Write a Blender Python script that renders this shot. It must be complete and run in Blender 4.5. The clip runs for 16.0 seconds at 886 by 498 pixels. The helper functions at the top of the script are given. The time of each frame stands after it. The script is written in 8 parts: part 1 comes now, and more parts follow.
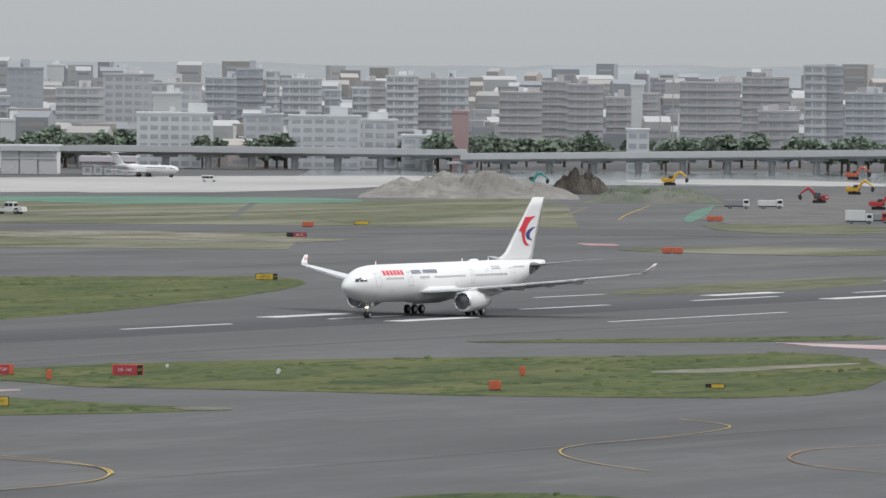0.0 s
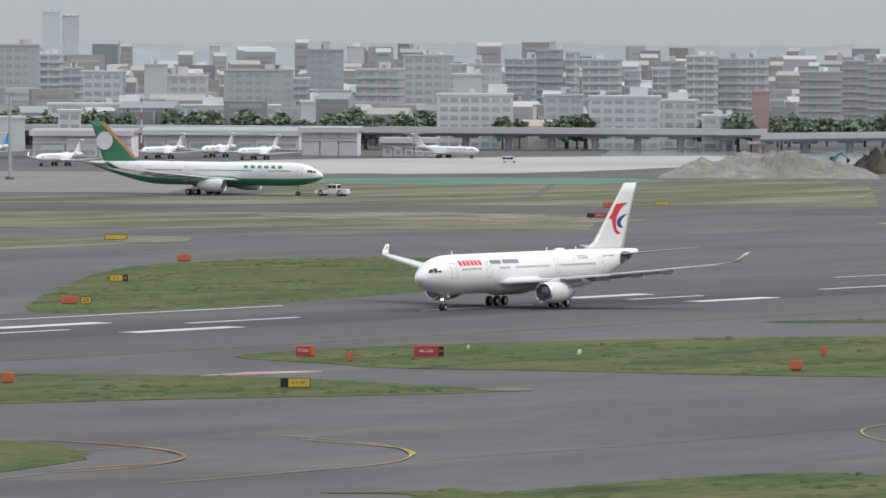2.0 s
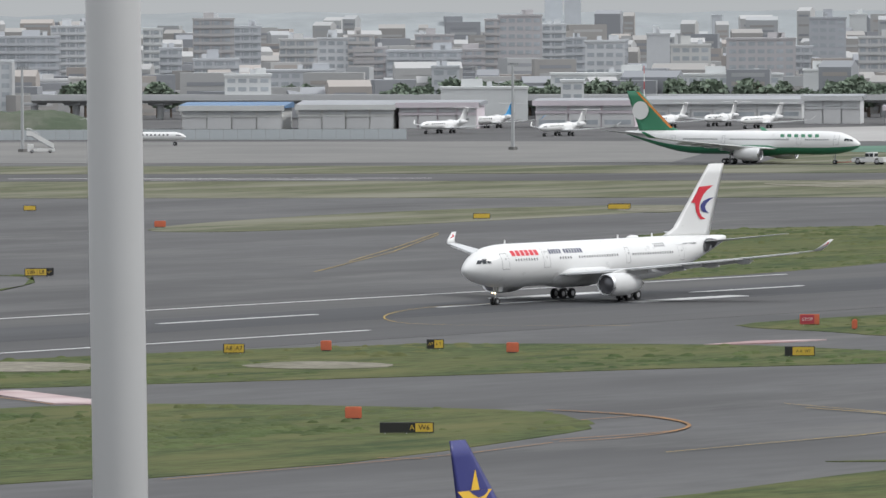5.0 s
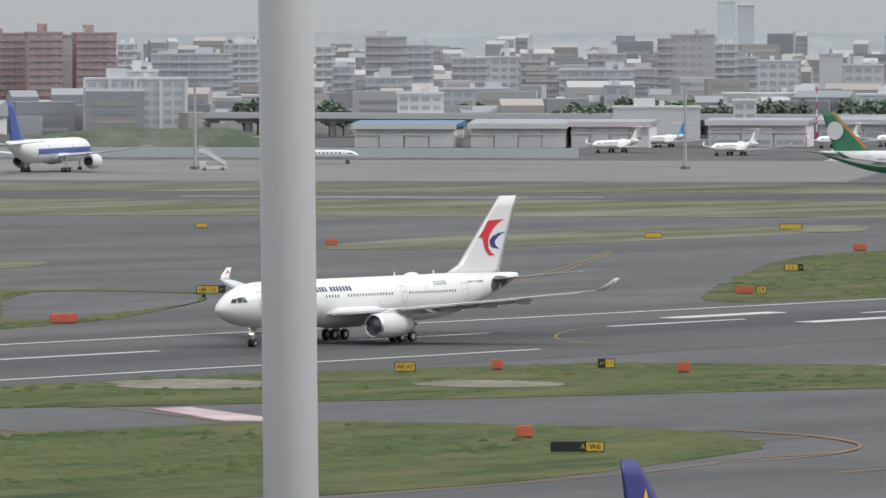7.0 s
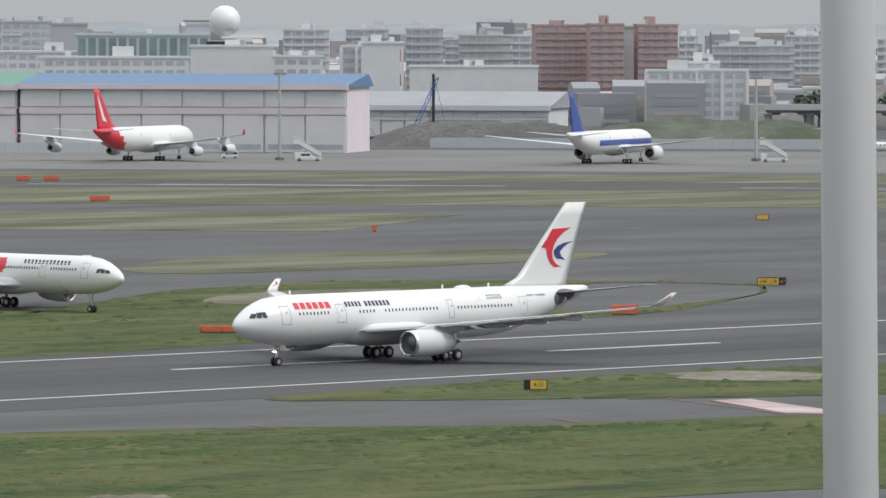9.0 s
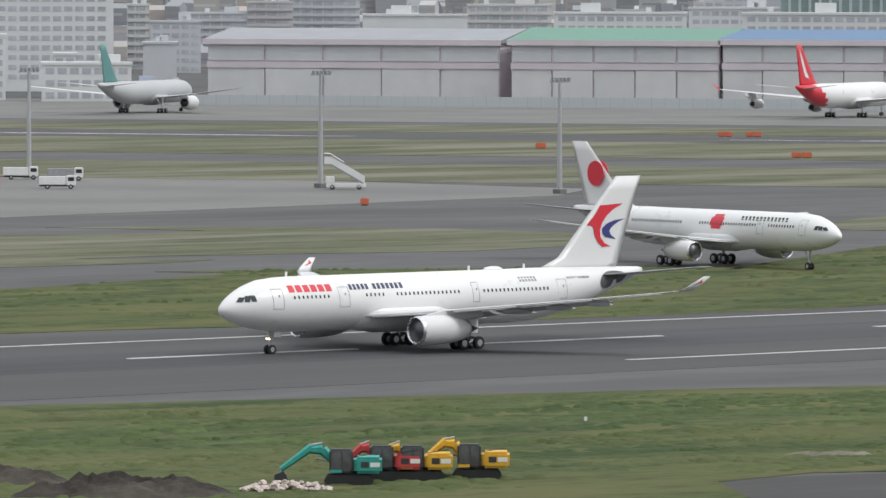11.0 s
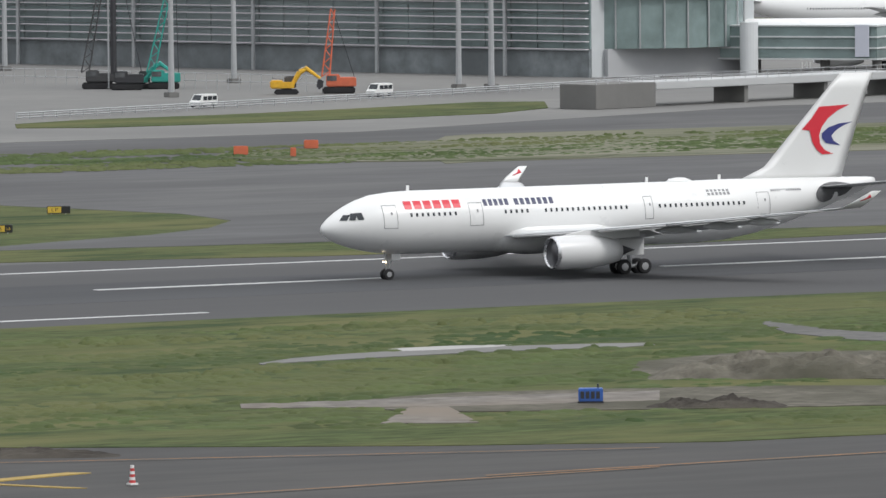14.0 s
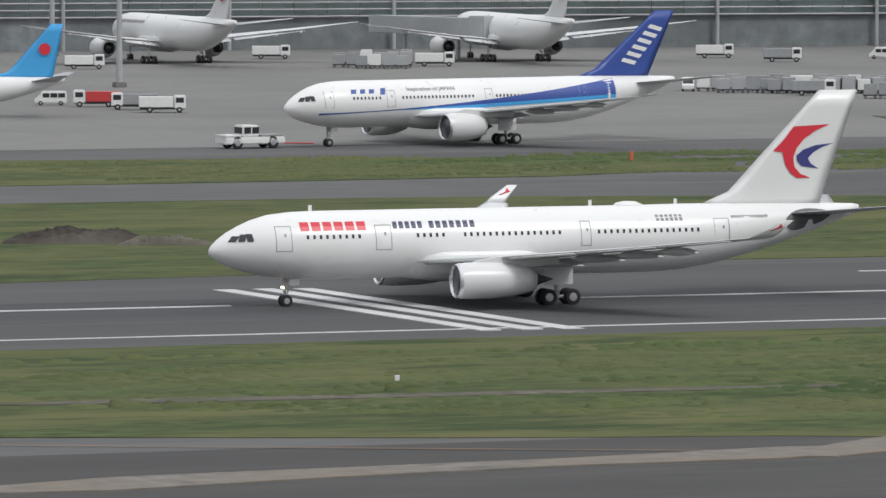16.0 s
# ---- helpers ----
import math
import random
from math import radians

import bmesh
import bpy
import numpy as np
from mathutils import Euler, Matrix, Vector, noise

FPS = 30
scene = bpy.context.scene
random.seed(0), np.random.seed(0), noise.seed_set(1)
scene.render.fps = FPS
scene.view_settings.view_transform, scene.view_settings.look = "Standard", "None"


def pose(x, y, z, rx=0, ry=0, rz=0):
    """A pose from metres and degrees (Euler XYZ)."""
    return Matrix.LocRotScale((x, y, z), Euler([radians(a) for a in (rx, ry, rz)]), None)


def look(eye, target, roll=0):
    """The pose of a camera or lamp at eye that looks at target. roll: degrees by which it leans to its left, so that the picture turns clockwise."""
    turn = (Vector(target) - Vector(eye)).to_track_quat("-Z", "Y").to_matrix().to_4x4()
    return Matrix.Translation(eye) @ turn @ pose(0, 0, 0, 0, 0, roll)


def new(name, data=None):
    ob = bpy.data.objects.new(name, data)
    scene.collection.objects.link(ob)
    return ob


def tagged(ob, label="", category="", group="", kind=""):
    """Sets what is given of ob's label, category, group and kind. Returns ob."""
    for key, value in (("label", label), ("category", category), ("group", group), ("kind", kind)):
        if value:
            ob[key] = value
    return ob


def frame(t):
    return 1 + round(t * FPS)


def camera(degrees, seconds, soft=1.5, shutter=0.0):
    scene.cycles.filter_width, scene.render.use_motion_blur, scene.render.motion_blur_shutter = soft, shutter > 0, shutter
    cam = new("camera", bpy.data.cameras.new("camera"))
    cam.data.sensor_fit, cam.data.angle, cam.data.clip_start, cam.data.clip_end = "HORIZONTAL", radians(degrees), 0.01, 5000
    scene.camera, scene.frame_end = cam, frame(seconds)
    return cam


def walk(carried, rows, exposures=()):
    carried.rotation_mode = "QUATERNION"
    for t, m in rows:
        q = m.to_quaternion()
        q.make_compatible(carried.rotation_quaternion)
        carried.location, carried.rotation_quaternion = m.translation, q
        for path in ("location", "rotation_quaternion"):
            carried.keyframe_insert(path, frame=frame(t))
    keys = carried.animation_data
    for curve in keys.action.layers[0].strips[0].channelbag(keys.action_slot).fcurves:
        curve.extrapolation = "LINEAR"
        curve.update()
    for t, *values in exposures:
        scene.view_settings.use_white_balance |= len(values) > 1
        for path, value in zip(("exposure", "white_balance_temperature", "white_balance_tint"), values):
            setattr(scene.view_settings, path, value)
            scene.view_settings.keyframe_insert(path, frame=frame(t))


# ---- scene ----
EYE = Vector((0.0, 0.0, 39.42))


def aim(yaw, pitch, roll):
    """Camera pose from compass-like degrees: yaw from +y towards +x, pitch up."""
    a, e = radians(yaw), radians(pitch)
    return look(EYE, EYE + Vector((math.sin(a) * math.cos(e), math.cos(a) * math.cos(e), math.sin(e))), roll)


cam = camera(6.904, 16.0)
walk(cam, [
    (0, aim(58.836, -1.538, 0.491)),
    (0.5, aim(58.480, -1.585, 0.369)),
    (1, aim(58.073, -1.628, 0.348)),
    (1.5, aim(57.653, -1.651, 0.265)),
    (2, aim(56.492, -1.703, 0.212)),
    (2.5, aim(56.202, -1.685, 0.325)),
    (3, aim(55.806, -1.647, 0.361)),
    (3.5, aim(55.276, -1.604, 0.236)),
    (4, aim(54.617, -1.665, 0.028)),
    (4.5, aim(53.907, -1.854, -0.305)),
    (4.7, aim(53.093, -2.036, -0.382)),
    (6.8, aim(51.533, -1.790, -0.039)),
    (7, aim(51.224, -1.793, -0.034)),
    (7.5, aim(50.140, -1.774, -0.132)),
    (8, aim(48.889, -1.745, -0.044)),
    (8.5, aim(47.844, -1.789, -0.028)),
    (9, aim(46.850, -1.857, 0.035)),
    (9.2, aim(46.414, -1.884, 0.042)),
    (11.3, aim(40.482, -2.299, 0.051)),
    (11.5, aim(39.876, -2.367, -0.036)),
    (12, aim(38.181, -2.534, -0.259)),
    (12.5, aim(36.685, -2.851, -0.272)),
    (13, aim(34.495, -3.086, -0.259)),
    (13.4, aim(33.161, -3.114, -0.422)),
    (13.5, aim(32.692, -3.141, -0.532)),
    (14, aim(29.360, -3.225, -0.474)),
    (14.5, aim(27.592, -3.244, -0.548)),
    (15, aim(24.929, -3.256, -0.355)),
    (15.5, aim(22.865, -3.277, -0.248)),
    (16, aim(20.397, -3.285, 0.032)),
], [(0.0, 0.32), (9.0, 0.3), (13.5, 0.25), (14.2, 0.32), (14.6, 0.32), (15.1, 0.24), (15.5, 0.22), (16.0, 0.12)])

# ---- light: hazy overcast day ----
world = bpy.data.worlds.new("overcast_sky")
scene.world = world
world.use_nodes = True
wn = world.node_tree.nodes
wl = world.node_tree.links
sky = wn.new("ShaderNodeTexSky")
sky.sky_type, sky.sun_disc = "NISHITA", False
sky.sun_elevation, sky.sun_rotation = radians(48), radians(150)
sky.air_density, sky.dust_density, sky.ozone_density = 1.5, 6.0, 1.0
grey = wn.new("ShaderNodeHueSaturation")
grey.inputs["Saturation"].default_value = 0.12
wl.new(sky.outputs["Color"], grey.inputs["Color"])
# a closed cloud layer, brighter overhead than at the horizon
at = wn.new("ShaderNodeTexCoord")
sep = wn.new("ShaderNodeSeparateXYZ")
wl.new(at.outputs["Generated"], sep.inputs["Vector"])
lift = wn.new("ShaderNodeValToRGB")
lift.color_ramp.elements[0].color, lift.color_ramp.elements[0].position = (3.95, 4.12, 4.26, 1), 0.0
lift.color_ramp.elements[1].color, lift.color_ramp.elements[1].position = (11.2, 11.6, 12.2, 1), 1.0
soft = lift.color_ramp.elements.new(0.03)
soft.color = (4.45, 4.64, 4.8, 1)
wl.new(sep.outputs["Z"], lift.inputs["Fac"])
cloud = wn.new("ShaderNodeMix")
cloud.data_type = "RGBA"
cloud.inputs["Factor"].default_value = 0.92
wl.new(grey.outputs["Color"], cloud.inputs["A"])
wl.new(lift.outputs["Color"], cloud.inputs["B"])
wl.new(cloud.outputs["Result"], wn["Background"].inputs["Color"])
wn["Background"].inputs["Strength"].default_value = 0.10
sun_data = bpy.data.lights.new("sun", "SUN")
sun_data.energy, sun_data.angle, sun_data.color = 1.25, radians(14), (1.0, 0.985, 0.96)
sun = new("sun", sun_data)
sun.matrix_world = look((0, 0, 900), Vector((0, 0, 900)) - Vector((math.sin(radians(150)) * math.cos(radians(48)), math.cos(radians(150)) * math.cos(radians(48)), math.sin(radians(48)))))

# ---- materials ----


def mat(name, color, rough=0.6, metal=0.0, scale=0.0, amount=0.15, bump=0.0, second=None, spec=0.5, stretch=1.0, third=None):
    """A surface with two scales of variation. scale: size of the fine grain in 1/m; second: colour of larger patches."""
    m = bpy.data.materials.new(name)
    m.use_nodes = True
    n, l = m.node_tree.nodes, m.node_tree.links
    p = n["Principled BSDF"]
    p.inputs["Base Color"].default_value = (*color, 1)
    p.inputs["Roughness"].default_value, p.inputs["Metallic"].default_value = rough, metal
    p.inputs["Specular IOR Level"].default_value = spec
    if not scale:
        return m
    at = n.new("ShaderNodeTexCoord")
    fine = n.new("ShaderNodeTexNoise")
    fine.inputs["Scale"].default_value, fine.inputs["Detail"].default_value, fine.inputs["Roughness"].default_value = scale, 6, 0.6
    src = at.outputs["Object"]
    if stretch != 1.0:
        mp = n.new("ShaderNodeMapping")
        mp.inputs["Scale"].default_value = (stretch, 1, 1)
        l.new(src, mp.inputs["Vector"])
        src = mp.outputs["Vector"]
    l.new(src, fine.inputs["Vector"])
    broad = n.new("ShaderNodeTexNoise")
    broad.inputs["Scale"].default_value, broad.inputs["Detail"].default_value = scale / 9, 4
    l.new(src, broad.inputs["Vector"])
    low, high = [c * (1 - amount) for c in color], [min(1, c * (1 + amount)) for c in color]
    ramp = n.new("ShaderNodeValToRGB")
    ramp.color_ramp.elements[0].color, ramp.color_ramp.elements[1].color = (*low, 1), (*high, 1)
    ramp.color_ramp.elements[0].position, ramp.color_ramp.elements[1].position = 0.3, 0.7
    l.new(fine.outputs["Fac"], ramp.inputs["Fac"])
    mix = n.new("ShaderNodeMix")
    mix.data_type = "RGBA"
    other = second or [c * (1 - 1.2 * amount) for c in color]
    fade = n.new("ShaderNodeMapRange")
    fade.inputs[1].default_value, fade.inputs[2].default_value = 0.42, 0.66
    l.new(broad.outputs["Fac"], fade.inputs["Value"])
    l.new(fade.outputs["Result"], mix.inputs["Factor"])
    l.new(ramp.outputs["Color"], mix.inputs["A"])
    mix.inputs["B"].default_value = (*other, 1)
    l.new(mix.outputs["Result"], p.inputs["Base Color"])
    if third:
        clump = n.new("ShaderNodeTexNoise")
        clump.inputs["Scale"].default_value, clump.inputs["Detail"].default_value, clump.inputs["Roughness"].default_value = scale / 6, 7, 0.65
        moved = n.new("ShaderNodeMapping")
        moved.inputs["Location"].default_value = (37, 11, 5)
        l.new(src, moved.inputs["Vector"])
        l.new(moved.outputs["Vector"], clump.inputs["Vector"])
        over = n.new("ShaderNodeMapRange")
        over.inputs[1].default_value, over.inputs[2].default_value = 0.53, 0.66
        l.new(clump.outputs["Fac"], over.inputs["Value"])
        mix3 = n.new("ShaderNodeMix")
        mix3.data_type = "RGBA"
        l.new(over.outputs["Result"], mix3.inputs["Factor"])
        l.new(mix.outputs["Result"], mix3.inputs["A"])
        mix3.inputs["B"].default_value = (*third, 1)
        l.new(mix3.outputs["Result"], p.inputs["Base Color"])
    rr = n.new("ShaderNodeMapRange")
    rr.inputs[3].default_value, rr.inputs[4].default_value = max(0, rough - 0.1), min(1, rough + 0.1)
    l.new(fine.outputs["Fac"], rr.inputs["Value"])
    l.new(rr.outputs["Result"], p.inputs["Roughness"])
    if bump:
        b = n.new("ShaderNodeBump")
        b.inputs["Strength"].default_value, b.inputs["Distance"].default_value = 0.6, bump
        l.new(fine.outputs["Fac"], b.inputs["Height"])
        l.new(b.outputs["Normal"], p.inputs["Normal"])
    return m


ASPHALT = mat("asphalt", (0.101, 0.1, 0.102), 0.92, scale=0.3, amount=0.2, second=(0.074, 0.073, 0.075), spec=0.25, stretch=0.3, third=(0.118, 0.116, 0.115))
OLD_ASPHALT = mat("old_dark_asphalt", (0.066, 0.064, 0.063), 0.92, scale=0.35, amount=0.22, second=(0.054, 0.052, 0.052), spec=0.25, stretch=0.2, third=(0.08, 0.076, 0.073))
RUNWAY = mat("grooved_runway_asphalt", (0.084, 0.083, 0.085), 0.92, scale=0.25, amount=0.16, second=(0.066, 0.065, 0.067), spec=0.25, stretch=0.06, third=(0.1, 0.098, 0.097))
RUBBER = mat("rubber_streaked_asphalt", (0.055, 0.056, 0.06), 0.9, scale=0.3, amount=0.2, second=(0.078, 0.079, 0.084), spec=0.25, stretch=0.06)
CONCRETE = mat("apron_concrete", (0.185, 0.182, 0.175), 0.9, scale=0.2, amount=0.1, second=(0.155, 0.153, 0.15), spec=0.25)
PALE = mat("pale_new_concrete", (0.36, 0.352, 0.345), 0.9, scale=0.1, amount=0.1, second=(0.3, 0.292, 0.285), spec=0.25)
GRASS = mat("mown_grass", (0.066, 0.084, 0.034), 0.95, scale=0.8, amount=0.5, second=(0.115, 0.115, 0.05), spec=0.1, bump=0.15, stretch=0.35, third=(0.036, 0.056, 0.024))
GRASS_FAR = mat("dry_grass", (0.108, 0.112, 0.07), 0.95, scale=0.4, amount=0.45, second=(0.19, 0.186, 0.145), spec=0.1, bump=0.1, stretch=0.22, third=(0.075, 0.085, 0.05))
TUFT = mat("long_grass", (0.066, 0.09, 0.036), 0.95, scale=0.22, amount=0.4, second=(0.11, 0.115, 0.052), spec=0.1, stretch=0.4, third=(0.044, 0.068, 0.028))
SHRUB = mat("dark_shrub_leaves", (0.05, 0.085, 0.035), 0.9, scale=0.8, amount=0.3, second=(0.07, 0.1, 0.045), spec=0.1)
SAND = mat("bare_pale_soil", (0.21, 0.195, 0.16), 0.95, scale=0.6, amount=0.35, second=(0.11, 0.115, 0.075), spec=0.1)
EARTH = mat("dark_spoil", (0.046, 0.041, 0.037), 0.95, scale=0.8, amount=0.35, second=(0.1, 0.09, 0.076), spec=0.1, bump=0.2)
SLABS = mat("worn_slabs", (0.175, 0.162, 0.148), 0.95, scale=0.5, amount=0.35, second=(0.2, 0.17, 0.14), spec=0.1, bump=0.05)
BAG = mat("dusty_pale_bags", (0.55, 0.5, 0.46), 0.9, scale=0.9, amount=0.2, second=(0.5, 0.38, 0.33), spec=0.2)
CAB_BLACK = mat("black_cab_steel", (0.06, 0.06, 0.062), 0.6, scale=0.8, amount=0.2)
CAB_GLASS = mat("dusty_cab_glass", (0.1, 0.105, 0.11), 0.2, scale=0.8, amount=0.4)
SOIL = mat("grey_soil", (0.13, 0.12, 0.1), 0.95, scale=0.7, amount=0.4, second=(0.075, 0.072, 0.055), spec=0.1, bump=0.2)
BANK = mat("rough_bank_grass", (0.1, 0.118, 0.085), 0.95, scale=0.15, amount=0.35, second=(0.15, 0.15, 0.13), spec=0.1, third=(0.08, 0.1, 0.07))
PATH_GREY = mat("worn_path_asphalt", (0.135, 0.132, 0.128), 0.95, scale=0.6, amount=0.3, second=(0.105, 0.102, 0.098), spec=0.15)
PALE_SOIL = mat("pale_grey_spoil", (0.23, 0.222, 0.205), 0.95, scale=0.3, amount=0.3, second=(0.17, 0.163, 0.15), spec=0.1, bump=0.2)
GREENNET = mat("green_ground_sheet", (0.075, 0.17, 0.12), 0.9, scale=0.3, amount=0.2)
WHITE_LINE = mat("white_runway_paint", (0.54, 0.54, 0.54), 0.8, scale=0.6, amount=0.15, second=(0.45, 0.45, 0.45), spec=0.2)
YELLOW_LINE = mat("yellow_taxi_paint", (0.4, 0.29, 0.1), 0.8, scale=0.6, amount=0.25, second=(0.3, 0.21, 0.07), spec=0.2)
ORANGE_LINE = mat("worn_orange_paint", (0.34, 0.17, 0.07), 0.85, scale=0.6, amount=0.25, second=(0.2, 0.13, 0.07), spec=0.2)
JOINT = mat("faded_joint_paint", (0.155, 0.155, 0.155), 0.85, scale=0.6, amount=0.2, second=(0.11, 0.11, 0.11), spec=0.2)
PINK = mat("red_white_marking", (0.3, 0.19, 0.19), 0.85, scale=0.5, amount=0.2, second=(0.5, 0.42, 0.42), spec=0.2)
AC_WHITE = mat("aircraft_white_paint", (0.75, 0.75, 0.745), 0.3, scale=0.35, amount=0.02, second=(0.72, 0.72, 0.715))
AC_GREY = mat("aircraft_grey_paint", (0.45, 0.46, 0.47), 0.35, scale=0.6, amount=0.05)
WING_GREY = mat("wing_light_grey_paint", (0.6, 0.61, 0.62), 0.35, scale=0.6, amount=0.06)
NACELLE = mat("nacelle_grey_white", (0.66, 0.66, 0.66), 0.3, scale=0.5, amount=0.03)
ALU = mat("bare_aluminium", (0.72, 0.72, 0.73), 0.28, 1.0, scale=2, amount=0.05)
DARKM = mat("dark_metal", (0.05, 0.05, 0.055), 0.5, 0.4)
FAN = mat("fan_blades", (0.12, 0.12, 0.13), 0.4, 0.7)
TYRE = mat("tyre_rubber", (0.022, 0.022, 0.024), 0.85, scale=5, amount=0.2)
HUB = mat("wheel_hub", (0.42, 0.42, 0.43), 0.4, 0.6)
GLASS_DARK = mat("dark_window", (0.03, 0.034, 0.04), 0.08)
LINE_GREY = mat("door_outline", (0.22, 0.22, 0.23), 0.5)
RED = mat("livery_red", (0.62, 0.03, 0.05), 0.35)
BLUE = mat("livery_navy", (0.045, 0.05, 0.2), 0.35)
RECESS = mat("tailplane_recess_metal", (0.11, 0.11, 0.115), 0.5, scale=0.8, amount=0.3)
NAVY_INK = mat("livery_dark_navy_letters", (0.03, 0.035, 0.09), 0.4)
BLUE2 = mat("livery_mid_blue", (0.035, 0.075, 0.3), 0.35)
CYAN = mat("livery_light_blue", (0.06, 0.35, 0.7), 0.35)
GREEN = mat("livery_green", (0.045, 0.22, 0.12), 0.35)
ORANGE = mat("livery_orange", (0.75, 0.25, 0.05), 0.4)
YELLOW = mat("livery_yellow", (0.8, 0.5, 0.05), 0.4)
PURPLE = mat("livery_purple", (0.25, 0.06, 0.2), 0.4)
TEAL = mat("livery_teal", (0.1, 0.25, 0.24), 0.4)
BLACK = mat("black_panel", (0.02, 0.02, 0.02), 0.5)
SIGN_YEL = mat("sign_yellow", (0.66, 0.45, 0.06), 0.5)
SIGN_RED = mat("sign_red", (0.45, 0.05, 0.075), 0.5)
SIGN_ORANGE = mat("barrier_orange", (0.62, 0.15, 0.075), 0.6, scale=1.0, amount=0.15)
STEEL = mat("galvanised_steel", (0.42, 0.43, 0.44), 0.5, 0.3, scale=1.0, amount=0.08)
POLE = mat("white_painted_pole", (0.4, 0.4, 0.4), 0.35, scale=20, amount=0.02)
VEH_WHITE = mat("vehicle_white", (0.72, 0.72, 0.71), 0.35, scale=1.5, amount=0.05)
VEH_RED = mat("vehicle_red", (0.5, 0.05, 0.05), 0.4)
VEH_BLUE = mat("vehicle_blue", (0.04, 0.12, 0.4), 0.4)
VEH_GREEN = mat("excavator_green", (0.03, 0.32, 0.27), 0.45, scale=2, amount=0.15)
VEH_YELLOW = mat("excavator_yellow", (0.7, 0.4, 0.03), 0.45, scale=2, amount=0.15)
VEH_GREY = mat("vehicle_grey", (0.3, 0.31, 0.32), 0.5, scale=2, amount=0.1)
LAMP_GLOW = mat("landing_light", (1, 0.9, 0.7), 0.3)
LAMP_GLOW.node_tree.nodes["Principled BSDF"].inputs["Emission Color"].default_value = (1, 0.8, 0.5, 1)
LAMP_GLOW.node_tree.nodes["Principled BSDF"].inputs["Emission Strength"].default_value = 4
WALLS = {}


def hazed_wall_paint(r, g, b):
    # haze put into the colour: every wall lifted pale and tinted bluish
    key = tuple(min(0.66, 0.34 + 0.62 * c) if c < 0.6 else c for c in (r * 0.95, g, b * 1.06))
    # red-brown walls get one washed-out tone for the same haze
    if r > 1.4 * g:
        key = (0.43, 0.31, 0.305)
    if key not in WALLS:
        WALLS[key] = mat("hazed_wall_paint", key, 0.85, scale=0.12, amount=0.06, spec=0.2)
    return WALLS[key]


# window glass much paler than real glass: distance haze painted into it
HAZED_GLASS = mat("hazed_facade_glass", (0.43, 0.46, 0.49), 0.5, scale=0.2, amount=0.25)
TERM_GLASS = mat("terminal_green_glass", (0.2, 0.265, 0.26), 0.2, scale=0.12, amount=0.35, second=(0.27, 0.32, 0.32))
UNDERCROFT = mat("dark_undercroft_wall", (0.19, 0.21, 0.22), 0.7, scale=0.3, amount=0.35)
ROOF_BLUE = mat("blue_metal_roof", (0.1, 0.19, 0.33), 0.5, scale=0.1, amount=0.1)
ROOF_GREEN = mat("green_metal_roof", (0.12, 0.27, 0.2), 0.5, scale=0.1, amount=0.1)
ROOF_GREY = mat("grey_metal_roof", (0.3, 0.31, 0.33), 0.6, scale=0.1, amount=0.1)
# foliage lighter and greyer than living leaves, to carry the far haze
HAZED_LEAF = mat("hazed_tree_leaves", (0.2, 0.245, 0.19), 0.9, scale=0.3, amount=0.3, second=(0.11, 0.145, 0.11), spec=0.1)
BARK = mat("bark", (0.12, 0.09, 0.07), 0.9, scale=2, amount=0.2)
WATER = mat("river_water", (0.2, 0.22, 0.23), 0.15, scale=0.1, amount=0.05)
# ridge woods in pale blue-grey near the sky tone: haze as base colour
HAZED_HILL = mat("hazed_wooded_hill", (0.29, 0.31, 0.32), 0.95, scale=0.02, amount=0.15, spec=0.1)

# ---- mesh helpers ----
from mathutils.geometry import tessellate_polygon


def mesh(name, verts, faces, material, smooth=False, mats=None, idx=None):
    me = bpy.data.meshes.new(name)
    me.from_pydata([tuple(v) for v in verts], [], faces)
    for m in mats or [material]:
        me.materials.append(m)
    if idx:
        me.polygons.foreach_set("material_index", idx)
    if smooth:
        me.polygons.foreach_set("use_smooth", [True] * len(me.polygons))
    me.update()
    return me


def solid(bm, name, material, smooth=False):
    me = bpy.data.meshes.new(name)
    bmesh.ops.recalc_face_normals(bm, faces=bm.faces)
    bm.to_mesh(me)
    bm.free()
    me.materials.append(material)
    if smooth:
        me.polygons.foreach_set("use_smooth", [True] * len(me.polygons))
    return me


FINE = ("cabin_windows", "glazing", "balcony", "registration_bars", "type_bars", "slogan_bars", "red_titles", "navy_titles", "green_titles", "black_titles", "grey_titles", "dark_titles", "blue_titles", "spoil")


def put(name, me, parent=None, label="", m=None):
    ob = new(name, me)
    if parent:
        ob.parent = parent
    if m is not None:
        ob.matrix_basis = m
    if label:
        ob["label"] = label
    if name in FINE:
        ob["kind"] = "stuff"
    return ob


def part(name, bm, material, parent, label="", smooth=False):
    return put(name, solid(bm, name, material, smooth), parent, label)


def thing(name, m, label, category, group="", kind=""):
    ob = new(name)
    ob.matrix_basis = m
    return tagged(ob, label, category, group, kind)


def box(x0, x1, y0, y1, z0, z1, bev=0.0, bm=None):
    own = bmesh.new()
    bmesh.ops.create_cube(own, size=1.0, matrix=Matrix.Translation(((x0 + x1) / 2, (y0 + y1) / 2, (z0 + z1) / 2)) @ Matrix.Diagonal((x1 - x0, y1 - y0, z1 - z0, 1)))
    if bev:
        bmesh.ops.bevel(own, geom=own.edges[:], offset=bev, segments=2, affect="EDGES")
    if bm is None:
        return own
    tmp = bpy.data.meshes.new("t")
    own.to_mesh(tmp)
    own.free()
    bm.from_mesh(tmp)
    bpy.data.meshes.remove(tmp)
    return bm


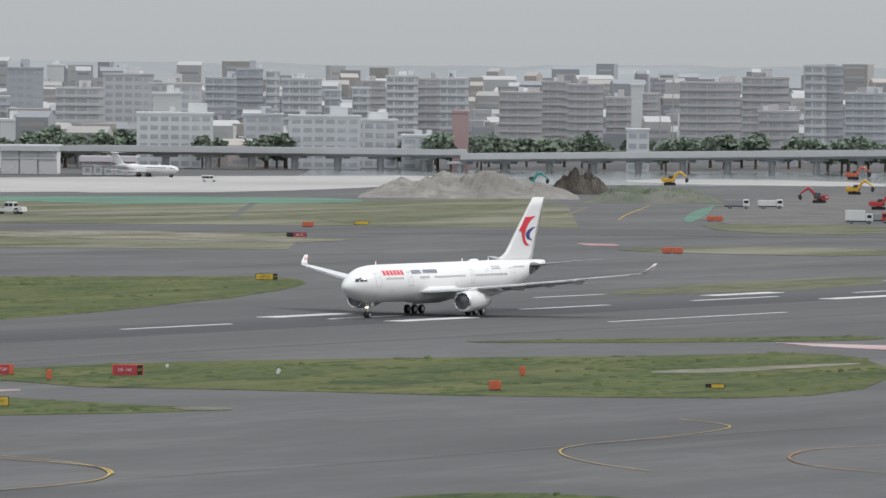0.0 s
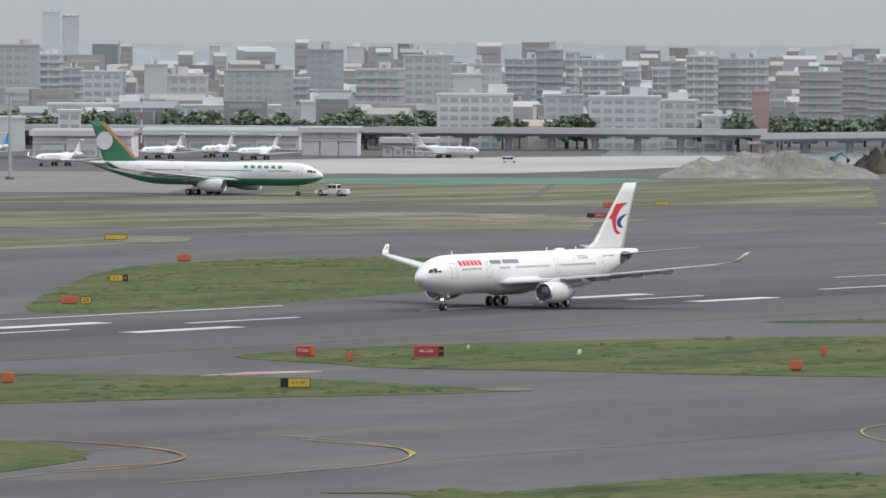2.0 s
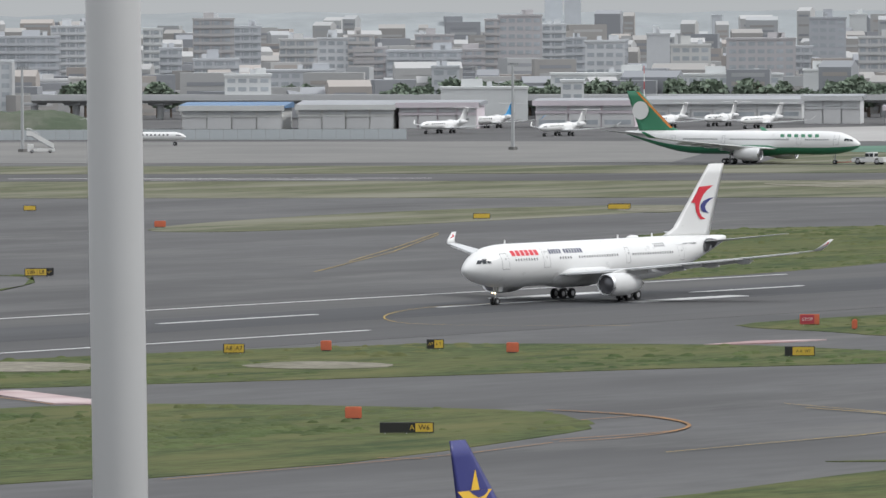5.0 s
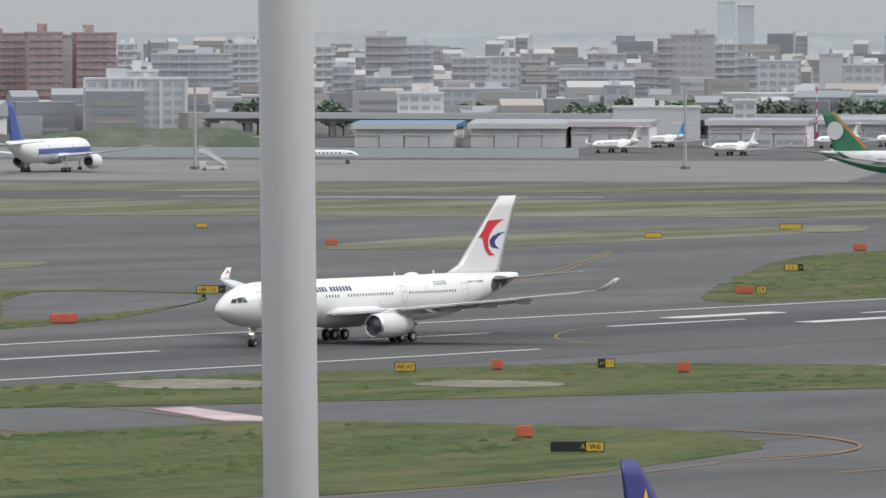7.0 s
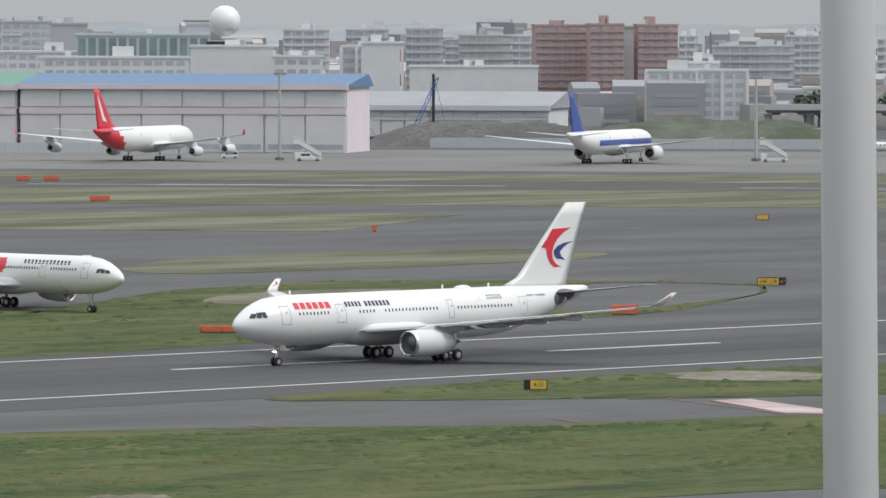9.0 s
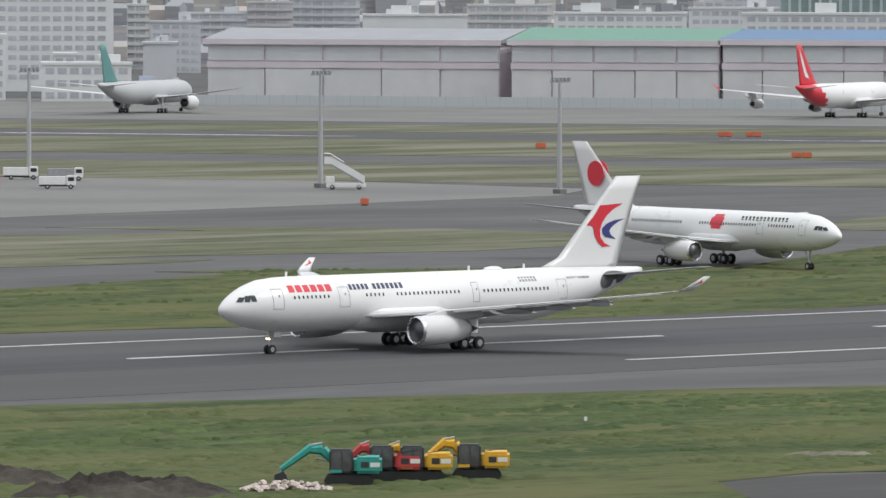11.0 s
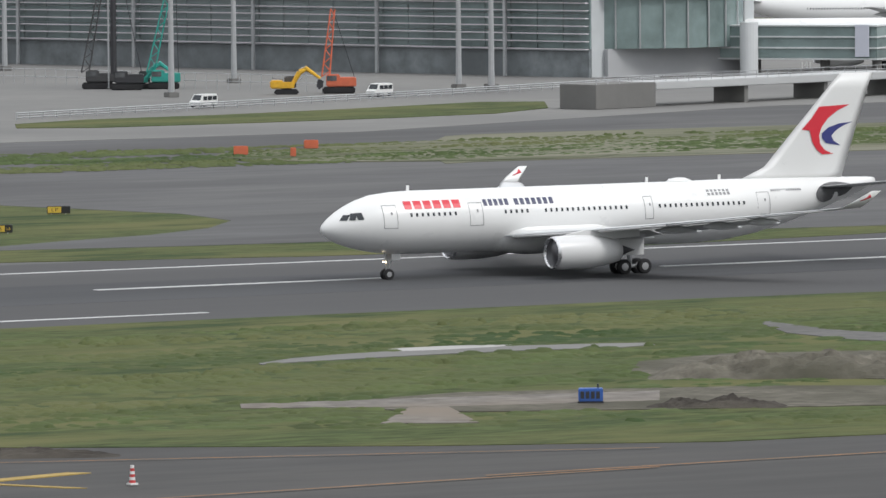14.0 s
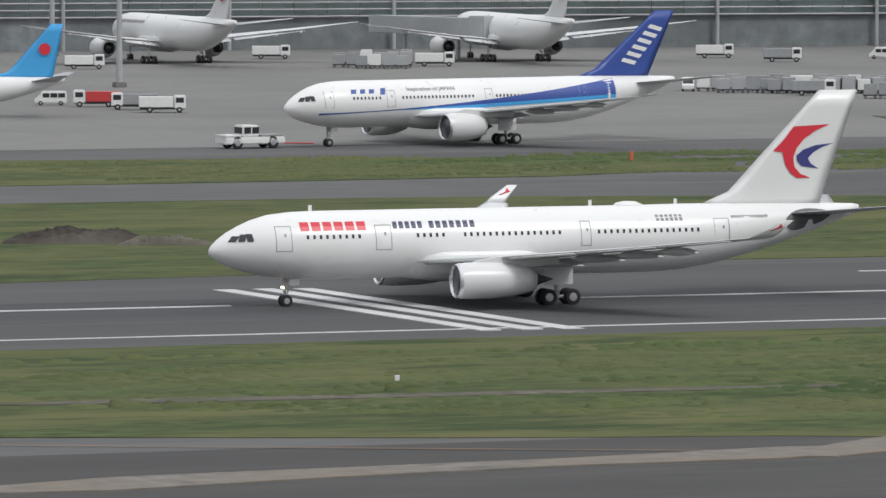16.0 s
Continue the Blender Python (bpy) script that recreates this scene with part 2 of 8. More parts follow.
def rod(p, q, r, r2=None, seg=8, bm=None):
    bm = bm or bmesh.new()
    p, q = Vector(p), Vector(q)
    turn = (q - p).to_track_quat("Z", "Y").to_matrix().to_4x4()
    bmesh.ops.create_cone(bm, cap_ends=True, segments=seg, radius1=r, radius2=r if r2 is None else r2, depth=(q - p).length, matrix=Matrix.Translation((p + q) / 2) @ turn)
    return bm


def loft(rings, caps=True, close=True):
    """Verts and faces through rings of equal length."""
    n = len(rings[0])
    v = [p for r in rings for p in r]
    f = []
    for i in range(len(rings) - 1):
        for j in range(n if close else n - 1):
            k = (j + 1) % n
            f.append((i * n + j, i * n + k, (i + 1) * n + k, (i + 1) * n + j))
    if caps:
        f.append(tuple(range(n - 1, -1, -1)))
        f.append(tuple((len(rings) - 1) * n + j for j in range(n)))
    return v, f


def lathe(profile, seg=28):
    """Rings about the x axis from (x, r) pairs."""
    return [[(x, r * math.sin(2 * math.pi * j / seg), r * math.cos(2 * math.pi * j / seg)) for j in range(seg)] for x, r in profile]


def foil(le, chord, thick, n=7, up=(0, 0, 1)):
    """Closed aerofoil section whose nose is at le, chord along +x."""
    pts = []
    up = Vector(up)
    for s, sign in ((1, 1), (-1, -1)):
        ts = [i / n for i in range(n + 1)] if s > 0 else [i / n for i in range(n - 1, 0, -1)]
        for t in ts:
            y = thick * (1.48 * math.sqrt(t) - 0.63 * t - 1.76 * t * t + 1.42 * t ** 3 - 0.51 * t ** 4) * (1.1 if sign > 0 else 0.75)
            pts.append(Vector(le) + Vector((chord * t, 0, 0)) + up * (sign * y * 1.0))
    return pts


LAYER = [0]
GREENS = []  # outlines of mown grass
BARE = []  # outlines of ground where no long grass grows


def slab(name, pts, z, material, label, category, thick=0.3, kind="structure", parent=None):
    """A flat piece of ground with a real edge, its top at z."""
    if category in ("path", "ground", "runway exit"):
        BARE.append(pts)
    if material is GRASS and name == "grass_verge" and len(pts) > 12:
        GREENS.append(pts)
    LAYER[0] = (LAYER[0] + 1) % 90
    z += 0.0006 * LAYER[0]
    v = [Vector((x, y, z)) for x, y in pts]
    n, f = len(v), [tuple(t) for t in tessellate_polygon([[Vector((p.x, p.y, 0)) for p in v]])]
    low = [Vector((p.x, p.y, min(z - 0.01, -thick))) for p in v]
    f += [(i, (i + 1) % n, n + (i + 1) % n, n + i) for i in range(n)]
    me = mesh(name, v + low, f, material)
    ob = put(name, me, parent)
    return tagged(ob, label, category, "", kind) if not parent else ob


def smooth_ring(pts, k=3):
    """A closed outline rounded by corner cutting, with an uneven edge."""
    for _ in range(k):
        out = []
        for i, (x, y) in enumerate(pts):
            u, w = pts[(i + 1) % len(pts)]
            out += [(0.75 * x + 0.25 * u, 0.75 * y + 0.25 * w), (0.25 * x + 0.75 * u, 0.25 * y + 0.75 * w)]
        pts = out
    return [(x + 0.5 * noise.noise((x * 0.2, y * 0.2, 1)), y + 0.8 * noise.noise((x * 0.2, y * 0.2, 7))) for x, y in pts]


def stripe(name, pts, width, z, material, label="", category="", parent=None):
    """A painted line along pts."""
    v, f = [], []
    for i, (x, y) in enumerate(pts):
        a, b = pts[max(0, i - 1)], pts[min(len(pts) - 1, i + 1)]
        dx, dy = b[0] - a[0], b[1] - a[1]
        s = width / 2 / math.hypot(dx, dy)
        v += [(x - dy * s, y + dx * s, z), (x + dy * s, y - dx * s, z)]
        if i:
            f.append((2 * i - 2, 2 * i - 1, 2 * i + 1, 2 * i))
    ob = put(name, mesh(name, v, f, material), parent)
    return tagged(ob, label, category, "", "structure") if label else ob


def arc(pts, k=3):
    """An open line rounded by corner cutting."""
    for _ in range(k):
        out = [pts[0]]
        for (x, y), (u, w) in zip(pts, pts[1:]):
            out += [(0.75 * x + 0.25 * u, 0.75 * y + 0.25 * w), (0.25 * x + 0.75 * u, 0.25 * y + 0.75 * w)]
        pts = out + [pts[-1]]
    return pts

# ---- ground ----
RY = 568.75  # runway centre line


def uv(u, v):
    """Plan axes of the crossing runway: u across it, v along it."""
    return (0.859 * u - 0.512 * v, 0.512 * u + 0.859 * v)


def band(name, u0, u1, v0, v1, z, material, label, category="grass", wob=2.0):
    n = 40
    near = [uv(u0 + wob * noise.noise((v0 + (v1 - v0) * i / n * 1.0, u0, 3.3)) , v0 + (v1 - v0) * i / n) for i in range(n + 1)]
    far = [uv(u1 + wob * noise.noise((v0 + (v1 - v0) * i / n, u1, 5.1)), v0 + (v1 - v0) * i / n) for i in range(n, -1, -1)]
    return slab(name, near + far, z, material, label, category)


me = mesh("ground", [(-1500, -300, 0), (5500, -300, 0), (5500, 5500, 0), (-1500, 5500, 0)], [(0, 1, 2, 3)], ASPHALT)
tagged(new("ground", me), "wide grey asphalt airfield ground", "ground", "", "structure")
slab("runway", [(-300, 524), (1500, 524), (1500, 611), (-300, 611)], 0.03, RUNWAY, "long grooved asphalt runway with white markings", "runway")
slab("runway_rubber", [(-250, 557), (1300, 557), (1300, 581), (-250, 581)], 0.036, RUBBER, "dark rubber-streaked middle of the runway", "runway")
slab("near_taxiway", [(40, 300), (430, 300), (430, 400), (250, 440), (60, 440)], 0.015, OLD_ASPHALT, "dark old asphalt of the near taxiway", "taxiway")
band("crossing_runway", 1588, 1646, -900, 1500, 0.03, RUNWAY, "crossing asphalt runway", "runway", 0)
band("apron", 1765, 2030, 150, 1500, 0.04, CONCRETE, "pale concrete apron before the hangars", "apron", 0)
slab("grass_verge", smooth_ring([(722, 514), (769, 511), (806, 492), (828, 473), (868, 456), (747, 392), (721, 429), (718, 456), (709, 479), (716, 489)], 2), 0.06, GRASS, "green grass verge between runway and taxiway", "grass")
slab("grass_verge", smooth_ring([(851, 517), (880, 503), (917, 482), (899, 472), (861, 501)], 2), 0.06, GRASS, "thin grass strip along the runway", "grass")
slab("grass_verge", smooth_ring([(675, 434), (679, 454), (684, 477), (679, 493), (663, 517), (669, 511), (634, 526), (586, 532), (522, 524), (542, 507), (576, 486), (549, 499), (581, 483), (600, 473), (641, 454), (626, 462), (654, 445)], 2), 0.06, GRASS, "green grass verge beside the runway exit", "grass")
slab("grass_verge", smooth_ring([(546, 400), (564, 419), (560, 442), (551, 464), (516, 469), (492, 489), (471, 498), (393, 521), (347, 529), (304, 532), (161, 529), (138, 526), (120, 458), (138, 454), (165, 443), (193, 436), (244, 405), (260, 404), (295, 397), (280, 393), (332, 394), (372, 386), (391, 414), (425, 397), (470, 390), (465, 387), (499, 387), (533, 395)], 1), 0.06, GRASS, "large green grass field by the taxiway", "grass")
slab("grass_verge", smooth_ring([(518, 342), (548, 340), (563, 337), (566, 331), (564, 311), (511, 297), (482, 333)], 2), 0.06, GRASS, "grass corner beside the near taxiway", "grass")
slab("grass_verge", smooth_ring([(452, 338), (473, 338), (499, 342), (521, 344), (512, 357), (533, 338), (421, 286), (419, 309)], 2), 0.06, GRASS, "grass corner by the apron taxiway", "grass")
slab("grass_verge", smooth_ring([(807, 606), (886, 657), (983, 717), (1034, 727), (1073, 694), (1082, 688), (1053, 662), (989, 635), (921, 615), (877, 605), (846, 601)], 2), 0.06, GRASS, "green grass island behind the runway", "grass")
slab("grass_verge", smooth_ring([(961, 800), (992, 822), (1064, 839), (1113, 837), (1145, 820), (1127, 800), (1087, 792), (1033, 789), (980, 785)], 2), 0.06, GRASS_FAR, "dry grass strip between taxiways", "grass")
slab("grass_verge", smooth_ring([(1022, 595), (1091, 613), (1170, 615), (1110, 583)], 1), 0.06, GRASS_FAR, "grass island at the taxiway fork", "grass")
slab("grass_verge", smooth_ring([(693, 629), (786, 713), (801, 705), (799, 682), (735, 642), (708, 632), (651, 618), (570, 602), (471, 625), (397, 607), (343, 601), (275, 623), (185, 607), (160, 606), (193, 735), (224, 736), (273, 734), (288, 731), (445, 679), (606, 719), (593, 738), (672, 697), (652, 689), (756, 752), (804, 718), (799, 677)], 1), 0.06, GRASS, "green grass behind the runway", "grass")
slab("runway_exit", smooth_ring([(300, 631), (395, 619), (403, 617), (491, 672), (560, 715), (560, 760), (330, 760), (345, 711), (355, 673), (337, 650), (313, 641)], 1), 0.085, ASPHALT, "grey asphalt runway exit between grass islands", "runway exit")
# strips beyond
slab("grass_verge", smooth_ring([(776, 798), (830, 834), (890, 832), (899, 803), (865, 779), (804, 776), (773, 777)], 2), 0.06, GRASS_FAR, "dry grass between runway and far taxiway", "grass")
slab("grass_verge", smooth_ring([(210, 773), (235, 772), (323, 774), (341, 815), (253, 832), (226, 833)], 1), 0.06, GRASS, "dry grass strip along the parallel taxiway", "grass")
slab("grass_verge", smooth_ring([(430, 767), (440, 771), (563, 758), (634, 752), (607, 779), (696, 753), (745, 812), (680, 880), (700, 830), (632, 859), (567, 836), (480, 841), (469, 837)], 1), 0.06, GRASS_FAR, "dry grass bank along the perimeter", "grass")

band("grass_strip", 1452, 1586, 40, 900, 0.05, GRASS_FAR, "dry grass strip beside the crossing runway")
band("grass_strip", 1655, 1732, 60, 1200, 0.05, GRASS_FAR, "dry grass strip behind the crossing runway")
band("grass_strip", 1275, 1392, 300, 800, 0.05, GRASS_FAR, "dry grass strip between two taxiways")

# white runway markings
for y0, xa, xb in ((RY - 29.2, -300, 281), (RY - 29.2, 500, 690), (RY - 32.5, 934, 988), (RY + 29.6, 262, 862), (RY + 29.6, 1018, 1500)):
    slab("edge_line", [(xa, y0 - 0.4), (xb, y0 - 0.4), (xb, y0 + 0.4), (xa, y0 + 0.4)], 0.05, WHITE_LINE, "white painted runway edge line", "runway marking")

# ---- aircraft ----
BODY = ((0, -0.40, 0.02), (0.25, -0.38, 0.50), (0.8, -0.32, 0.95), (1.6, -0.24, 1.42), (2.6, -0.14, 1.86), (3.6, -0.06, 2.2), (5, 0, 2.55), (7, 0, 2.76), (9, 0, 2.82), (14, 0, 2.82), (20, 0, 2.82), (26, 0, 2.82),
        (32, 0, 2.82), (38, 0.0, 2.82), (41, 0.1, 2.76), (44, 0.32, 2.52), (47, 0.66, 2.14), (50, 1.08, 1.68), (53, 1.55, 1.16), (55, 1.88, 0.8), (56.6, 2.15, 0.48), (57.2, 2.25, 0.3))


class Frame:
    """Sizes of one type of aircraft; x runs aft from the nose wheel, y to starboard, z up from the ground."""

    def __init__(self, length=58.0, dia=5.64, span=60.3, overhang=6.67, zc=5.05, gear=22.0, track=5.34, wing_x=10.7, sweep=18.3, root=10.6, tip=2.5, wing_z=3.6, dihedral=3.35,
                 eng_x=11.4, eng_y=9.37, eng_r=1.52, eng_len=6.9, eng_z=2.42, engines=2, fin_h=9.6, fin_root=9.5, fin_tip=3.55, fin_x=38.3, fin_sweep=9.4, stab=9.7, winglet=1.45, wheels=4):
        self.length = length
        self.dia = dia
        self.span = span
        self.overhang = overhang
        self.zc = zc
        self.gear = gear
        self.track = track
        self.wing_x = wing_x
        self.sweep = sweep
        self.root = root
        self.tip = tip
        self.wing_z = wing_z
        self.dihedral = dihedral
        self.eng_x = eng_x
        self.eng_y = eng_y
        self.eng_r = eng_r
        self.eng_len = eng_len
        self.eng_z = eng_z
        self.engines = engines
        self.fin_h = fin_h
        self.fin_root = fin_root
        self.fin_tip = fin_tip
        self.fin_x = fin_x
        self.fin_sweep = fin_sweep
        self.stab = stab
        self.winglet = winglet
        self.wheels = wheels
        self.k = length / 57.2
        self.r = dia / 5.64

    def at(self, x):
        """Centre height and radius of the body at x."""
        s = (x + self.overhang) / self.k
        for (a, za, ra), (b, zb, rb) in zip(BODY, BODY[1:]):
            if s <= b:
                w = max(0, (s - a) / (b - a))
                w2 = w * w * (3 - 2 * w) if a > 30 else w
                return self.zc + self.r * (za + (zb - za) * w2), self.r * (ra + (rb - ra) * w2)
        return self.zc + self.r * BODY[-1][1], self.r * BODY[-1][2]

    def skin(self, x, z, side, off=0.015):
        """The point of the body's skin at x and height z; side -1 is port."""
        zc, r = self.at(x)
        return (x, side * (math.sqrt(max(0.0001, r * r - (z - zc) ** 2)) + off), z)


def decal(fr, name, rects, side, material, parent, label="", off=0.02):
    """Flat marks on the skin from (x0, x1, z0, z1) or (x0, x1, z0, z1, lean) patches, bent to the body."""
    v, f = [], []
    for x0, x1, z0, z1, *lean in rects:
        lean = lean[0] if lean else 0
        nx, nz = max(1, round((x1 - x0) / 1.5)), max(1, round((z1 - z0) / 0.35))
        b = len(v)
        for i in range(nx + 1):
            for j in range(nz + 1):
                z = z0 + (z1 - z0) * j / nz
                v.append(fr.skin(x0 + (x1 - x0) * i / nx + lean * j / nz, z, side, off))
        for i in range(nx):
            for j in range(nz):
                a = b + i * (nz + 1) + j
                q = (a, a + nz + 1, a + nz + 2, a + 1)
                f.append(q if side < 0 else q[::-1])
    return put(name, mesh(name, v, f, material), parent, label)


def sweep_decal(fr, name, x0, x1, low, high, side, material, parent, n=30, off=0.02):
    """A band on the skin between two heights that change along x."""
    v, f = [], []
    for i in range(n + 1):
        x = x0 + (x1 - x0) * i / n
        for j in range(7):
            v.append(fr.skin(x, low(x) + (high(x) - low(x)) * j / 6, side, off))
        if i:
            b = 7 * (i - 1)
            f += [(b + j, b + 7 + j, b + 8 + j, b + 1 + j) for j in range(6)]
    return put(name, mesh(name, v, f, material, True), parent)


def glyphs(x0, x1, z0, z1, n, lean=0.0, seed=1):
    """n plain letter-sized bars."""
    w, out = (x1 - x0) / n, []
    for i in range(n):
        a = x0 + i * w
        out.append((a, a + w * 0.58, z0 + (z1 - z0) * 0.2, z1 - (z1 - z0) * 0.16, lean))
    return out


def title_bars(x0, x1, z0, z1, n, fill):
    """n plain bars of letter size."""
    w = (x1 - x0) / n
    return [(x0 + i * w, x0 + (i + fill) * w, z0, z1) for i in range(n)]


def wheel(parent, x, y, z, r, w):
    rings = [[(r * c * math.cos(2 * math.pi * j / 20), yy, r * c * math.sin(2 * math.pi * j / 20)) for j in range(20)] for yy, c in ((-w / 2, 0.72), (-w / 2, 0.9), (-w * 0.35, 1), (w * 0.35, 1), (w / 2, 0.9), (w / 2, 0.72))]
    v, f = loft(rings)
    wh = put("wheel", mesh("tyre", v, f, TYRE, True), parent, m=Matrix.Translation((x, y, z)))
    rings = [[(r * c * math.cos(2 * math.pi * j / 14), yy, r * c * math.sin(2 * math.pi * j / 14)) for j in range(14)] for yy, c in ((-w * 0.54, 0.2), (-w * 0.5, 0.5), (w * 0.5, 0.5), (w * 0.54, 0.2))]
    v, f = loft(rings)
    put("hub", mesh("hub", v, f, HUB), wh)
    return wh


def airliner(name, fr, m, label, category="airliner", paint=None, body_mats=None, fin_mats=None, fin_paint=None, nacelle=None, stab_mat=None, detail=2, group=""):
    """One aircraft in parts. body_mats and paint(x, up) choose the skin's colour by place; detail 0 is for far ones."""
    ac = thing(name, m, label, category, group)
    k, seg = fr.k, 40 if detail > 1 else 24
    nose, tail = -fr.overhang, -fr.overhang + fr.length
    xs = [nose + s * fr.k for s in (0, 0.06, 0.25, 0.5, 0.8, 1.2, 1.6, 2.1, 2.6, 3.1, 3.6, 4.3, 5, 6, 7, 8, 9, 11, 14, 17, 20, 23, 26, 29, 32, 35, 38, 39.5, 41, 42.5, 44, 45.5, 47, 48.5, 50, 51.5, 53, 54, 55, 56, 56.6, 57.2)]
    rings, mats = [], body_mats or [AC_WHITE]
    for x in xs:
        zc, r = fr.at(x)
        if x == xs[1]:
            r = 0.22 * fr.r
        rings.append([(x, -r * math.sin(2 * math.pi * (j + 0.5) / seg), zc + r * math.cos(2 * math.pi * (j + 0.5) / seg)) for j in range(seg)])
    v, f = loft(rings)
    idx = None
    if paint:
        idx = []
        for q in f:
            c = [sum(v[i][a] for i in q) / len(q) for a in range(3)]
            zc, r = fr.at(c[0])
            idx.append(paint((c[0] - nose) / fr.length, (c[2] - zc) / max(r, 0.05)))
    put("fuselage", mesh("fuselage", v, [tuple(reversed(q)) for q in f], None, True, mats, idx), ac)
    # belly fairing
    wx, c0 = fr.wing_x, fr.root
    rings = []
    for t, g in ((-0.25, 0.3), (-0.05, 0.85), (0.3, 1.06), (0.8, 1.06), (1.15, 0.85), (1.4, 0.3)):
        zc, r = fr.at(wx + c0 * t)
        rings.append([(wx + c0 * t, r * 1.02 * g * math.sin(a), zc - r * 0.35 + min(0.12, 0.76 * math.cos(a)) * r * g) for a in [2 * math.pi * j / 20 for j in range(20)]])
    v, f = loft(rings)
    put("belly_fairing", mesh("belly_fairing", v, f, mats[paint(0.45, -0.9)] if paint else mats[0], True), ac)
    half, kink = fr.span / 2, fr.eng_y
    n_eng = fr.engines // 2
    for side in (-1, 1):
        zl = lambda y: fr.wing_z + fr.dihedral * (max(0.0, y - 2) / half) ** 1.15
        xl = lambda y: wx + (fr.sweep + wx * 0) * (y - fr.r * 2.6) / (half - fr.r * 2.6)
        secs = []
        for y, ch, th in ((fr.r * 1.2, c0 * 1.08, 0.13), (fr.r * 2.6, c0, 0.13), (kink, c0 * 0.66, 0.115), ((kink + half) / 2, c0 * 0.44, 0.11), (half * 0.96, fr.tip, 0.1), (half * 0.99, fr.tip * 0.82, 0.09)):
            secs.append([(p.x, side * y, p.z) for p in foil((xl(y), 0, zl(max(y, 2))), ch, th * ch * 0.5)])
        v, f = loft(secs)
        wing = put("wing", mesh("wing", v, f, WING_GREY, True), ac)
        # white leading edge slats, proud of the wing
        for a, b in ((fr.r * 3.2, kink * 0.93), (kink * 1.1, half * 0.52), (half * 0.53, half * 0.74), (half * 0.75, half * 0.94)):
            secs = []
            for y in (a, b):
                w = (y - fr.r * 2.6) / (kink - fr.r * 2.6)
                ch = c0 + (c0 * 0.66 - c0) * min(w, 1) if y < kink else c0 * 0.66 + (fr.tip - c0 * 0.66) * (y - kink) / (half * 0.96 - kink)
                pts = foil((xl(y) - 0.16, 0, zl(y) - 0.14), ch * 0.17, 0.11 * ch * 0.32)
                secs.append([(p.x, side * y, p.z - 0.25 * (p.x - xl(y))) if p.x < xl(y) else (p.x, side * y, p.z) for p in pts])
            v, f = loft(secs)
            put("slat", mesh("slat", v, f, NACELLE, True), wing)
        if detail:
            # trailing flaps and their track fairings
            for y in (kink * 0.62, kink * 1.32, half * 0.55, half * 0.68):
                ch = c0 * 0.66 + (fr.tip - c0 * 0.66) * max(0, (y - kink)) / (half - kink) if y > kink else c0 * 0.85
                xe = xl(y) + ch
                rr = lathe(((-ch * 0.5, 0.03), (-ch * 0.38, 0.2), (-ch * 0.15, 0.3), (ch * 0.08, 0.22), (ch * 0.26, 0.03)), 10)
                v, f = loft([[(xe + p[0], side * y + p[1] * 0.8, zl(y) - 0.35 - 0.15 * max(0, p[0]) + p[2] * 1.25) for p in r] for r in rr])
                put("flap_fairing", mesh("flap_fairing", v, f, WING_GREY, True), wing)
            for a, b in ((fr.r * 3.0, kink * 0.96), (kink * 1.04, half * 0.7)):
                secs = []
                for y in (a, b):
                    ch = c0 * 0.66 + (fr.tip - c0 * 0.66) * (y - kink) / (half - kink) if y > kink else c0 + (c0 * 0.66 - c0) * (y - fr.r * 2.6) / (kink - fr.r * 2.6)
                    pts = foil((0, 0, 0), ch * 0.24, 0.1 * ch * 0.12)
                    secs.append([(xl(y) + ch * 0.93 + p.x, side * y, zl(y) - 0.1 - 0.28 * p.x + p.z) for p in pts])
                v, f = loft(secs)
                put("flap", mesh("flap", v, f, WING_GREY, True), wing)
        if fr.winglet:
            y, z, x = half * 0.99, zl(half * 0.99), xl(half * 0.99)
            secs = []
            for t in (0, 0.35, 1):
                ch = fr.tip * (0.82 - 0.42 * t)
                up = Vector((0, -side * 0.9, 0.3 + 0.1 * t)).normalized()
                secs.append([(p.x, p.y, p.z) for p in foil((x + 0.5 * t + 2.0 * t * min(1, fr.winglet / 1.45), side * (y + 0.25 + 0.75 * t) - side * 0.25 * (1 - min(1, t * 3)), z + fr.winglet * t), ch, 0.06 * ch, up=up)])
            v, f = loft(secs)
            wl2 = put("winglet", mesh("winglet", v, f, fin_paint or AC_WHITE, True), ac)
            if fr.winglet == 1.45 and not fin_paint:
                secs = []
                for t in (0.42, 0.6, 0.8):
                    ch = fr.tip * (0.82 - 0.42 * t)
                    up = Vector((0, -side * 0.9, 0.3 + 0.1 * t)).normalized()
                    secs.append([(p.x, p.y, p.z) for p in foil((x + 0.5 * t + 2.0 * t + ch * 0.3 + (0.25 if t == 0.6 else 0), side * (y + 0.25 + 0.75 * t), z + fr.winglet * t), ch * (0.15 if t != 0.6 else 0.4), 0.13 * ch, up=up)])
                v, f = loft(secs)
                put("winglet_mark", mesh("winglet_mark", v, f, RED, True), wl2, "small red mark")
        for e in range(n_eng):
            ey, ez = fr.eng_y + e * half * 0.4, fr.eng_z + e * 0.9
            ex = fr.eng_x + (xl(ey) - xl(fr.eng_y)) if e else fr.eng_x
            R, Ln = fr.eng_r, fr.eng_len
            shift = lambda rr: [[(ex + p[0], side * ey + p[1], ez + p[2]) for p in r] for r in rr]
            v, f = loft(shift(lathe(((Ln * 0.08, R * 0.8), (0.25, R * 0.78), (0.06, R * 0.83), (0, R * 0.87), (0.06, R * 0.91), (0.3, R * 0.955)))), caps=False)
            en = put("engine", mesh("inlet_lip", v, f, ALU, True), ac)
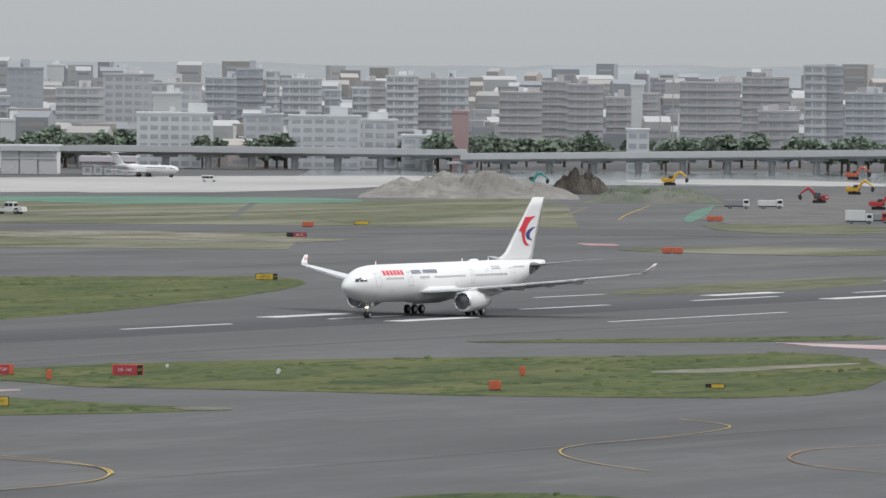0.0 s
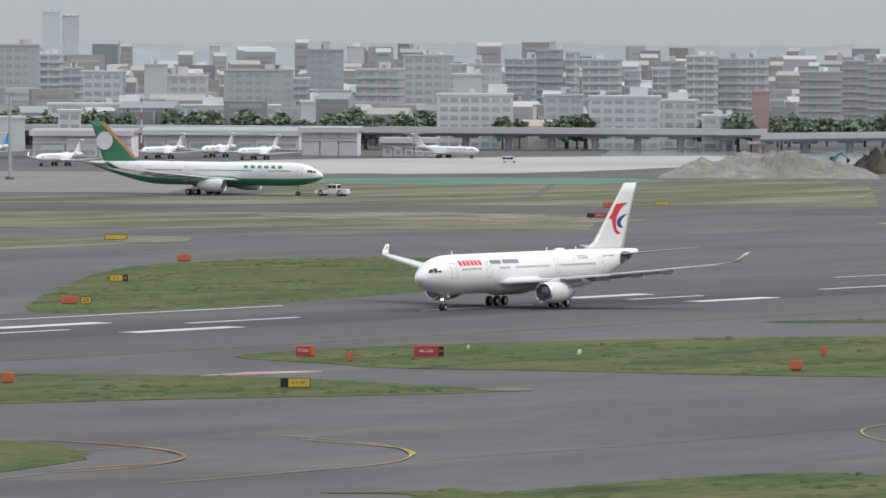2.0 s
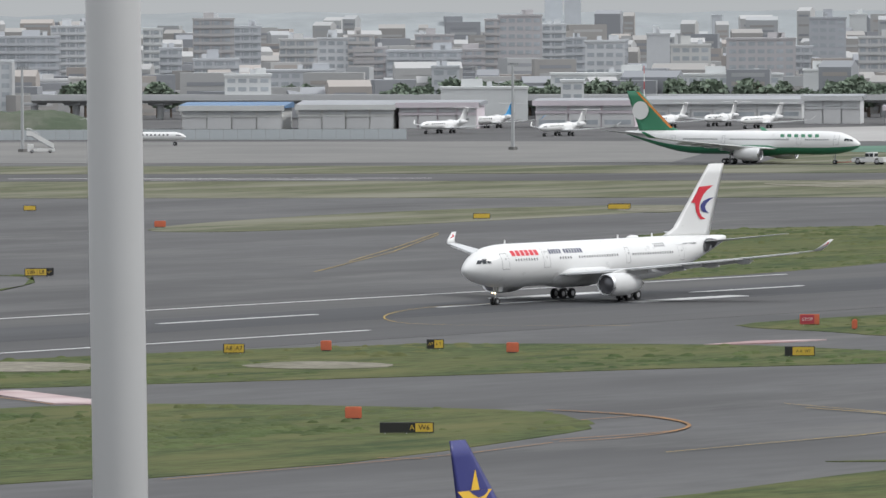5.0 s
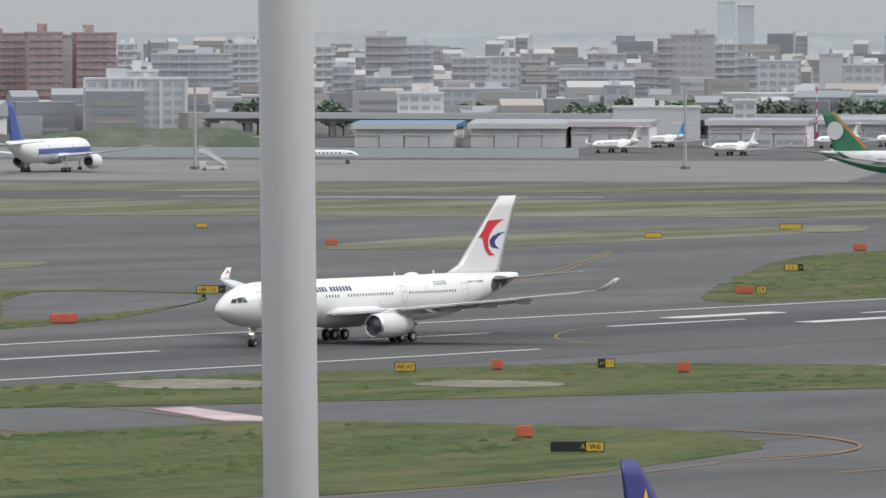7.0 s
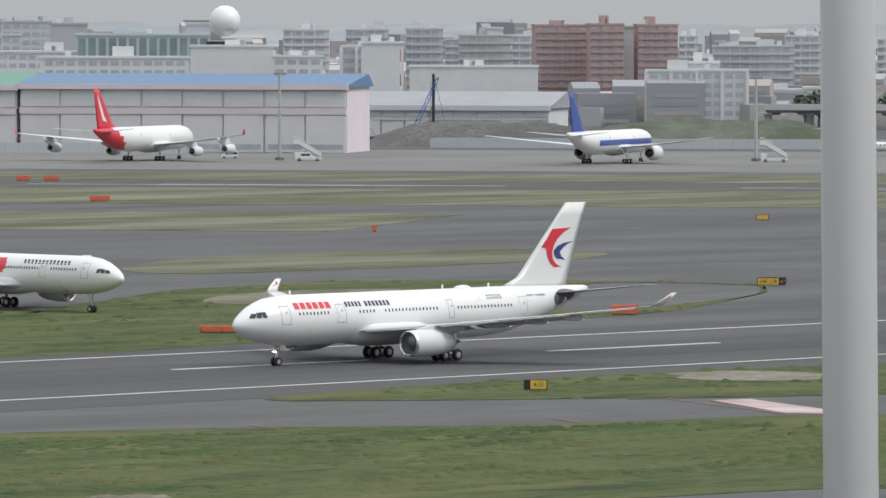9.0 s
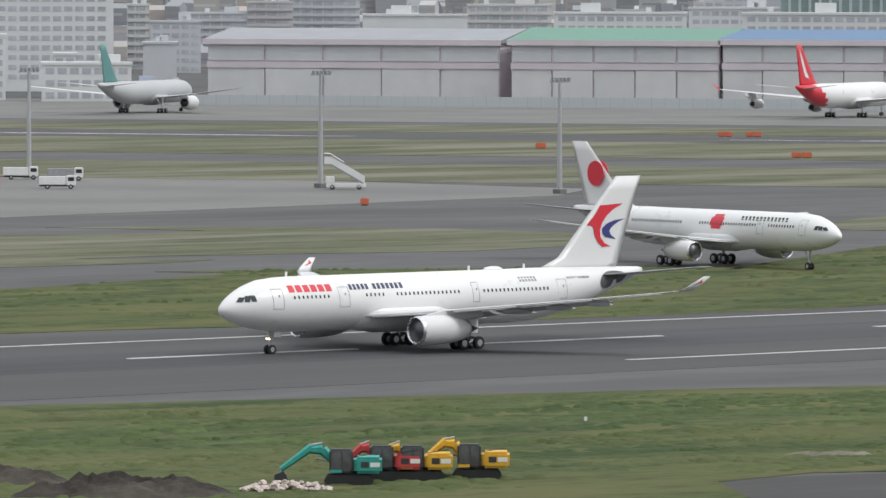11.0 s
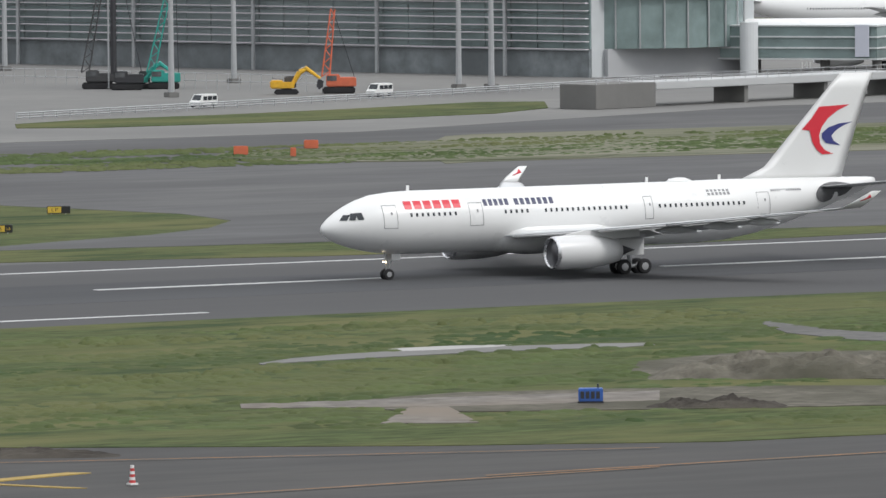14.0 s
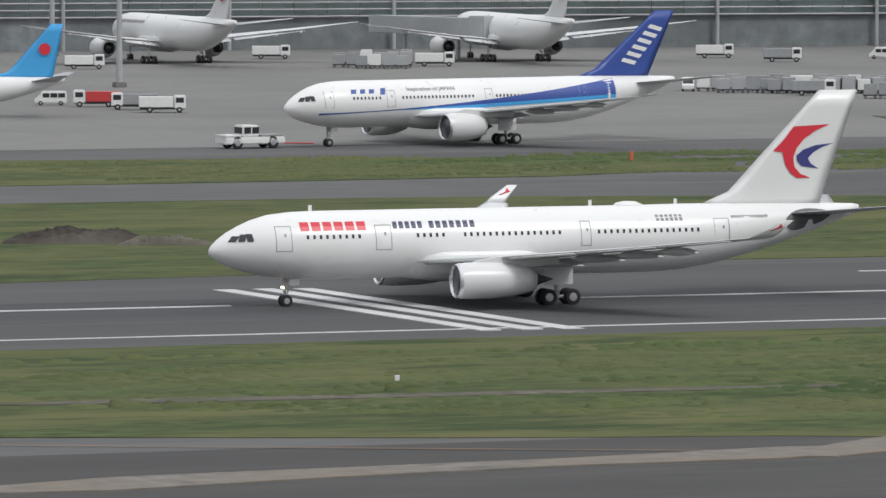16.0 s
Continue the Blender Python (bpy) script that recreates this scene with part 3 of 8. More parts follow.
            v, f = loft(shift(lathe(((0.3, R * 0.955), (Ln * 0.2, R), (Ln * 0.5, R * 0.99), (Ln * 0.72, R * 0.9), (Ln * 0.9, R * 0.74), (Ln * 1.0, R * 0.62), (Ln * 0.98, R * 0.56), (Ln * 0.8, R * 0.6)))), caps=False)
            put("cowling", mesh("cowling", v, f, nacelle or NACELLE, True), en)
            v, f = loft(shift(lathe(((Ln * 0.78, R * 0.5), (Ln * 1.0, R * 0.42), (Ln * 1.12, R * 0.2), (Ln * 1.25, 0.03)), 16)))
            put("exhaust_cone", mesh("exhaust_cone", v, f, DARKM, True), en)
            v, f = loft(shift(lathe(((0.25, R * 0.775), (Ln * 0.18, R * 0.78), (Ln * 0.181, 0.35), (Ln * 0.1, 0.05)))))
            put("fan", mesh("fan", v, f, FAN, True), en)
            zt = zl(ey)
            secs = [[(x, side * ey + w * dy, z) for dy, z in ((-0.25, a), (0.25, a), (0.25, b), (-0.25, b))] for x, a, b, w in ((ex + Ln * 0.22, ez + R * 0.96, ez + R * 1.02, 0.5), (ex + Ln * 0.5, ez + R * 0.9, max(zt - 0.05, ez + R * 1.25), 1), (xl(ey) + 1.2, ez + R * 0.6, zt + 0.1, 1), (xl(ey) + c0 * 0.5, zt - 0.6, zt - 0.1, 0.6))]
            v, f = loft(secs)
            put("pylon", mesh("pylon", v, f, NACELLE), en)
        # tailplane
        zt, rt = fr.at(tail - 6 * k)
        secs = []
        for y, x, ch, z in ((0.2, tail - 7.6 * k, 6.2 * k, zt + rt * 0.35), (fr.stab, tail - 0.6 * k, 2.1 * k, zt + rt * 0.35 + 1.1)):
            secs.append([(p.x, side * y, p.z) for p in foil((x, 0, z), ch, 0.045 * ch)])
        v, f = loft(secs)
        put("tailplane", mesh("tailplane", v, f, stab_mat or AC_GREY, True), ac)
        # main gear
        r = 0.69 if fr.wheels == 4 else 0.56
        leg = part("main_gear", rod((fr.gear, side * fr.track, 0.6), (fr.gear - 0.5, side * fr.track, fr.wing_z + 0.4), 0.2), STEEL, ac)
        part("brace", rod((fr.gear - 0.1, side * fr.track, 1.6), (fr.gear - 0.3, side * (fr.track - 1.8), fr.wing_z), 0.1), STEEL, leg)
        if fr.wheels == 4:
            part("bogie_beam", rod((fr.gear - 1.1, side * fr.track, 0.69), (fr.gear + 1.1, side * fr.track, 0.69), 0.14), STEEL, leg)
        for dx in ((-1.05, 1.05) if fr.wheels == 4 else (0,)):
            for dy in (-0.62, 0.62):
                wheel(ac, fr.gear + dx, side * fr.track + dy, r, r, 0.48)
        if detail > 1:
            part("gear_door", box(fr.gear - 1.4, fr.gear + 1.2, side * (fr.track + 0.35) - 0.04, side * (fr.track + 0.35) + 0.04, 1.7, 3.4, 0.03), NACELLE, leg)
    # nose gear
    leg = part("nose_gear", rod((0, 0, 0.5), (-0.15, 0, fr.zc - fr.r * 2.4), 0.13), STEEL, ac)
    part("steering_link", rod((0.05, 0, 0.9), (0.9, 0, fr.zc - fr.r * 2.5), 0.07), STEEL, leg)
    for dy in (-0.3, 0.3):
        wheel(ac, 0, dy, 0.5, 0.5, 0.32)
    if detail > 1:
        for dy in (-0.7, 0.7):
            part("gear_door", box(0.2, 1.1, dy * 0.6 - 0.03, dy * 0.6 + 0.03, 1.75, 2.4, 0.02), AC_WHITE, leg)
    # fin
    zb = fr.at(fr.fin_x + 3)[0] + fr.at(fr.fin_x + 3)[1] * 0.93
    fx, fh = fr.fin_x, fr.fin_h
    secs, fm = [], fin_mats or [fin_paint or AC_WHITE]
    rows = [0, 0.05, 0.12, 0.25, 0.4, 0.55, 0.7, 0.85, 1.0]
    for t in rows:
        lead = fx + fr.fin_sweep * t - 1.9 * max(0, 0.12 - t) / 0.12 * 0.9
        trail = fx + fr.fin_root + (fr.fin_sweep + fr.fin_tip - fr.fin_root) * t
        secs.append([(p.x, p.z, zb + fh * t) for p in foil((lead, 0, 0), trail - lead, 0.03 * (trail - lead))])
    v, f = loft(secs)
    idx = None
    if fin_mats and len(fin_mats) > 1:
        n = len(secs[0])
        idx = [min(len(fin_mats) - 1, int(len(fin_mats) * (i // n) / (len(rows) - 1))) for i in range(len(f))]
    fin = put("fin", mesh("fin", v, [tuple(reversed(q)) for q in f], None, True, fm, idx), ac)
    ac["fin_base"] = zb
    # cockpit glass: three panes a side
    for side in (-1, 1):
        for a, b, z0, z1, sl in ((1.3, 1.9, 0.44, 0.92, 0.42), (2.06, 2.6, 0.47, 1.06, 0.22), (2.76, 3.32, 0.5, 1.1, -0.1)):
            x0, x1 = nose + a * fr.k ** 0.3, nose + b * fr.k ** 0.3
            decal(fr, "cockpit_window", [(x0, x1 - 0.05, fr.zc + fr.r * z0, fr.zc + fr.r * z1, sl)], side, GLASS_DARK, ac, off=0.07)
    return ac


def cabin(ac, fr, rows, doors, side, win_z, step=0.53, size=(0.24, 0.34), door=(1.35, 2.05)):
    """Rows of cabin windows and the outlines of the doors on one side."""
    for a, b in rows:
        n = int((b - a) / step)
        decal(fr, "cabin_windows", [(a + i * step, a + i * step + size[0], win_z - size[1] / 2, win_z + size[1] / 2) for i in range(n)], side, GLASS_DARK, ac)
    for x, w in doors:
        z0, z1, e = win_z - 1.15, win_z - 1.15 + door[1], 0.05
        decal(fr, "door", [(x, x + w, z0, z0 + e), (x, x + w, z1 - e, z1), (x, x + e, z0, z1), (x + w - e, x + w, z0, z1), (x + w * 0.55, x + w * 0.55 + 0.16, win_z + 0.05, win_z + 0.3)], side, LINE_GREY, ac, "thin dark outline of a passenger door")


def fin_mark(ac, fr, pts, material, name="tail_mark"):
    """A flat mark on both faces of the fin from (x, z) corners in the fin's plane."""
    bm = bmesh.new()
    zb = ac["fin_base"]
    for side in (-1, 1):
        vs = []
        for x, z in pts:
            t = (z - zb) / fr.fin_h
            lead, trail = fr.fin_x + fr.fin_sweep * t, fr.fin_x + fr.fin_root + (fr.fin_sweep + fr.fin_tip - fr.fin_root) * t
            ch, u = trail - lead, min(1, max(0.0, (x - lead) / (trail - lead)))
            y = 0.03 * ch * (1.48 * math.sqrt(u) - 0.63 * u - 1.76 * u * u + 1.42 * u ** 3 - 0.51 * u ** 4) * 1.1 + 0.03
            vs.append(bm.verts.new((x, side * y, z)))
        for tri in tessellate_polygon([[Vector((x, z, 0)) for x, z in pts]]):
            bm.faces.new([vs[i] for i in tri])
    return part(name, bm, material, ac)


# the airliner on its take-off run
A332 = Frame()
hero = airliner("airliner", A332, pose(921.7, 570.3, 0), "white wide-body airliner with red and navy tail mark taking off")
for sd in (-1, 1):
    cabin(hero, A332, ((0.95, 6.1), (10.55, 13.4), (14.7, 24.1), (26.6, 36.6)), ((-1.65, 1.35), (6.95, 1.4), (25.1, 0.9), (37.2, 1.4)), sd, 5.85, 0.56, (0.21, 0.32))
    decal(A332, "red_titles", title_bars(0.5, 6.4, 6.35, 7.05, 6, 0.78), sd, RED, hero, "red bars where the title stands")
    decal(A332, "navy_titles", title_bars(8.55, 11.3, 6.42, 6.98, 5, 0.68) + title_bars(11.75, 15.95, 6.42, 6.98, 7, 0.68), sd, NAVY_INK, hero, "navy bars where the title stands")
    decal(A332, "registration_bars", [(32.0 + 0.42 * i, 32.28 + 0.42 * i, 6.62, 7.12) for i in range(6)], sd, LINE_GREY, hero)
    decal(A332, "type_bars", [(38.9 + 0.25 * i, 39.08 + 0.25 * i, 6.75, 6.95) for i in range(14)], sd, LINE_GREY, hero)
fin_mark(hero, A332, [(43.5, 12.2), (44.55, 13.2), (45.4, 14.25), (48.7, 14.4), (47.45, 13.9), (46.35, 13.2), (45.65, 12.4), (45.35, 11.65), (45.45, 10.85), (46.0, 10.25), (46.9, 9.9), (45.7, 9.87), (45.05, 10.35), (44.6, 11.05), (44.35, 12.1)], RED, "red_swoosh")
fin_mark(hero, A332, [(49.05, 12.8), (47.45, 12.65), (46.3, 12.3), (45.65, 11.8), (45.7, 11.35), (46.1, 10.9), (47.7, 10.65), (46.95, 11.1), (46.7, 11.55), (47.2, 12.05), (47.95, 12.45)], BLUE, "navy_swoosh")
v, f = loft([[(29.2 + 1.5 * t, 0.55 * g * math.sin(a), 7.8 + 0.42 * g * math.cos(a)) for a in [2 * math.pi * j / 14 for j in range(14)]] for t, g in ((-0.15, 0.1), (0.1, 0.75), (0.6, 1), (1.2, 0.9), (1.7, 0.2))])
put("antenna_dome", mesh("antenna_dome", v, f, AC_WHITE, True), hero)
for ax in (2.0, 26.8, 34.5):
    part("blade_antenna", box(ax, ax + 0.3, -0.03, 0.03, 7.8, 8.35, 0.02), AC_WHITE, hero)
for dy in (-0.35, 0.35):
    bm = bmesh.new()
    bmesh.ops.create_icosphere(bm, subdivisions=2, radius=0.1, matrix=Matrix.Translation((-0.25, dy * 0.5, 1.6)))
    part("landing_light", bm, LAMP_GLOW, hero, "lit landing light on the nose gear")
for sd in (-1, 1):
    # rounded dark recess round the root of the tailplane
    secs = []
    for t in [1 - 0.1 * k for k in range(11)]:
        ring = []
        for k in range(28):
            a = 2 * math.pi * k / 28
            x = 46.0 + 2.0 * t * math.cos(a) * (1 if math.cos(a) < 0 else 1.25)
            zc, rr = A332.at(x)
            ring.append(A332.skin(x, zc + rr * (0.08 + 0.6 * t * math.sin(a)), sd, 0.05))
        secs.append(ring)
    v, f = [tuple(q) for r1 in secs for q in r1], []
    for k in range(10):
        for q in range(28):
            f.append((k * 28 + q, k * 28 + (q + 1) % 28, (k + 1) * 28 + (q + 1) % 28, (k + 1) * 28 + q))
    put("tail_recess", mesh("tail_recess", v, f, RECESS, True), hero, "dark oval recess at the tailplane root")

# ---- vehicles and plant ----


def road_wheels(ob, xs, half, r):
    for x in xs:
        for s in (-1, 1):
            wheel(ob, x, s * half, r, r, 0.3)


def van(m, label, name="van", category="van", body=None, size=(4.6, 1.8, 2.0), group=""):
    """A box van or minibus, front towards -x."""
    L, W, H = size
    ob = thing(name, m, label, category, group)
    bm = bmesh.new()
    prof = [(-L / 2, 0.35), (-L / 2, 0.95), (-L / 2 + 0.12 * L, 1.1), (-L / 2 + 0.24 * L, H), (L / 2 - 0.1, H), (L / 2, H * 0.55), (L / 2, 0.35)]
    rings = [[bm.verts.new((x, y, z)) for x, z in prof] for y in (-W / 2, W / 2)]
    n = len(prof)
    for j in range(n):
        bm.faces.new((rings[0][j], rings[0][(j + 1) % n], rings[1][(j + 1) % n], rings[1][j]))
    bm.faces.new(rings[0][::-1]), bm.faces.new(rings[1])
    bmesh.ops.bevel(bm, geom=bm.edges[:], offset=0.08, segments=2, affect="EDGES")
    part("body", bm, body or VEH_WHITE, ob)
    for s in (-1, 1):
        n = max(2, round(L / 1.4))
        for i in range(n):
            a = -L / 2 + 0.24 * L + i * (L * 0.72 / n)
            part("side_window", box(a + 0.05, a + L * 0.72 / n - 0.08, s * (W / 2) - 0.015, s * (W / 2) + 0.015, H * 0.56, H * 0.86), GLASS_DARK, ob)
    bm = bmesh.new()
    vs = [bm.verts.new(p) for p in ((-L / 2 + 0.125 * L - 0.03, -W * 0.44, 1.14), (-L / 2 + 0.125 * L - 0.03, W * 0.44, 1.14), (-L / 2 + 0.235 * L - 0.04, W * 0.4, H - 0.1), (-L / 2 + 0.235 * L - 0.04, -W * 0.4, H - 0.1))]
    bm.faces.new(vs)
    part("windscreen", bm, GLASS_DARK, ob)
    road_wheels(ob, (-L * 0.31, L * 0.31), W / 2 - 0.12, 0.33)
    return ob


def bus(m, label, group="", L=10.5):
    W, H = 2.5, 3.0
    ob = thing("bus", m, label, "bus", group)
    part("body", box(-L / 2, L / 2, -W / 2, W / 2, 0.35, H, 0.14), VEH_WHITE, ob)
    for s in (-1, 1):
        for i in range(int((L - 0.8) / 1.38)):
            a = -L / 2 + 0.5 + i * 1.38
            part("side_window", box(a, a + 1.28, s * W / 2 - 0.015, s * W / 2 + 0.015, 1.45, 2.45), GLASS_DARK, ob)
    part("windscreen", box(-L / 2 - 0.015, -L / 2 + 0.02, -1.05, 1.05, 1.2, 2.6), GLASS_DARK, ob)
    road_wheels(ob, (-L * 0.32, L * 0.28), W / 2 - 0.15, 0.48)
    return ob


def truck(m, label, body=None, load=None, name="truck", category="truck", group="", cargo=2.2):
    ob = thing(name, m, label, category, group)
    part("cab", box(-3.2, -1.5, -1.05, 1.05, 0.5, 2.4, 0.15), body or VEH_WHITE, ob)
    part("windscreen", box(-3.215, -3.18, -0.9, 0.9, 1.4, 2.2), GLASS_DARK, ob)
    for s in (-1, 1):
        part("side_window", box(-2.9, -1.8, s * 1.05 - 0.015, s * 1.05 + 0.015, 1.4, 2.1), GLASS_DARK, ob)
    part("chassis", box(-3.0, 3.2, -0.9, 0.9, 0.45, 0.75), DARKM, ob)
    part("load_bed", box(-1.4, 3.3, -1.1, 1.1, 0.75, cargo, 0.06), load or VEH_GREY, ob)
    road_wheels(ob, (-2.3, 1.8), 0.92, 0.42)
    return ob


def tug(m, label, group=""):
    """A low aircraft tug, front towards -x."""
    ob = thing("aircraft_tug", m, label, "aircraft tug", group)
    part("body", box(-4.2, 4.2, -1.4, 1.4, 0.55, 1.45, 0.15), VEH_WHITE, ob)
    part("bonnet", box(-4.2, -1.9, -1.35, 1.35, 1.45, 1.75, 0.12), VEH_WHITE, ob)
    cab = part("cab", box(-1.7, 0.6, -1.2, 1.2, 1.45, 2.9, 0.14), VEH_WHITE, ob)
    for s in (-1, 1):
        for a in (-1.5, -0.4):
            part("cab_window", box(a, a + 0.95, s * 1.2 - 0.015, s * 1.2 + 0.015, 1.85, 2.65), GLASS_DARK, cab)
    part("cab_window", box(-1.715, -1.69, -1.0, 1.0, 1.85, 2.65), GLASS_DARK, cab)
    part("rear_deck", box(0.9, 4.0, -1.2, 1.2, 1.45, 1.7, 0.1), VEH_GREY, ob)
    road_wheels(ob, (-2.5, 2.5), 1.25, 0.75)
    part("tow_bar", rod((4.2, 0, 0.6), (9.0, 0, 0.45), 0.09), VEH_RED, ob)
    return ob


def excavator(m, label, paint, group="", arm=1.0, fold=0.0):
    """A tracked excavator, its arm towards -x."""
    ob = thing("excavator", m, label, "excavator", group)
    for s in (-1, 1):
        v, f = loft([[(x, s * 1.0 + y, z) for x, z in ((-1.9, 0.35), (-1.6, 0.04), (1.6, 0.04), (1.9, 0.35), (1.6, 0.8), (-1.6, 0.8))] for y in (-0.28, 0.28)])
        put("track", mesh("track", v, f, TYRE), ob, m=Matrix.Translation((0, 0, -0.04)))
    part("turntable", rod((0, 0, 0.75), (0, 0, 1.0), 0.75, seg=16), DARKM, ob)
    part("counterweight", box(0.4, 2.5, -1.4, 1.4, 0.9, 2.15, 0.2), paint, ob)
    part("engine_cover", box(-1.2, 1.9, -0.1, 1.3, 0.95, 1.9, 0.1), paint, ob)
    cab = part("cab", box(-1.5, 0.3, -1.3, -0.1, 0.95, 2.75, 0.15), CAB_BLACK, ob)
    for wx0, wx1, wz in ((-1.36, -0.62, 1.25), (-0.5, 0.16, 1.6)):
        part("cab_window", box(wx0, wx1, -1.33, -1.29, wz, 2.58, 0.01), CAB_GLASS, cab)
    part("cab_door", box(-1.45, -0.55, -1.32, -1.28, 0.98, 1.2), paint, cab)
    part("handrail", rod((0.5, -1.3, 2.2), (2.2, -1.3, 2.45), 0.03, seg=5), DARKM, ob)
    part("vent_panel", box(0.9, 1.5, -1.42, -1.39, 1.35, 1.8), DARKM, ob)
    part("pale_band", box(1.6, 2.35, -1.42, -1.39, 1.4, 1.75), VEH_WHITE, ob)
    a, b, c = Vector((-0.9, 0.3, 1.5)), Vector((-3.2 * arm, 0.3, 3.9 + fold)), Vector((-5.2 * arm, 0.3, 2.4 + fold))
    knee = a.lerp(b, 0.6) + Vector((0.25, 0, 0.45))
    bm = rod(a, knee, 0.3, 0.42, 6)
    rod(knee, b, 0.42, 0.25, 6, bm)
    part("boom", bm, paint, ob)
    part("stick", rod(b + Vector((0.35, 0, 0.2)), c, 0.34, 0.2, 6), paint, ob)
    part("ram", rod(knee + Vector((0, 0, 0.5)), b + Vector((0.2, 0, 0.35)), 0.09, seg=6), STEEL, ob)
    part("ram", rod(a + Vector((-0.5, 0, 0.2)), (a + b) / 2 + Vector((-0.5, 0, -0.1)), 0.08), STEEL, ob)
    v, f = loft([[(c.x + x, c.y + y, c.z - 0.1 - z) for x, z in ((0.2, 0), (-0.5, 0.3), (-0.4, 1.2), (0.2, 1.6), (0.6, 1.1), (0.45, 0.3))] for y in (-0.5, 0.5)])
    put("bucket", mesh("bucket", v, f, DARKM), ob)
    return ob


def crawler_crane(m, label, hgt, lean, paint, group=""):
    ob = thing("crawler_crane", m, label, "crane", group)
    for s in (-1, 1):
        part("track", box(-2.5, 2.5, s * 1.6 - 0.4, s * 1.6 + 0.4, 0.02, 1.0, 0.2), TYRE, ob)
    part("cab", box(-1.9, 0.2, -1.5, -0.2, 1.1, 3.0, 0.15), paint, ob)
    part("engine_house", box(-0.4, 2.7, -1.4, 1.4, 1.1, 2.5, 0.12), paint, ob)
    part("cab_window", box(-1.8, -0.3, -1.54, -1.49, 2.0, 2.8), CAB_GLASS, ob)
    if paint is DARKM and lean == 0:
        mast = part("mast", rod((-2, 0, 2.5), (-2 - lean, 0, hgt), 0.5, 0.4, 8), paint, ob)
        part("drill_rod", rod((-2.8, 0, 0.3), (-2.8, 0, hgt * 0.9), 0.16, seg=6), STEEL, mast)
    else:
        foot, top = Vector((-2, 0, 2.5)), Vector((-2 - lean, 0, hgt))
        side = Vector((hgt - 2.5, 0, lean)).normalized() * 0.6
        mast = part("mast", rod(foot + side + Vector((0, 0.6, 0)), top + side * 0.5 + Vector((0, 0.3, 0)), 0.13, 0.1, 5), paint, ob)
        for sx, sy in ((1, -1), (-1, 1), (-1, -1)):
            part("chord", rod(foot + side * sx + Vector((0, 0.6 * sy, 0)), top + side * 0.5 * sx + Vector((0, 0.3 * sy, 0)), 0.13, 0.1, 5), paint, mast)
        n = max(6, round(hgt / 1.3))
        for i in range(n):
            a, b = foot.lerp(top, i / n), foot.lerp(top, (i + 1) / n)
            sg, ga, gb = (1 if i % 2 else -1), 1 - 0.5 * i / n, 1 - 0.5 * (i + 1) / n
            for sy in (-1, 1):
                part("lacing", rod(a + side * sg * ga + Vector((0, 0.6 * sy * ga, 0)), b - side * sg * gb + Vector((0, 0.6 * sy * gb, 0)), 0.07, seg=4), paint, mast)
    part("stay", rod((2.4, 0, 2.5), (-2 - lean, 0, hgt), 0.06, seg=5), DARKM, ob)
    return ob


def lamp_mast(x, y, hgt):
    ob = thing("lamp_mast", pose(x, y, 0), "tall grey steel apron lamp mast", "lamp mast", "apron lamp masts")
    part("pole", rod((0, 0, 0), (0, 0, hgt), 0.5, 0.3, 10), STEEL, ob)
    part("crossbar", box(-2.2, 2.2, -0.2, 0.2, hgt - 0.5, hgt - 0.1), STEEL, ob)
    for i in range(5):
        part("floodlight", box(-2.1 + i * 0.95, -1.6 + i * 0.95, -0.45, 0.05, hgt - 0.2, hgt + 0.35, 0.05), VEH_GREY, ob)
    part("footing", box(-0.9, 0.9, -0.9, 0.9, 0, 0.8, 0.1), CONCRETE, ob)
    return ob


def lettering(text, size, m, material, parent):
    cu = bpy.data.curves.new("lettering", "FONT")
    cu.body, cu.size, cu.align_x, cu.align_y, cu.extrude = text, size, "CENTER", "CENTER", 0.01
    tmp = bpy.data.objects.new("lettering", cu)
    scene.collection.objects.link(tmp)
    me = bpy.data.meshes.new_from_object(tmp.evaluated_get(bpy.context.evaluated_depsgraph_get()))
    bpy.data.objects.remove(tmp)
    me.materials.clear()
    me.materials.append(material)
    return put("lettering", me, parent, m=m)


def taxi_sign(x, y, turn, panels, label, hgt=0.9, z=0.25):
    """A guidance sign; panels of (width, board material, text, text material); its face looks along local -y."""
    ob = thing("taxiway_sign", pose(x, y, 0, 0, 0, turn), label, "airfield sign", "airfield signs")
    hgt *= 1 if panels[0][1] is SIGN_RED else 0.78
    panels = [(w * 0.85, *rest) for w, *rest in panels]
    total = sum(p[0] for p in panels)
    a = -total / 2
    part("back_box", box(a - 0.08, -a + 0.08, -0.1, 0.25, z - 0.08, z + hgt + 0.08, 0.03), SIGN_ORANGE if panels[0][1] is SIGN_RED else DARKM, ob)
    for i in range(max(2, int(total // 1.5))):
        lx = a + 0.4 + i * (total - 0.8) / max(1, int(total // 1.5) - 1)
        part("leg", box(lx - 0.05, lx + 0.05, 0, 0.1, 0, z), STEEL, ob)
    for w, board, text, ink in panels:
        pn = part("panel", box(a + 0.02, a + w - 0.02, -0.14, -0.1, z, z + hgt), board, ob)
        if text:
            lettering(text, min(hgt * 0.85, 1.25 * w / max(1, len(text))), Matrix.Translation((a + w / 2, -0.16, z + hgt / 2)) @ pose(0, 0, 0, 90, 0, 0), ink, pn)
        a += w
    return ob


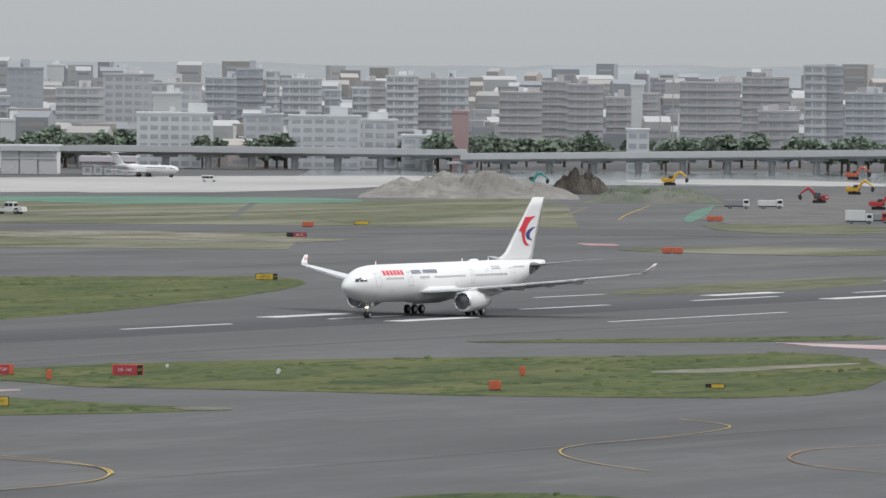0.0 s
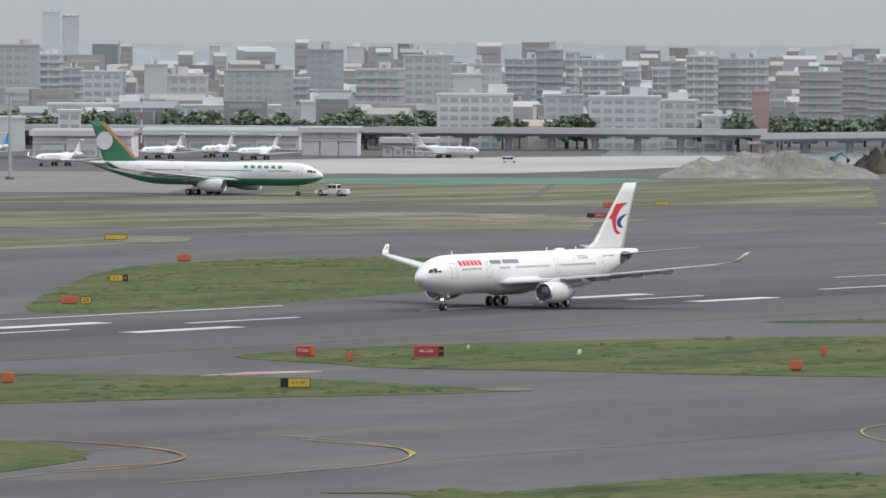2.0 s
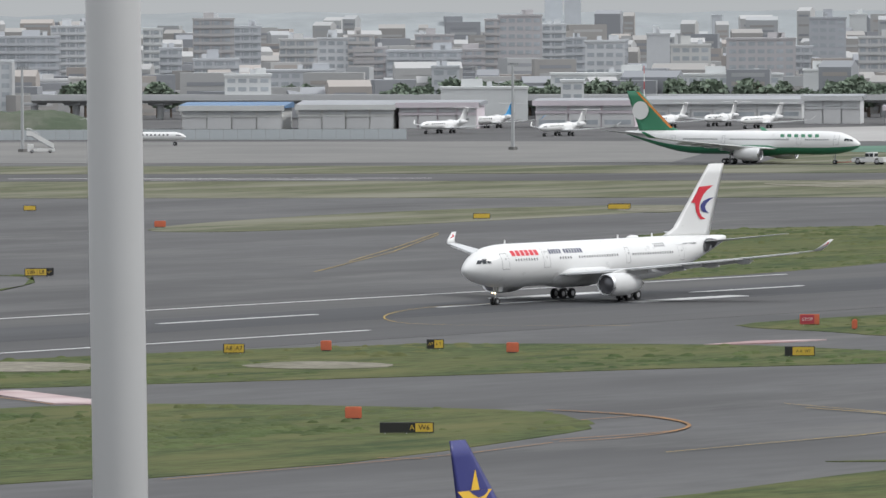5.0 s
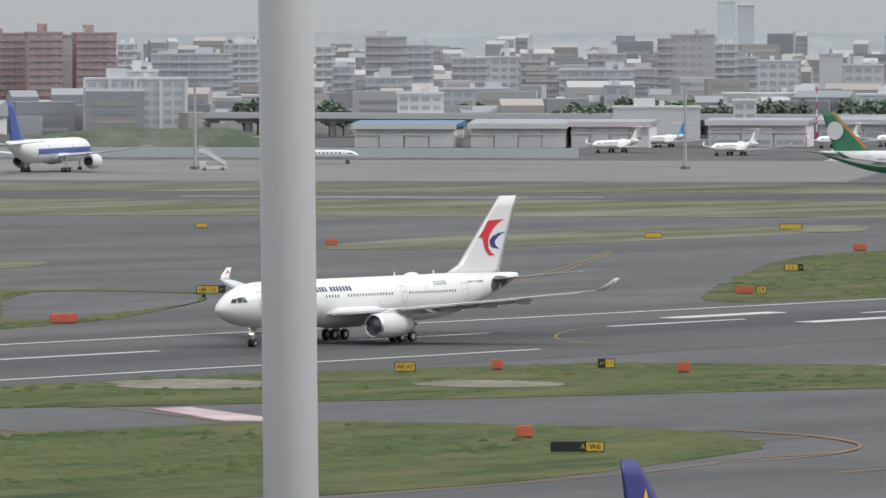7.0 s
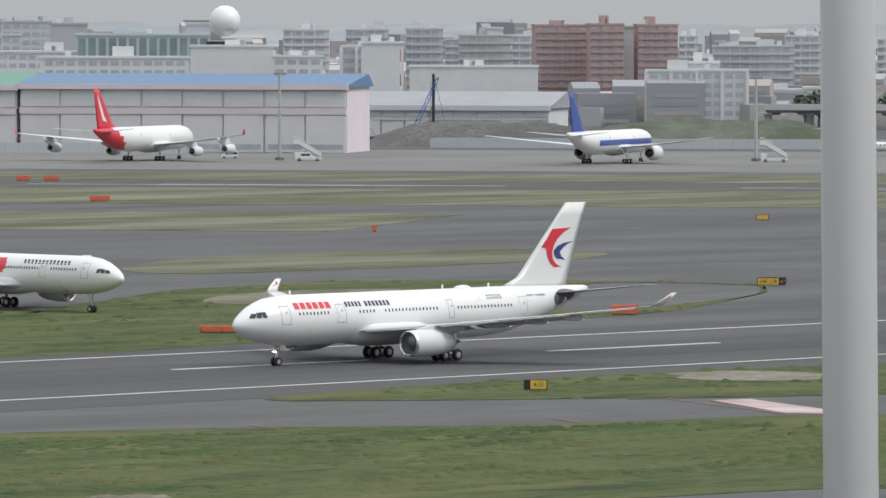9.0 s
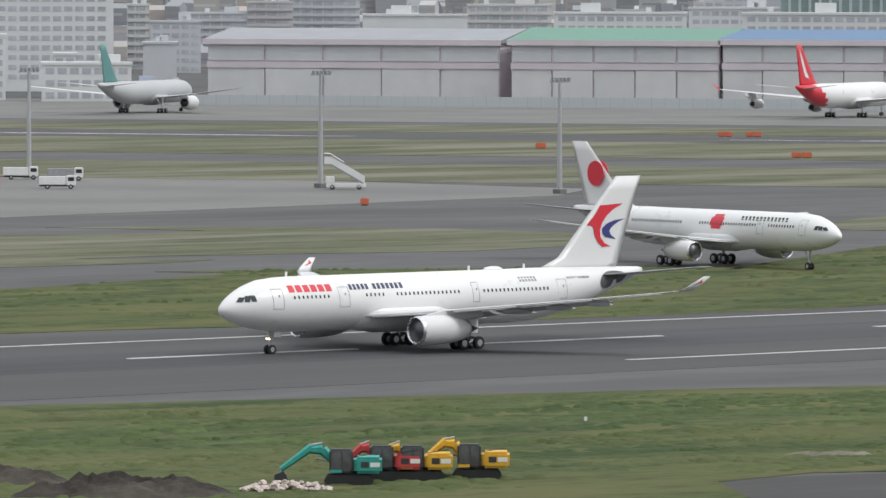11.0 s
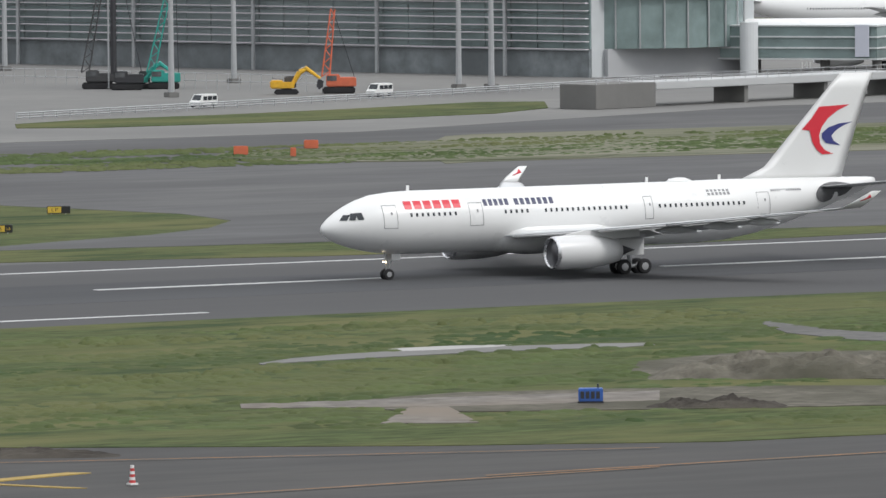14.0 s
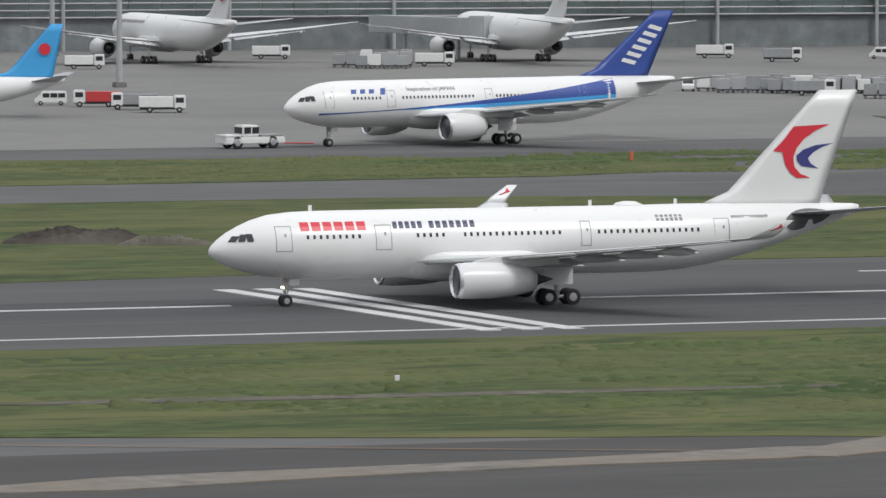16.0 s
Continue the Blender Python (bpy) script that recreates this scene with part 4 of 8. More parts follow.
def barrier(x, y, turn, w, label="orange plastic barrier on the grass", paint=None, hgt=0.95):
    w *= 0.85
    ob = thing("barrier", pose(x, y, 0, 0, 0, turn), label, "barrier", "orange barriers")
    n = max(1, round(w / 2.2))
    for i in range(n):
        a = -w / 2 + i * w / n
        part("segment", box(a + 0.03, a + w / n - 0.03, -0.3, 0.3, 0.12, hgt, 0.08), paint or SIGN_ORANGE, ob)
        part("foot", box(a + 0.2, a + w / n - 0.2, -0.45, 0.45, 0, 0.14), DARKM, ob)
    return ob


def stairs_truck(m, label):
    ob = thing("passenger_stairs", m, label, "stairs truck", "")
    part("chassis", box(-3.5, 3.5, -1.1, 1.1, 0.4, 1.1, 0.08), VEH_WHITE, ob)
    part("cab", box(-3.6, -2.0, -1.1, 1.1, 1.1, 2.3, 0.12), VEH_WHITE, ob)
    v, f = loft([[(x, y, z) for x, z in ((3.3, 1.1), (-2.6, 4.6), (-3.8, 4.6), (-3.8, 4.2), (-2.6, 4.2), (3.3, 0.8))] for y in (-1, 1)])
    st = put("stairway", mesh("stairway", v, f, VEH_GREY), ob)
    for s in (-1, 1):
        v, f = loft([[(x, s * 1.0 + y, z) for x, z in ((3.3, 1.1), (3.3, 2.3), (-2.6, 5.8), (-3.8, 5.8), (-3.8, 4.5), (-2.6, 4.5))] for y in (-0.04, 0.04)])
        put("side_panel", mesh("side_panel", v, f, VEH_WHITE), st)
    v, f = loft([[(x, y, z) for x, z in ((-0.4, 4.9), (-2.8, 6.4), (-3.9, 6.4), (-3.9, 6.25), (-2.8, 6.25), (-0.4, 4.75))] for y in (-1.1, 1.1)])
    put("canopy", mesh("canopy", v, f, VEH_WHITE), st)
    road_wheels(ob, (-2.4, 2.3), 0.95, 0.45)
    return ob

# ---- city and airport buildings ----
PANES = {}


def shared(kind, *size):
    """Shared meshes of balcony fronts and window rows."""
    key = (kind, *size)
    if key not in PANES:
        w = size[0]
        bm = bmesh.new()
        if kind == "balcony":
            n = max(1, round(w / 4.2))
            for i in range(n):
                a = -w / 2 + i * w / n
                box(a + 0.35, a + w / n - 0.1, -0.62, -0.5, 0.25, 1.2, bm=bm)
                box(a, a + 0.3, -0.6, 0.0, 0, size[1], bm=bm)
                box(a + w / n * 0.62, a + w / n * 0.84, -0.2, 0.0, 1.2, size[1], bm=bm)
            box(-w / 2, w / 2, -0.6, 0.0, 0, 0.22, bm=bm)
        elif kind == "glass":
            n = max(2, int(w // 3.4))
            for i in range(n):
                a = -w / 2 + (i + 0.14) * w / n
                box(a, a + 0.72 * w / n, -0.06, 0.1, 0, size[1], bm=bm)
        elif kind == "strip":
            box(-w / 2, w / 2, -0.05, 0.1, 0, size[1], bm=bm)
        me = bpy.data.meshes.new(kind)
        bm.to_mesh(me)
        bm.free()
        PANES[key] = me
    return PANES[key]


def dressed(me, material):
    key = (me.name, material.name)
    if key not in PANES:
        PANES[key] = me.copy()
        PANES[key].materials.append(material)
    return PANES[key]


WORDS = {"balcony": "apartment block with rows of balconies", "office": "office block with rows of windows", "plain": "plain-walled block", "fins": "office block with upright white fins", "curtain": "glass-fronted office block"}


def tone(rgb):
    r, g, b = rgb
    return "white" if r > 0.48 else "dark blue-grey" if b > r * 1.15 and r < 0.25 else "red-brown" if r > g * 1.5 else "brown" if r > g * 1.08 else "grey" if r < 0.4 else "pale grey"


def block(x, y, turn, w, d, hh, floors, style, rgb):
    """A building whose front middle stands at x, y; front towards local -y."""
    ob = thing("apartment_block" if style == "balcony" else "office_block", pose(x, y, 0, 0, 0, turn), f"distant {tone(rgb)} {WORDS[style]} in the city", "building", "city blocks")
    paint = hazed_wall_paint(*rgb)
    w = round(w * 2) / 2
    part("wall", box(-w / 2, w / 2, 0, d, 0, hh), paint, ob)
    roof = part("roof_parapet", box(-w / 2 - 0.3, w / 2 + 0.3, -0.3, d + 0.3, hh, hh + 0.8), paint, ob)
    r2 = random.Random(int(x * 7 + y))
    if w > 8:
        a = r2.uniform(-w * 0.3, w * 0.2)
        part("plant_room", box(a, a + min(7, w * 0.25), d * 0.3, d * 0.7, hh + 0.8, hh + r2.uniform(2.2, 4)), paint, roof)
        a = r2.uniform(-w * 0.4, w * 0.3)
        part("water_tank", box(a, a + 1.8, d * 0.3, d * 0.5, hh + 0.8, hh + 2.4), hazed_wall_paint(0.45, 0.45, 0.45), roof)
    fh = hh / floors
    first = max(0, floors - 9)
    for i in range(first, floors):
        z = i * fh
        if style == "balcony":
            put("glazing", dressed(shared("strip", w * 0.94, round(fh * 0.72, 1)), HAZED_GLASS), ob, m=Matrix.Translation((0, 0, z + 0.5)))
            if i:
                put("balcony", dressed(shared("balcony", w, round(fh, 1)), paint), ob, m=Matrix.Translation((0, 0, z)))
        elif style in ("office", "fins"):
            put("glazing", dressed(shared("glass", w * 0.95, round(fh * 0.5, 1)), HAZED_GLASS), ob, m=Matrix.Translation((0, 0, z + fh * 0.25)))
        elif style == "curtain":
            put("glazing", dressed(shared("glass", w * 0.99, round(fh * 0.85, 1)), TERM_GLASS), ob, m=Matrix.Translation((0, 0, z + fh * 0.07)))
    if style == "fins":
        n = max(2, int(w // 8))
        for i in range(n + 1):
            a = -w / 2 + i * w / n
            part("fin", box(a - 0.5, a + 0.5, -0.9, 0, 0, hh), hazed_wall_paint(0.55, 0.55, 0.55), ob)
    return ob


def tree(x, y, hgt, rad, sd, label="broadleaf tree among the buildings, its green paled for haze", leaf=None):
    r2 = random.Random(sd)
    ob = thing("tree", pose(x, y, 0), label, "tree", "trees")
    bm = rod((0, 0, 0), (0, 0, hgt * 0.55), rad * 0.09, rad * 0.05, 7)
    for i in range(5):
        a = i * 1.26 + r2.random()
        rod((0, 0, hgt * 0.35), (rad * 0.6 * math.cos(a), rad * 0.6 * math.sin(a), hgt * r2.uniform(0.6, 0.85)), rad * 0.05, rad * 0.02, 5, bm)
    part("trunk", bm, BARK, ob)
    v, f = [], []
    for _ in range(520):
        while True:
            p = Vector((r2.uniform(-1, 1), r2.uniform(-1, 1), r2.uniform(-1, 1)))
            if 0.35 < p.length < 1:
                break
        lump = 0.75 + 0.35 * noise.noise((p.x * 2 + sd, p.y * 2, p.z * 2))
        c = Vector((p.x * rad * lump, p.y * rad * lump, hgt * 0.62 + p.z * hgt * 0.4 * lump))
        s = rad * r2.uniform(0.12, 0.24)
        t1 = Vector((r2.uniform(-1, 1), r2.uniform(-1, 1), r2.uniform(-0.6, 0.6))).normalized()
        t2 = t1.cross(Vector((r2.uniform(-1, 1), r2.uniform(-1, 1), r2.uniform(-1, 1)))).normalized()
        b = len(v)
        v += [c - t1 * s, c + t2 * s * 0.7, c + t1 * s, c - t2 * s * 0.7]
        f.append((b, b + 1, b + 2, b + 3))
    put("crown", mesh("crown", v, f, leaf or HAZED_LEAF), ob)
    return ob


# low houses that fill the city, and a wooded ridge behind it
r3 = random.Random(11)
bm_v, bm_f = [], []
for i in range(5200):
    a, dd = radians(r3.uniform(14, 66)), r3.uniform(2480, 4700)
    uu = 0.859 * dd * math.sin(a) + 0.512 * dd * math.cos(a)
    if uu < 2420 or (a > radians(57.5) and dd < 2900) or (a < radians(40) and dd < 2700):
        continue
    w, d2, hh = r3.uniform(7, 20), r3.uniform(7, 12), r3.choice((6, 7, 7.5, 9, 9, 12, 14)) * r3.uniform(0.8, 1.2) * (1.0 + 1.1 * max(0, dd - 3100) / 1600)
    c, s = math.cos(-a + r3.uniform(-0.5, 0.5)), math.sin(-a + r3.uniform(-0.5, 0.5))
    x, y, b = dd * math.sin(a), dd * math.cos(a), len(bm_v)
    for z in (0, hh):
        bm_v += [(x + c * p - s * q, y + s * p + c * q, z) for p, q in ((-w / 2, -d2 / 2), (w / 2, -d2 / 2), (w / 2, d2 / 2), (-w / 2, d2 / 2))]
    if r3.random() < 0.45:
        bm_v += [(x - c * w / 2, y - s * w / 2, hh + 2.2), (x + c * w / 2, y + s * w / 2, hh + 2.2)]
        bm_f += [(b + 4, b + 5, b + 9, b + 8), (b + 6, b + 7, b + 8, b + 9), (b + 5, b + 6, b + 9), (b + 7, b + 4, b + 8)]
    else:
        bm_f.append((b + 4, b + 5, b + 6, b + 7))
    bm_f += [(b, b + 1, b + 5, b + 4), (b + 1, b + 2, b + 6, b + 5), (b + 2, b + 3, b + 7, b + 6), (b + 3, b, b + 4, b + 7)]
    if r3.random() < 0.8:
        for k in range(int(hh // 3)):
            e = len(bm_v)
            p0, p1, q, z0 = -w * 0.38, w * 0.38, -d2 / 2 - 0.06, k * 3 + 1
            bm_v += [(x + c * p - s * q, y + s * p + c * q, z) for p, z in ((p0, z0), (p1, z0), (p1, z0 + 1.3), (p0, z0 + 1.3))]
            bm_f.append((e, e + 1, e + 2, e + 3))
HOUSES = mat("house_walls", (0.4, 0.4, 0.4), 0.9, spec=0.15)
hn, hl = HOUSES.node_tree.nodes, HOUSES.node_tree.links
geo = hn.new("ShaderNodeNewGeometry")
pick = hn.new("ShaderNodeValToRGB")
pick.color_ramp.interpolation = "CONSTANT"
pick.color_ramp.elements[0].color = (0.45, 0.45, 0.45, 1)
pick.color_ramp.elements[1].color, pick.color_ramp.elements[1].position = (0.3, 0.31, 0.33, 1), 0.72
for ps, cc in ((0.15, (0.36, 0.35, 0.34, 1)), (0.3, (0.44, 0.44, 0.44, 1)), (0.42, (0.4, 0.37, 0.35, 1)), (0.52, (0.32, 0.33, 0.35, 1)), (0.62, (0.42, 0.43, 0.44, 1))):
    el = pick.color_ramp.elements.new(ps)
    el.color = cc
hl.new(geo.outputs["Random Per Island"], pick.inputs["Fac"])
hl.new(pick.outputs["Color"], hn["Principled BSDF"].inputs["Base Color"])
tagged(new("city_houses", mesh("city_houses", bm_v, bm_f, HOUSES)), "dense low pale city houses stretching to the horizon", "houses", "", "stuff")

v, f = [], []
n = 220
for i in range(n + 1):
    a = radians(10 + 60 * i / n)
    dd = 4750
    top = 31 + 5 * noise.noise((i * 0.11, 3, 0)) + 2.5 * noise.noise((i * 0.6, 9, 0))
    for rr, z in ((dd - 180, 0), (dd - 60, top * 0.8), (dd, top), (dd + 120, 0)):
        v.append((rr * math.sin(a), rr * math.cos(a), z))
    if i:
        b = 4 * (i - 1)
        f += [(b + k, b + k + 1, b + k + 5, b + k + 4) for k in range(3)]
tagged(new("wooded_ridge", mesh("wooded_ridge", v, f, HAZED_HILL, True)), "low wooded ridge behind the city, haze painted into its colour", "hill", "", "structure")


def hangar(v0, v1, u0, depth, eave, ridge, roof, label, doors=6, dark=True, wall=None):
    """A wide hangar with sliding doors; its front lies along the crossing runway's direction."""
    a, b = uv(u0, v0), uv(u0, v1)
    ang = math.degrees(math.atan2(a[1] - b[1], a[0] - b[0]))
    w = abs(v1 - v0)
    ob = thing("hangar", pose((a[0] + b[0]) / 2, (a[1] + b[1]) / 2, 0, 0, 0, ang), label, "hangar", "hangars")
    paint = wall or hazed_wall_paint(0.6, 0.6, 0.6)
    part("wall", box(-w / 2, w / 2, 0, depth, 0, eave), paint, ob)
    vv, ff = loft([[(x, -1.5, eave), (x, -1.5, eave + 0.8), (x, depth * 0.8, ridge), (x, depth, eave + 0.8), (x, depth, eave)] for x in (-w / 2 - 1, w / 2 + 1)])
    put("roof", mesh("roof", vv, ff, roof), ob)
    part("fascia", box(-w / 2 - 0.8, w / 2 + 0.8, -2.1, -1.5, eave - 0.7, eave + 0.9), paint, ob)
    part("lintel", box(-w / 2, w / 2, -1.0, 0, eave * 0.58, eave * 0.68), paint, ob)
    for i in range(doors):
        x = -w / 2 + i * w / doors
        dr = part("door", box(x + 0.25, x + w / doors - 0.25, -0.55 - 0.3 * (i % 2), -0.05, 0.1, eave * 0.57), hazed_wall_paint(0.55, 0.555, 0.56), ob)
        if dark:
            part("window_strip", box(x + 1.0, x + w / doors - 1.0, -0.6 - 0.3 * (i % 2), -0.1, 0.9, 2.3), HAZED_GLASS, dr)
        part("upper_panel", box(x + 0.4, x + w / doors - 0.4, -0.45, 0, eave * 0.7, eave * 0.95), hazed_wall_paint(0.5, 0.5, 0.51), ob)
    return ob

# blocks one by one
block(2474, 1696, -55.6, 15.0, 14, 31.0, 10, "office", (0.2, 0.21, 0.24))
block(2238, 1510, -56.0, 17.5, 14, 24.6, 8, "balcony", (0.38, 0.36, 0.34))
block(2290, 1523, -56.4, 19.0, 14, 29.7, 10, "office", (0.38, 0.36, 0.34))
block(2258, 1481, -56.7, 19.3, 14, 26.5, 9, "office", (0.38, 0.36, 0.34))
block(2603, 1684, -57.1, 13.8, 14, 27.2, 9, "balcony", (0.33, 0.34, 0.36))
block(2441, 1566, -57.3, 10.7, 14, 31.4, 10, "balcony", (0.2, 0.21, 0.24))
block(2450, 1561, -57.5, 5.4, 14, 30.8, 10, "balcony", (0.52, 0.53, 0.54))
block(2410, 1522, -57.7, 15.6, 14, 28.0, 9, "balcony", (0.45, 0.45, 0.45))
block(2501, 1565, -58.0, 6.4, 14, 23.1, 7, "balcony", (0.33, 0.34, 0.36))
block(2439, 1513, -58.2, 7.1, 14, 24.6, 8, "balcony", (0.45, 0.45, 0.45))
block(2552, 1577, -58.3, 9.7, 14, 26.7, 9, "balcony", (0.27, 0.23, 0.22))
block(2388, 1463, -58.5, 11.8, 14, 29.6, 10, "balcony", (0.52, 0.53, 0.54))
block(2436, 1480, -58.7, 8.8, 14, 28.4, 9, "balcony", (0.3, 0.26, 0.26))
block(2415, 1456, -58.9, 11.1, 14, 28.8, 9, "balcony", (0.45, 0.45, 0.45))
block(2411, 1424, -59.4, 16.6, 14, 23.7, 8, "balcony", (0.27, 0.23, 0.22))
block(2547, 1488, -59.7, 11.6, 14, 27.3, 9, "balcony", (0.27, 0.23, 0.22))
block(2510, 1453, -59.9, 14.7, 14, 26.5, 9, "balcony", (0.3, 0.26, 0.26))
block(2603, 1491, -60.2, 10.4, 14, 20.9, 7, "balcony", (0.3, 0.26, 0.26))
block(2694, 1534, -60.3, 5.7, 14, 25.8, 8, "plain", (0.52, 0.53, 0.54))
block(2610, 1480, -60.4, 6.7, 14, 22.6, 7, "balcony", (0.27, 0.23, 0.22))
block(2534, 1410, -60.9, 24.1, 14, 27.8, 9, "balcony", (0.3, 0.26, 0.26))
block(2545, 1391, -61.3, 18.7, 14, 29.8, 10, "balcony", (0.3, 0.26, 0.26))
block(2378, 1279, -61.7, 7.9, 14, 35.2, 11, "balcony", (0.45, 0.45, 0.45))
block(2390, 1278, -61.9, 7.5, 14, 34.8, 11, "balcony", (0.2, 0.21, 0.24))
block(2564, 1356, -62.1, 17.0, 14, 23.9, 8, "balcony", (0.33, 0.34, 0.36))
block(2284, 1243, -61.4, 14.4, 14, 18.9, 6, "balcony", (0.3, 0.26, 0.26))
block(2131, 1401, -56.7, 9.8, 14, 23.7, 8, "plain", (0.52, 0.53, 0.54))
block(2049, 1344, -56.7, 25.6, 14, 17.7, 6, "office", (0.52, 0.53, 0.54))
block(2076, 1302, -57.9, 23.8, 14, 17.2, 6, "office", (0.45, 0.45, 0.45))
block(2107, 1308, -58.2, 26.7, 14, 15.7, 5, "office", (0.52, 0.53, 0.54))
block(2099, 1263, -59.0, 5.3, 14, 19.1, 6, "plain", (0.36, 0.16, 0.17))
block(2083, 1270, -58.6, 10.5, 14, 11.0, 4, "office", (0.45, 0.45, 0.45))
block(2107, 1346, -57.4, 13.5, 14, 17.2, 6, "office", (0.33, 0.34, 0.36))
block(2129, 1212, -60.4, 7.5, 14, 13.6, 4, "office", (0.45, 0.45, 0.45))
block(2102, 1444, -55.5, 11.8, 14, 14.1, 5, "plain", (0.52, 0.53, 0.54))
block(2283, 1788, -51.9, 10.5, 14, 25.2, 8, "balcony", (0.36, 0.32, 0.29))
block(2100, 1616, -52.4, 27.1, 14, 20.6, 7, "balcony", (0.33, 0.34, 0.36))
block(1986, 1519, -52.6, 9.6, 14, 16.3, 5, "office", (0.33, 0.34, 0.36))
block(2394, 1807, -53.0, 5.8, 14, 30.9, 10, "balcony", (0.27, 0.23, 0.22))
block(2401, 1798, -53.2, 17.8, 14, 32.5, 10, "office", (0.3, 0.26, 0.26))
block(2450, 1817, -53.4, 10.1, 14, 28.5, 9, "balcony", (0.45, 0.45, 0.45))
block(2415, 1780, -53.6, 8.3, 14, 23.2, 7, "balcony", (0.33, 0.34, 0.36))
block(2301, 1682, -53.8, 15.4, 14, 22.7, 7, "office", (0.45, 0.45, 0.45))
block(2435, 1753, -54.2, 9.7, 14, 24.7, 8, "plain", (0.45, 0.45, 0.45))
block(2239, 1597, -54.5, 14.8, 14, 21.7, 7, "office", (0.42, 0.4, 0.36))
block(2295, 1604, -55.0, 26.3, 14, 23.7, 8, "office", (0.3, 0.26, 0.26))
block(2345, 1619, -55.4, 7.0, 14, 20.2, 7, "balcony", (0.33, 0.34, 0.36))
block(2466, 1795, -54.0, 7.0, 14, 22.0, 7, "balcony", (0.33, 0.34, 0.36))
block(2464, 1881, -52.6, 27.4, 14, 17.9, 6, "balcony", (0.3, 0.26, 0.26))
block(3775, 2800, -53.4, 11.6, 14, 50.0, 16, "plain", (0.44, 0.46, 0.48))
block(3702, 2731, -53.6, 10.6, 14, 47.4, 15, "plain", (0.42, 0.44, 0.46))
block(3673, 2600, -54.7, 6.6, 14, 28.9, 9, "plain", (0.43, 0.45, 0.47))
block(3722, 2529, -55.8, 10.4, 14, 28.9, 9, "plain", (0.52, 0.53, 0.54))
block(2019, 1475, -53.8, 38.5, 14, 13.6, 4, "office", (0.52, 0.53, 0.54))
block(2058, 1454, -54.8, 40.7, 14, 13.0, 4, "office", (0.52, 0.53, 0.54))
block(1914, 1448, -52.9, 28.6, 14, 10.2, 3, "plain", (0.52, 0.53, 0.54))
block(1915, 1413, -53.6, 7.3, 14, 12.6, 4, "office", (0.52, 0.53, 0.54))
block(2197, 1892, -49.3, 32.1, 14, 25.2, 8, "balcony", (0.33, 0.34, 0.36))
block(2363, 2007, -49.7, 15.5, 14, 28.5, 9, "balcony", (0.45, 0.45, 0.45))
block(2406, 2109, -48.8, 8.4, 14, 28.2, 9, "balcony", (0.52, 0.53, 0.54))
block(2270, 1884, -50.3, 8.2, 14, 27.9, 9, "balcony", (0.52, 0.53, 0.54))
block(2159, 1783, -50.5, 8.6, 14, 20.9, 7, "balcony", (0.33, 0.34, 0.36))
block(2208, 1802, -50.8, 15.8, 14, 32.0, 10, "balcony", (0.25, 0.22, 0.21))
block(2333, 1886, -51.1, 11.1, 14, 28.4, 9, "balcony", (0.33, 0.34, 0.36))
block(2346, 1870, -51.4, 15.7, 14, 23.1, 7, "balcony", (0.38, 0.36, 0.34))
block(2277, 1796, -51.7, 14.3, 14, 24.0, 8, "office", (0.45, 0.45, 0.45))
block(2054, 1675, -50.8, 16.3, 14, 17.9, 6, "balcony", (0.33, 0.34, 0.36))
block(2034, 1620, -51.5, 24.0, 14, 14.2, 5, "office", (0.33, 0.34, 0.36))
block(2285, 1785, -52.0, 13.4, 14, 20.2, 7, "balcony", (0.3, 0.26, 0.26))
block(2338, 1799, -52.4, 29.5, 14, 17.6, 6, "balcony", (0.3, 0.26, 0.26))
block(2539, 1948, -52.5, 17.2, 14, 23.7, 8, "balcony", (0.3, 0.26, 0.26))
block(1905, 1540, -51.1, 15.3, 14, 14.2, 5, "office", (0.52, 0.53, 0.54))
block(1882, 1646, -48.8, 34.6, 14, 18.8, 6, "fins", (0.42, 0.43, 0.43))
block(1898, 1658, -48.9, 12.6, 14, 21.3, 7, "plain", (0.52, 0.53, 0.54))
block(1977, 1689, -49.5, 16.0, 14, 11.3, 4, "office", (0.38, 0.36, 0.34))
block(1946, 1648, -49.7, 7.5, 14, 12.4, 4, "plain", (0.45, 0.4, 0.35))
block(2241, 1995, -48.3, 11.5, 14, 24.3, 8, "plain", (0.52, 0.53, 0.54))
block(2114, 2057, -45.8, 18.6, 14, 31.4, 10, "balcony", (0.45, 0.45, 0.45))
block(2167, 2074, -46.3, 17.5, 14, 31.3, 10, "balcony", (0.33, 0.34, 0.36))
block(2147, 2023, -46.7, 15.0, 14, 31.9, 10, "balcony", (0.33, 0.34, 0.36))
block(2268, 2113, -47.0, 17.7, 14, 27.0, 9, "balcony", (0.33, 0.34, 0.36))
block(2200, 2039, -47.2, 21.5, 14, 29.0, 9, "balcony", (0.3, 0.26, 0.26))
block(2249, 2060, -47.5, 13.4, 14, 28.8, 9, "balcony", (0.45, 0.45, 0.45))
block(2203, 2036, -47.3, 6.5, 14, 32.0, 10, "plain", (0.45, 0.45, 0.45))
block(1810, 1725, -46.4, 14.6, 14, 28.2, 9, "plain", (0.5, 0.51, 0.52))
block(1818, 1745, -46.2, 10.7, 14, 26.7, 9, "fins", (0.33, 0.34, 0.36))
block(1904, 1770, -47.1, 45.4, 14, 19.4, 6, "plain", (0.52, 0.53, 0.54))
block(1858, 1959, -43.5, 7.1, 14, 30.1, 10, "office", (0.33, 0.34, 0.36))
block(2000, 2100, -43.6, 20.1, 14, 34.8, 11, "office", (0.33, 0.34, 0.36))
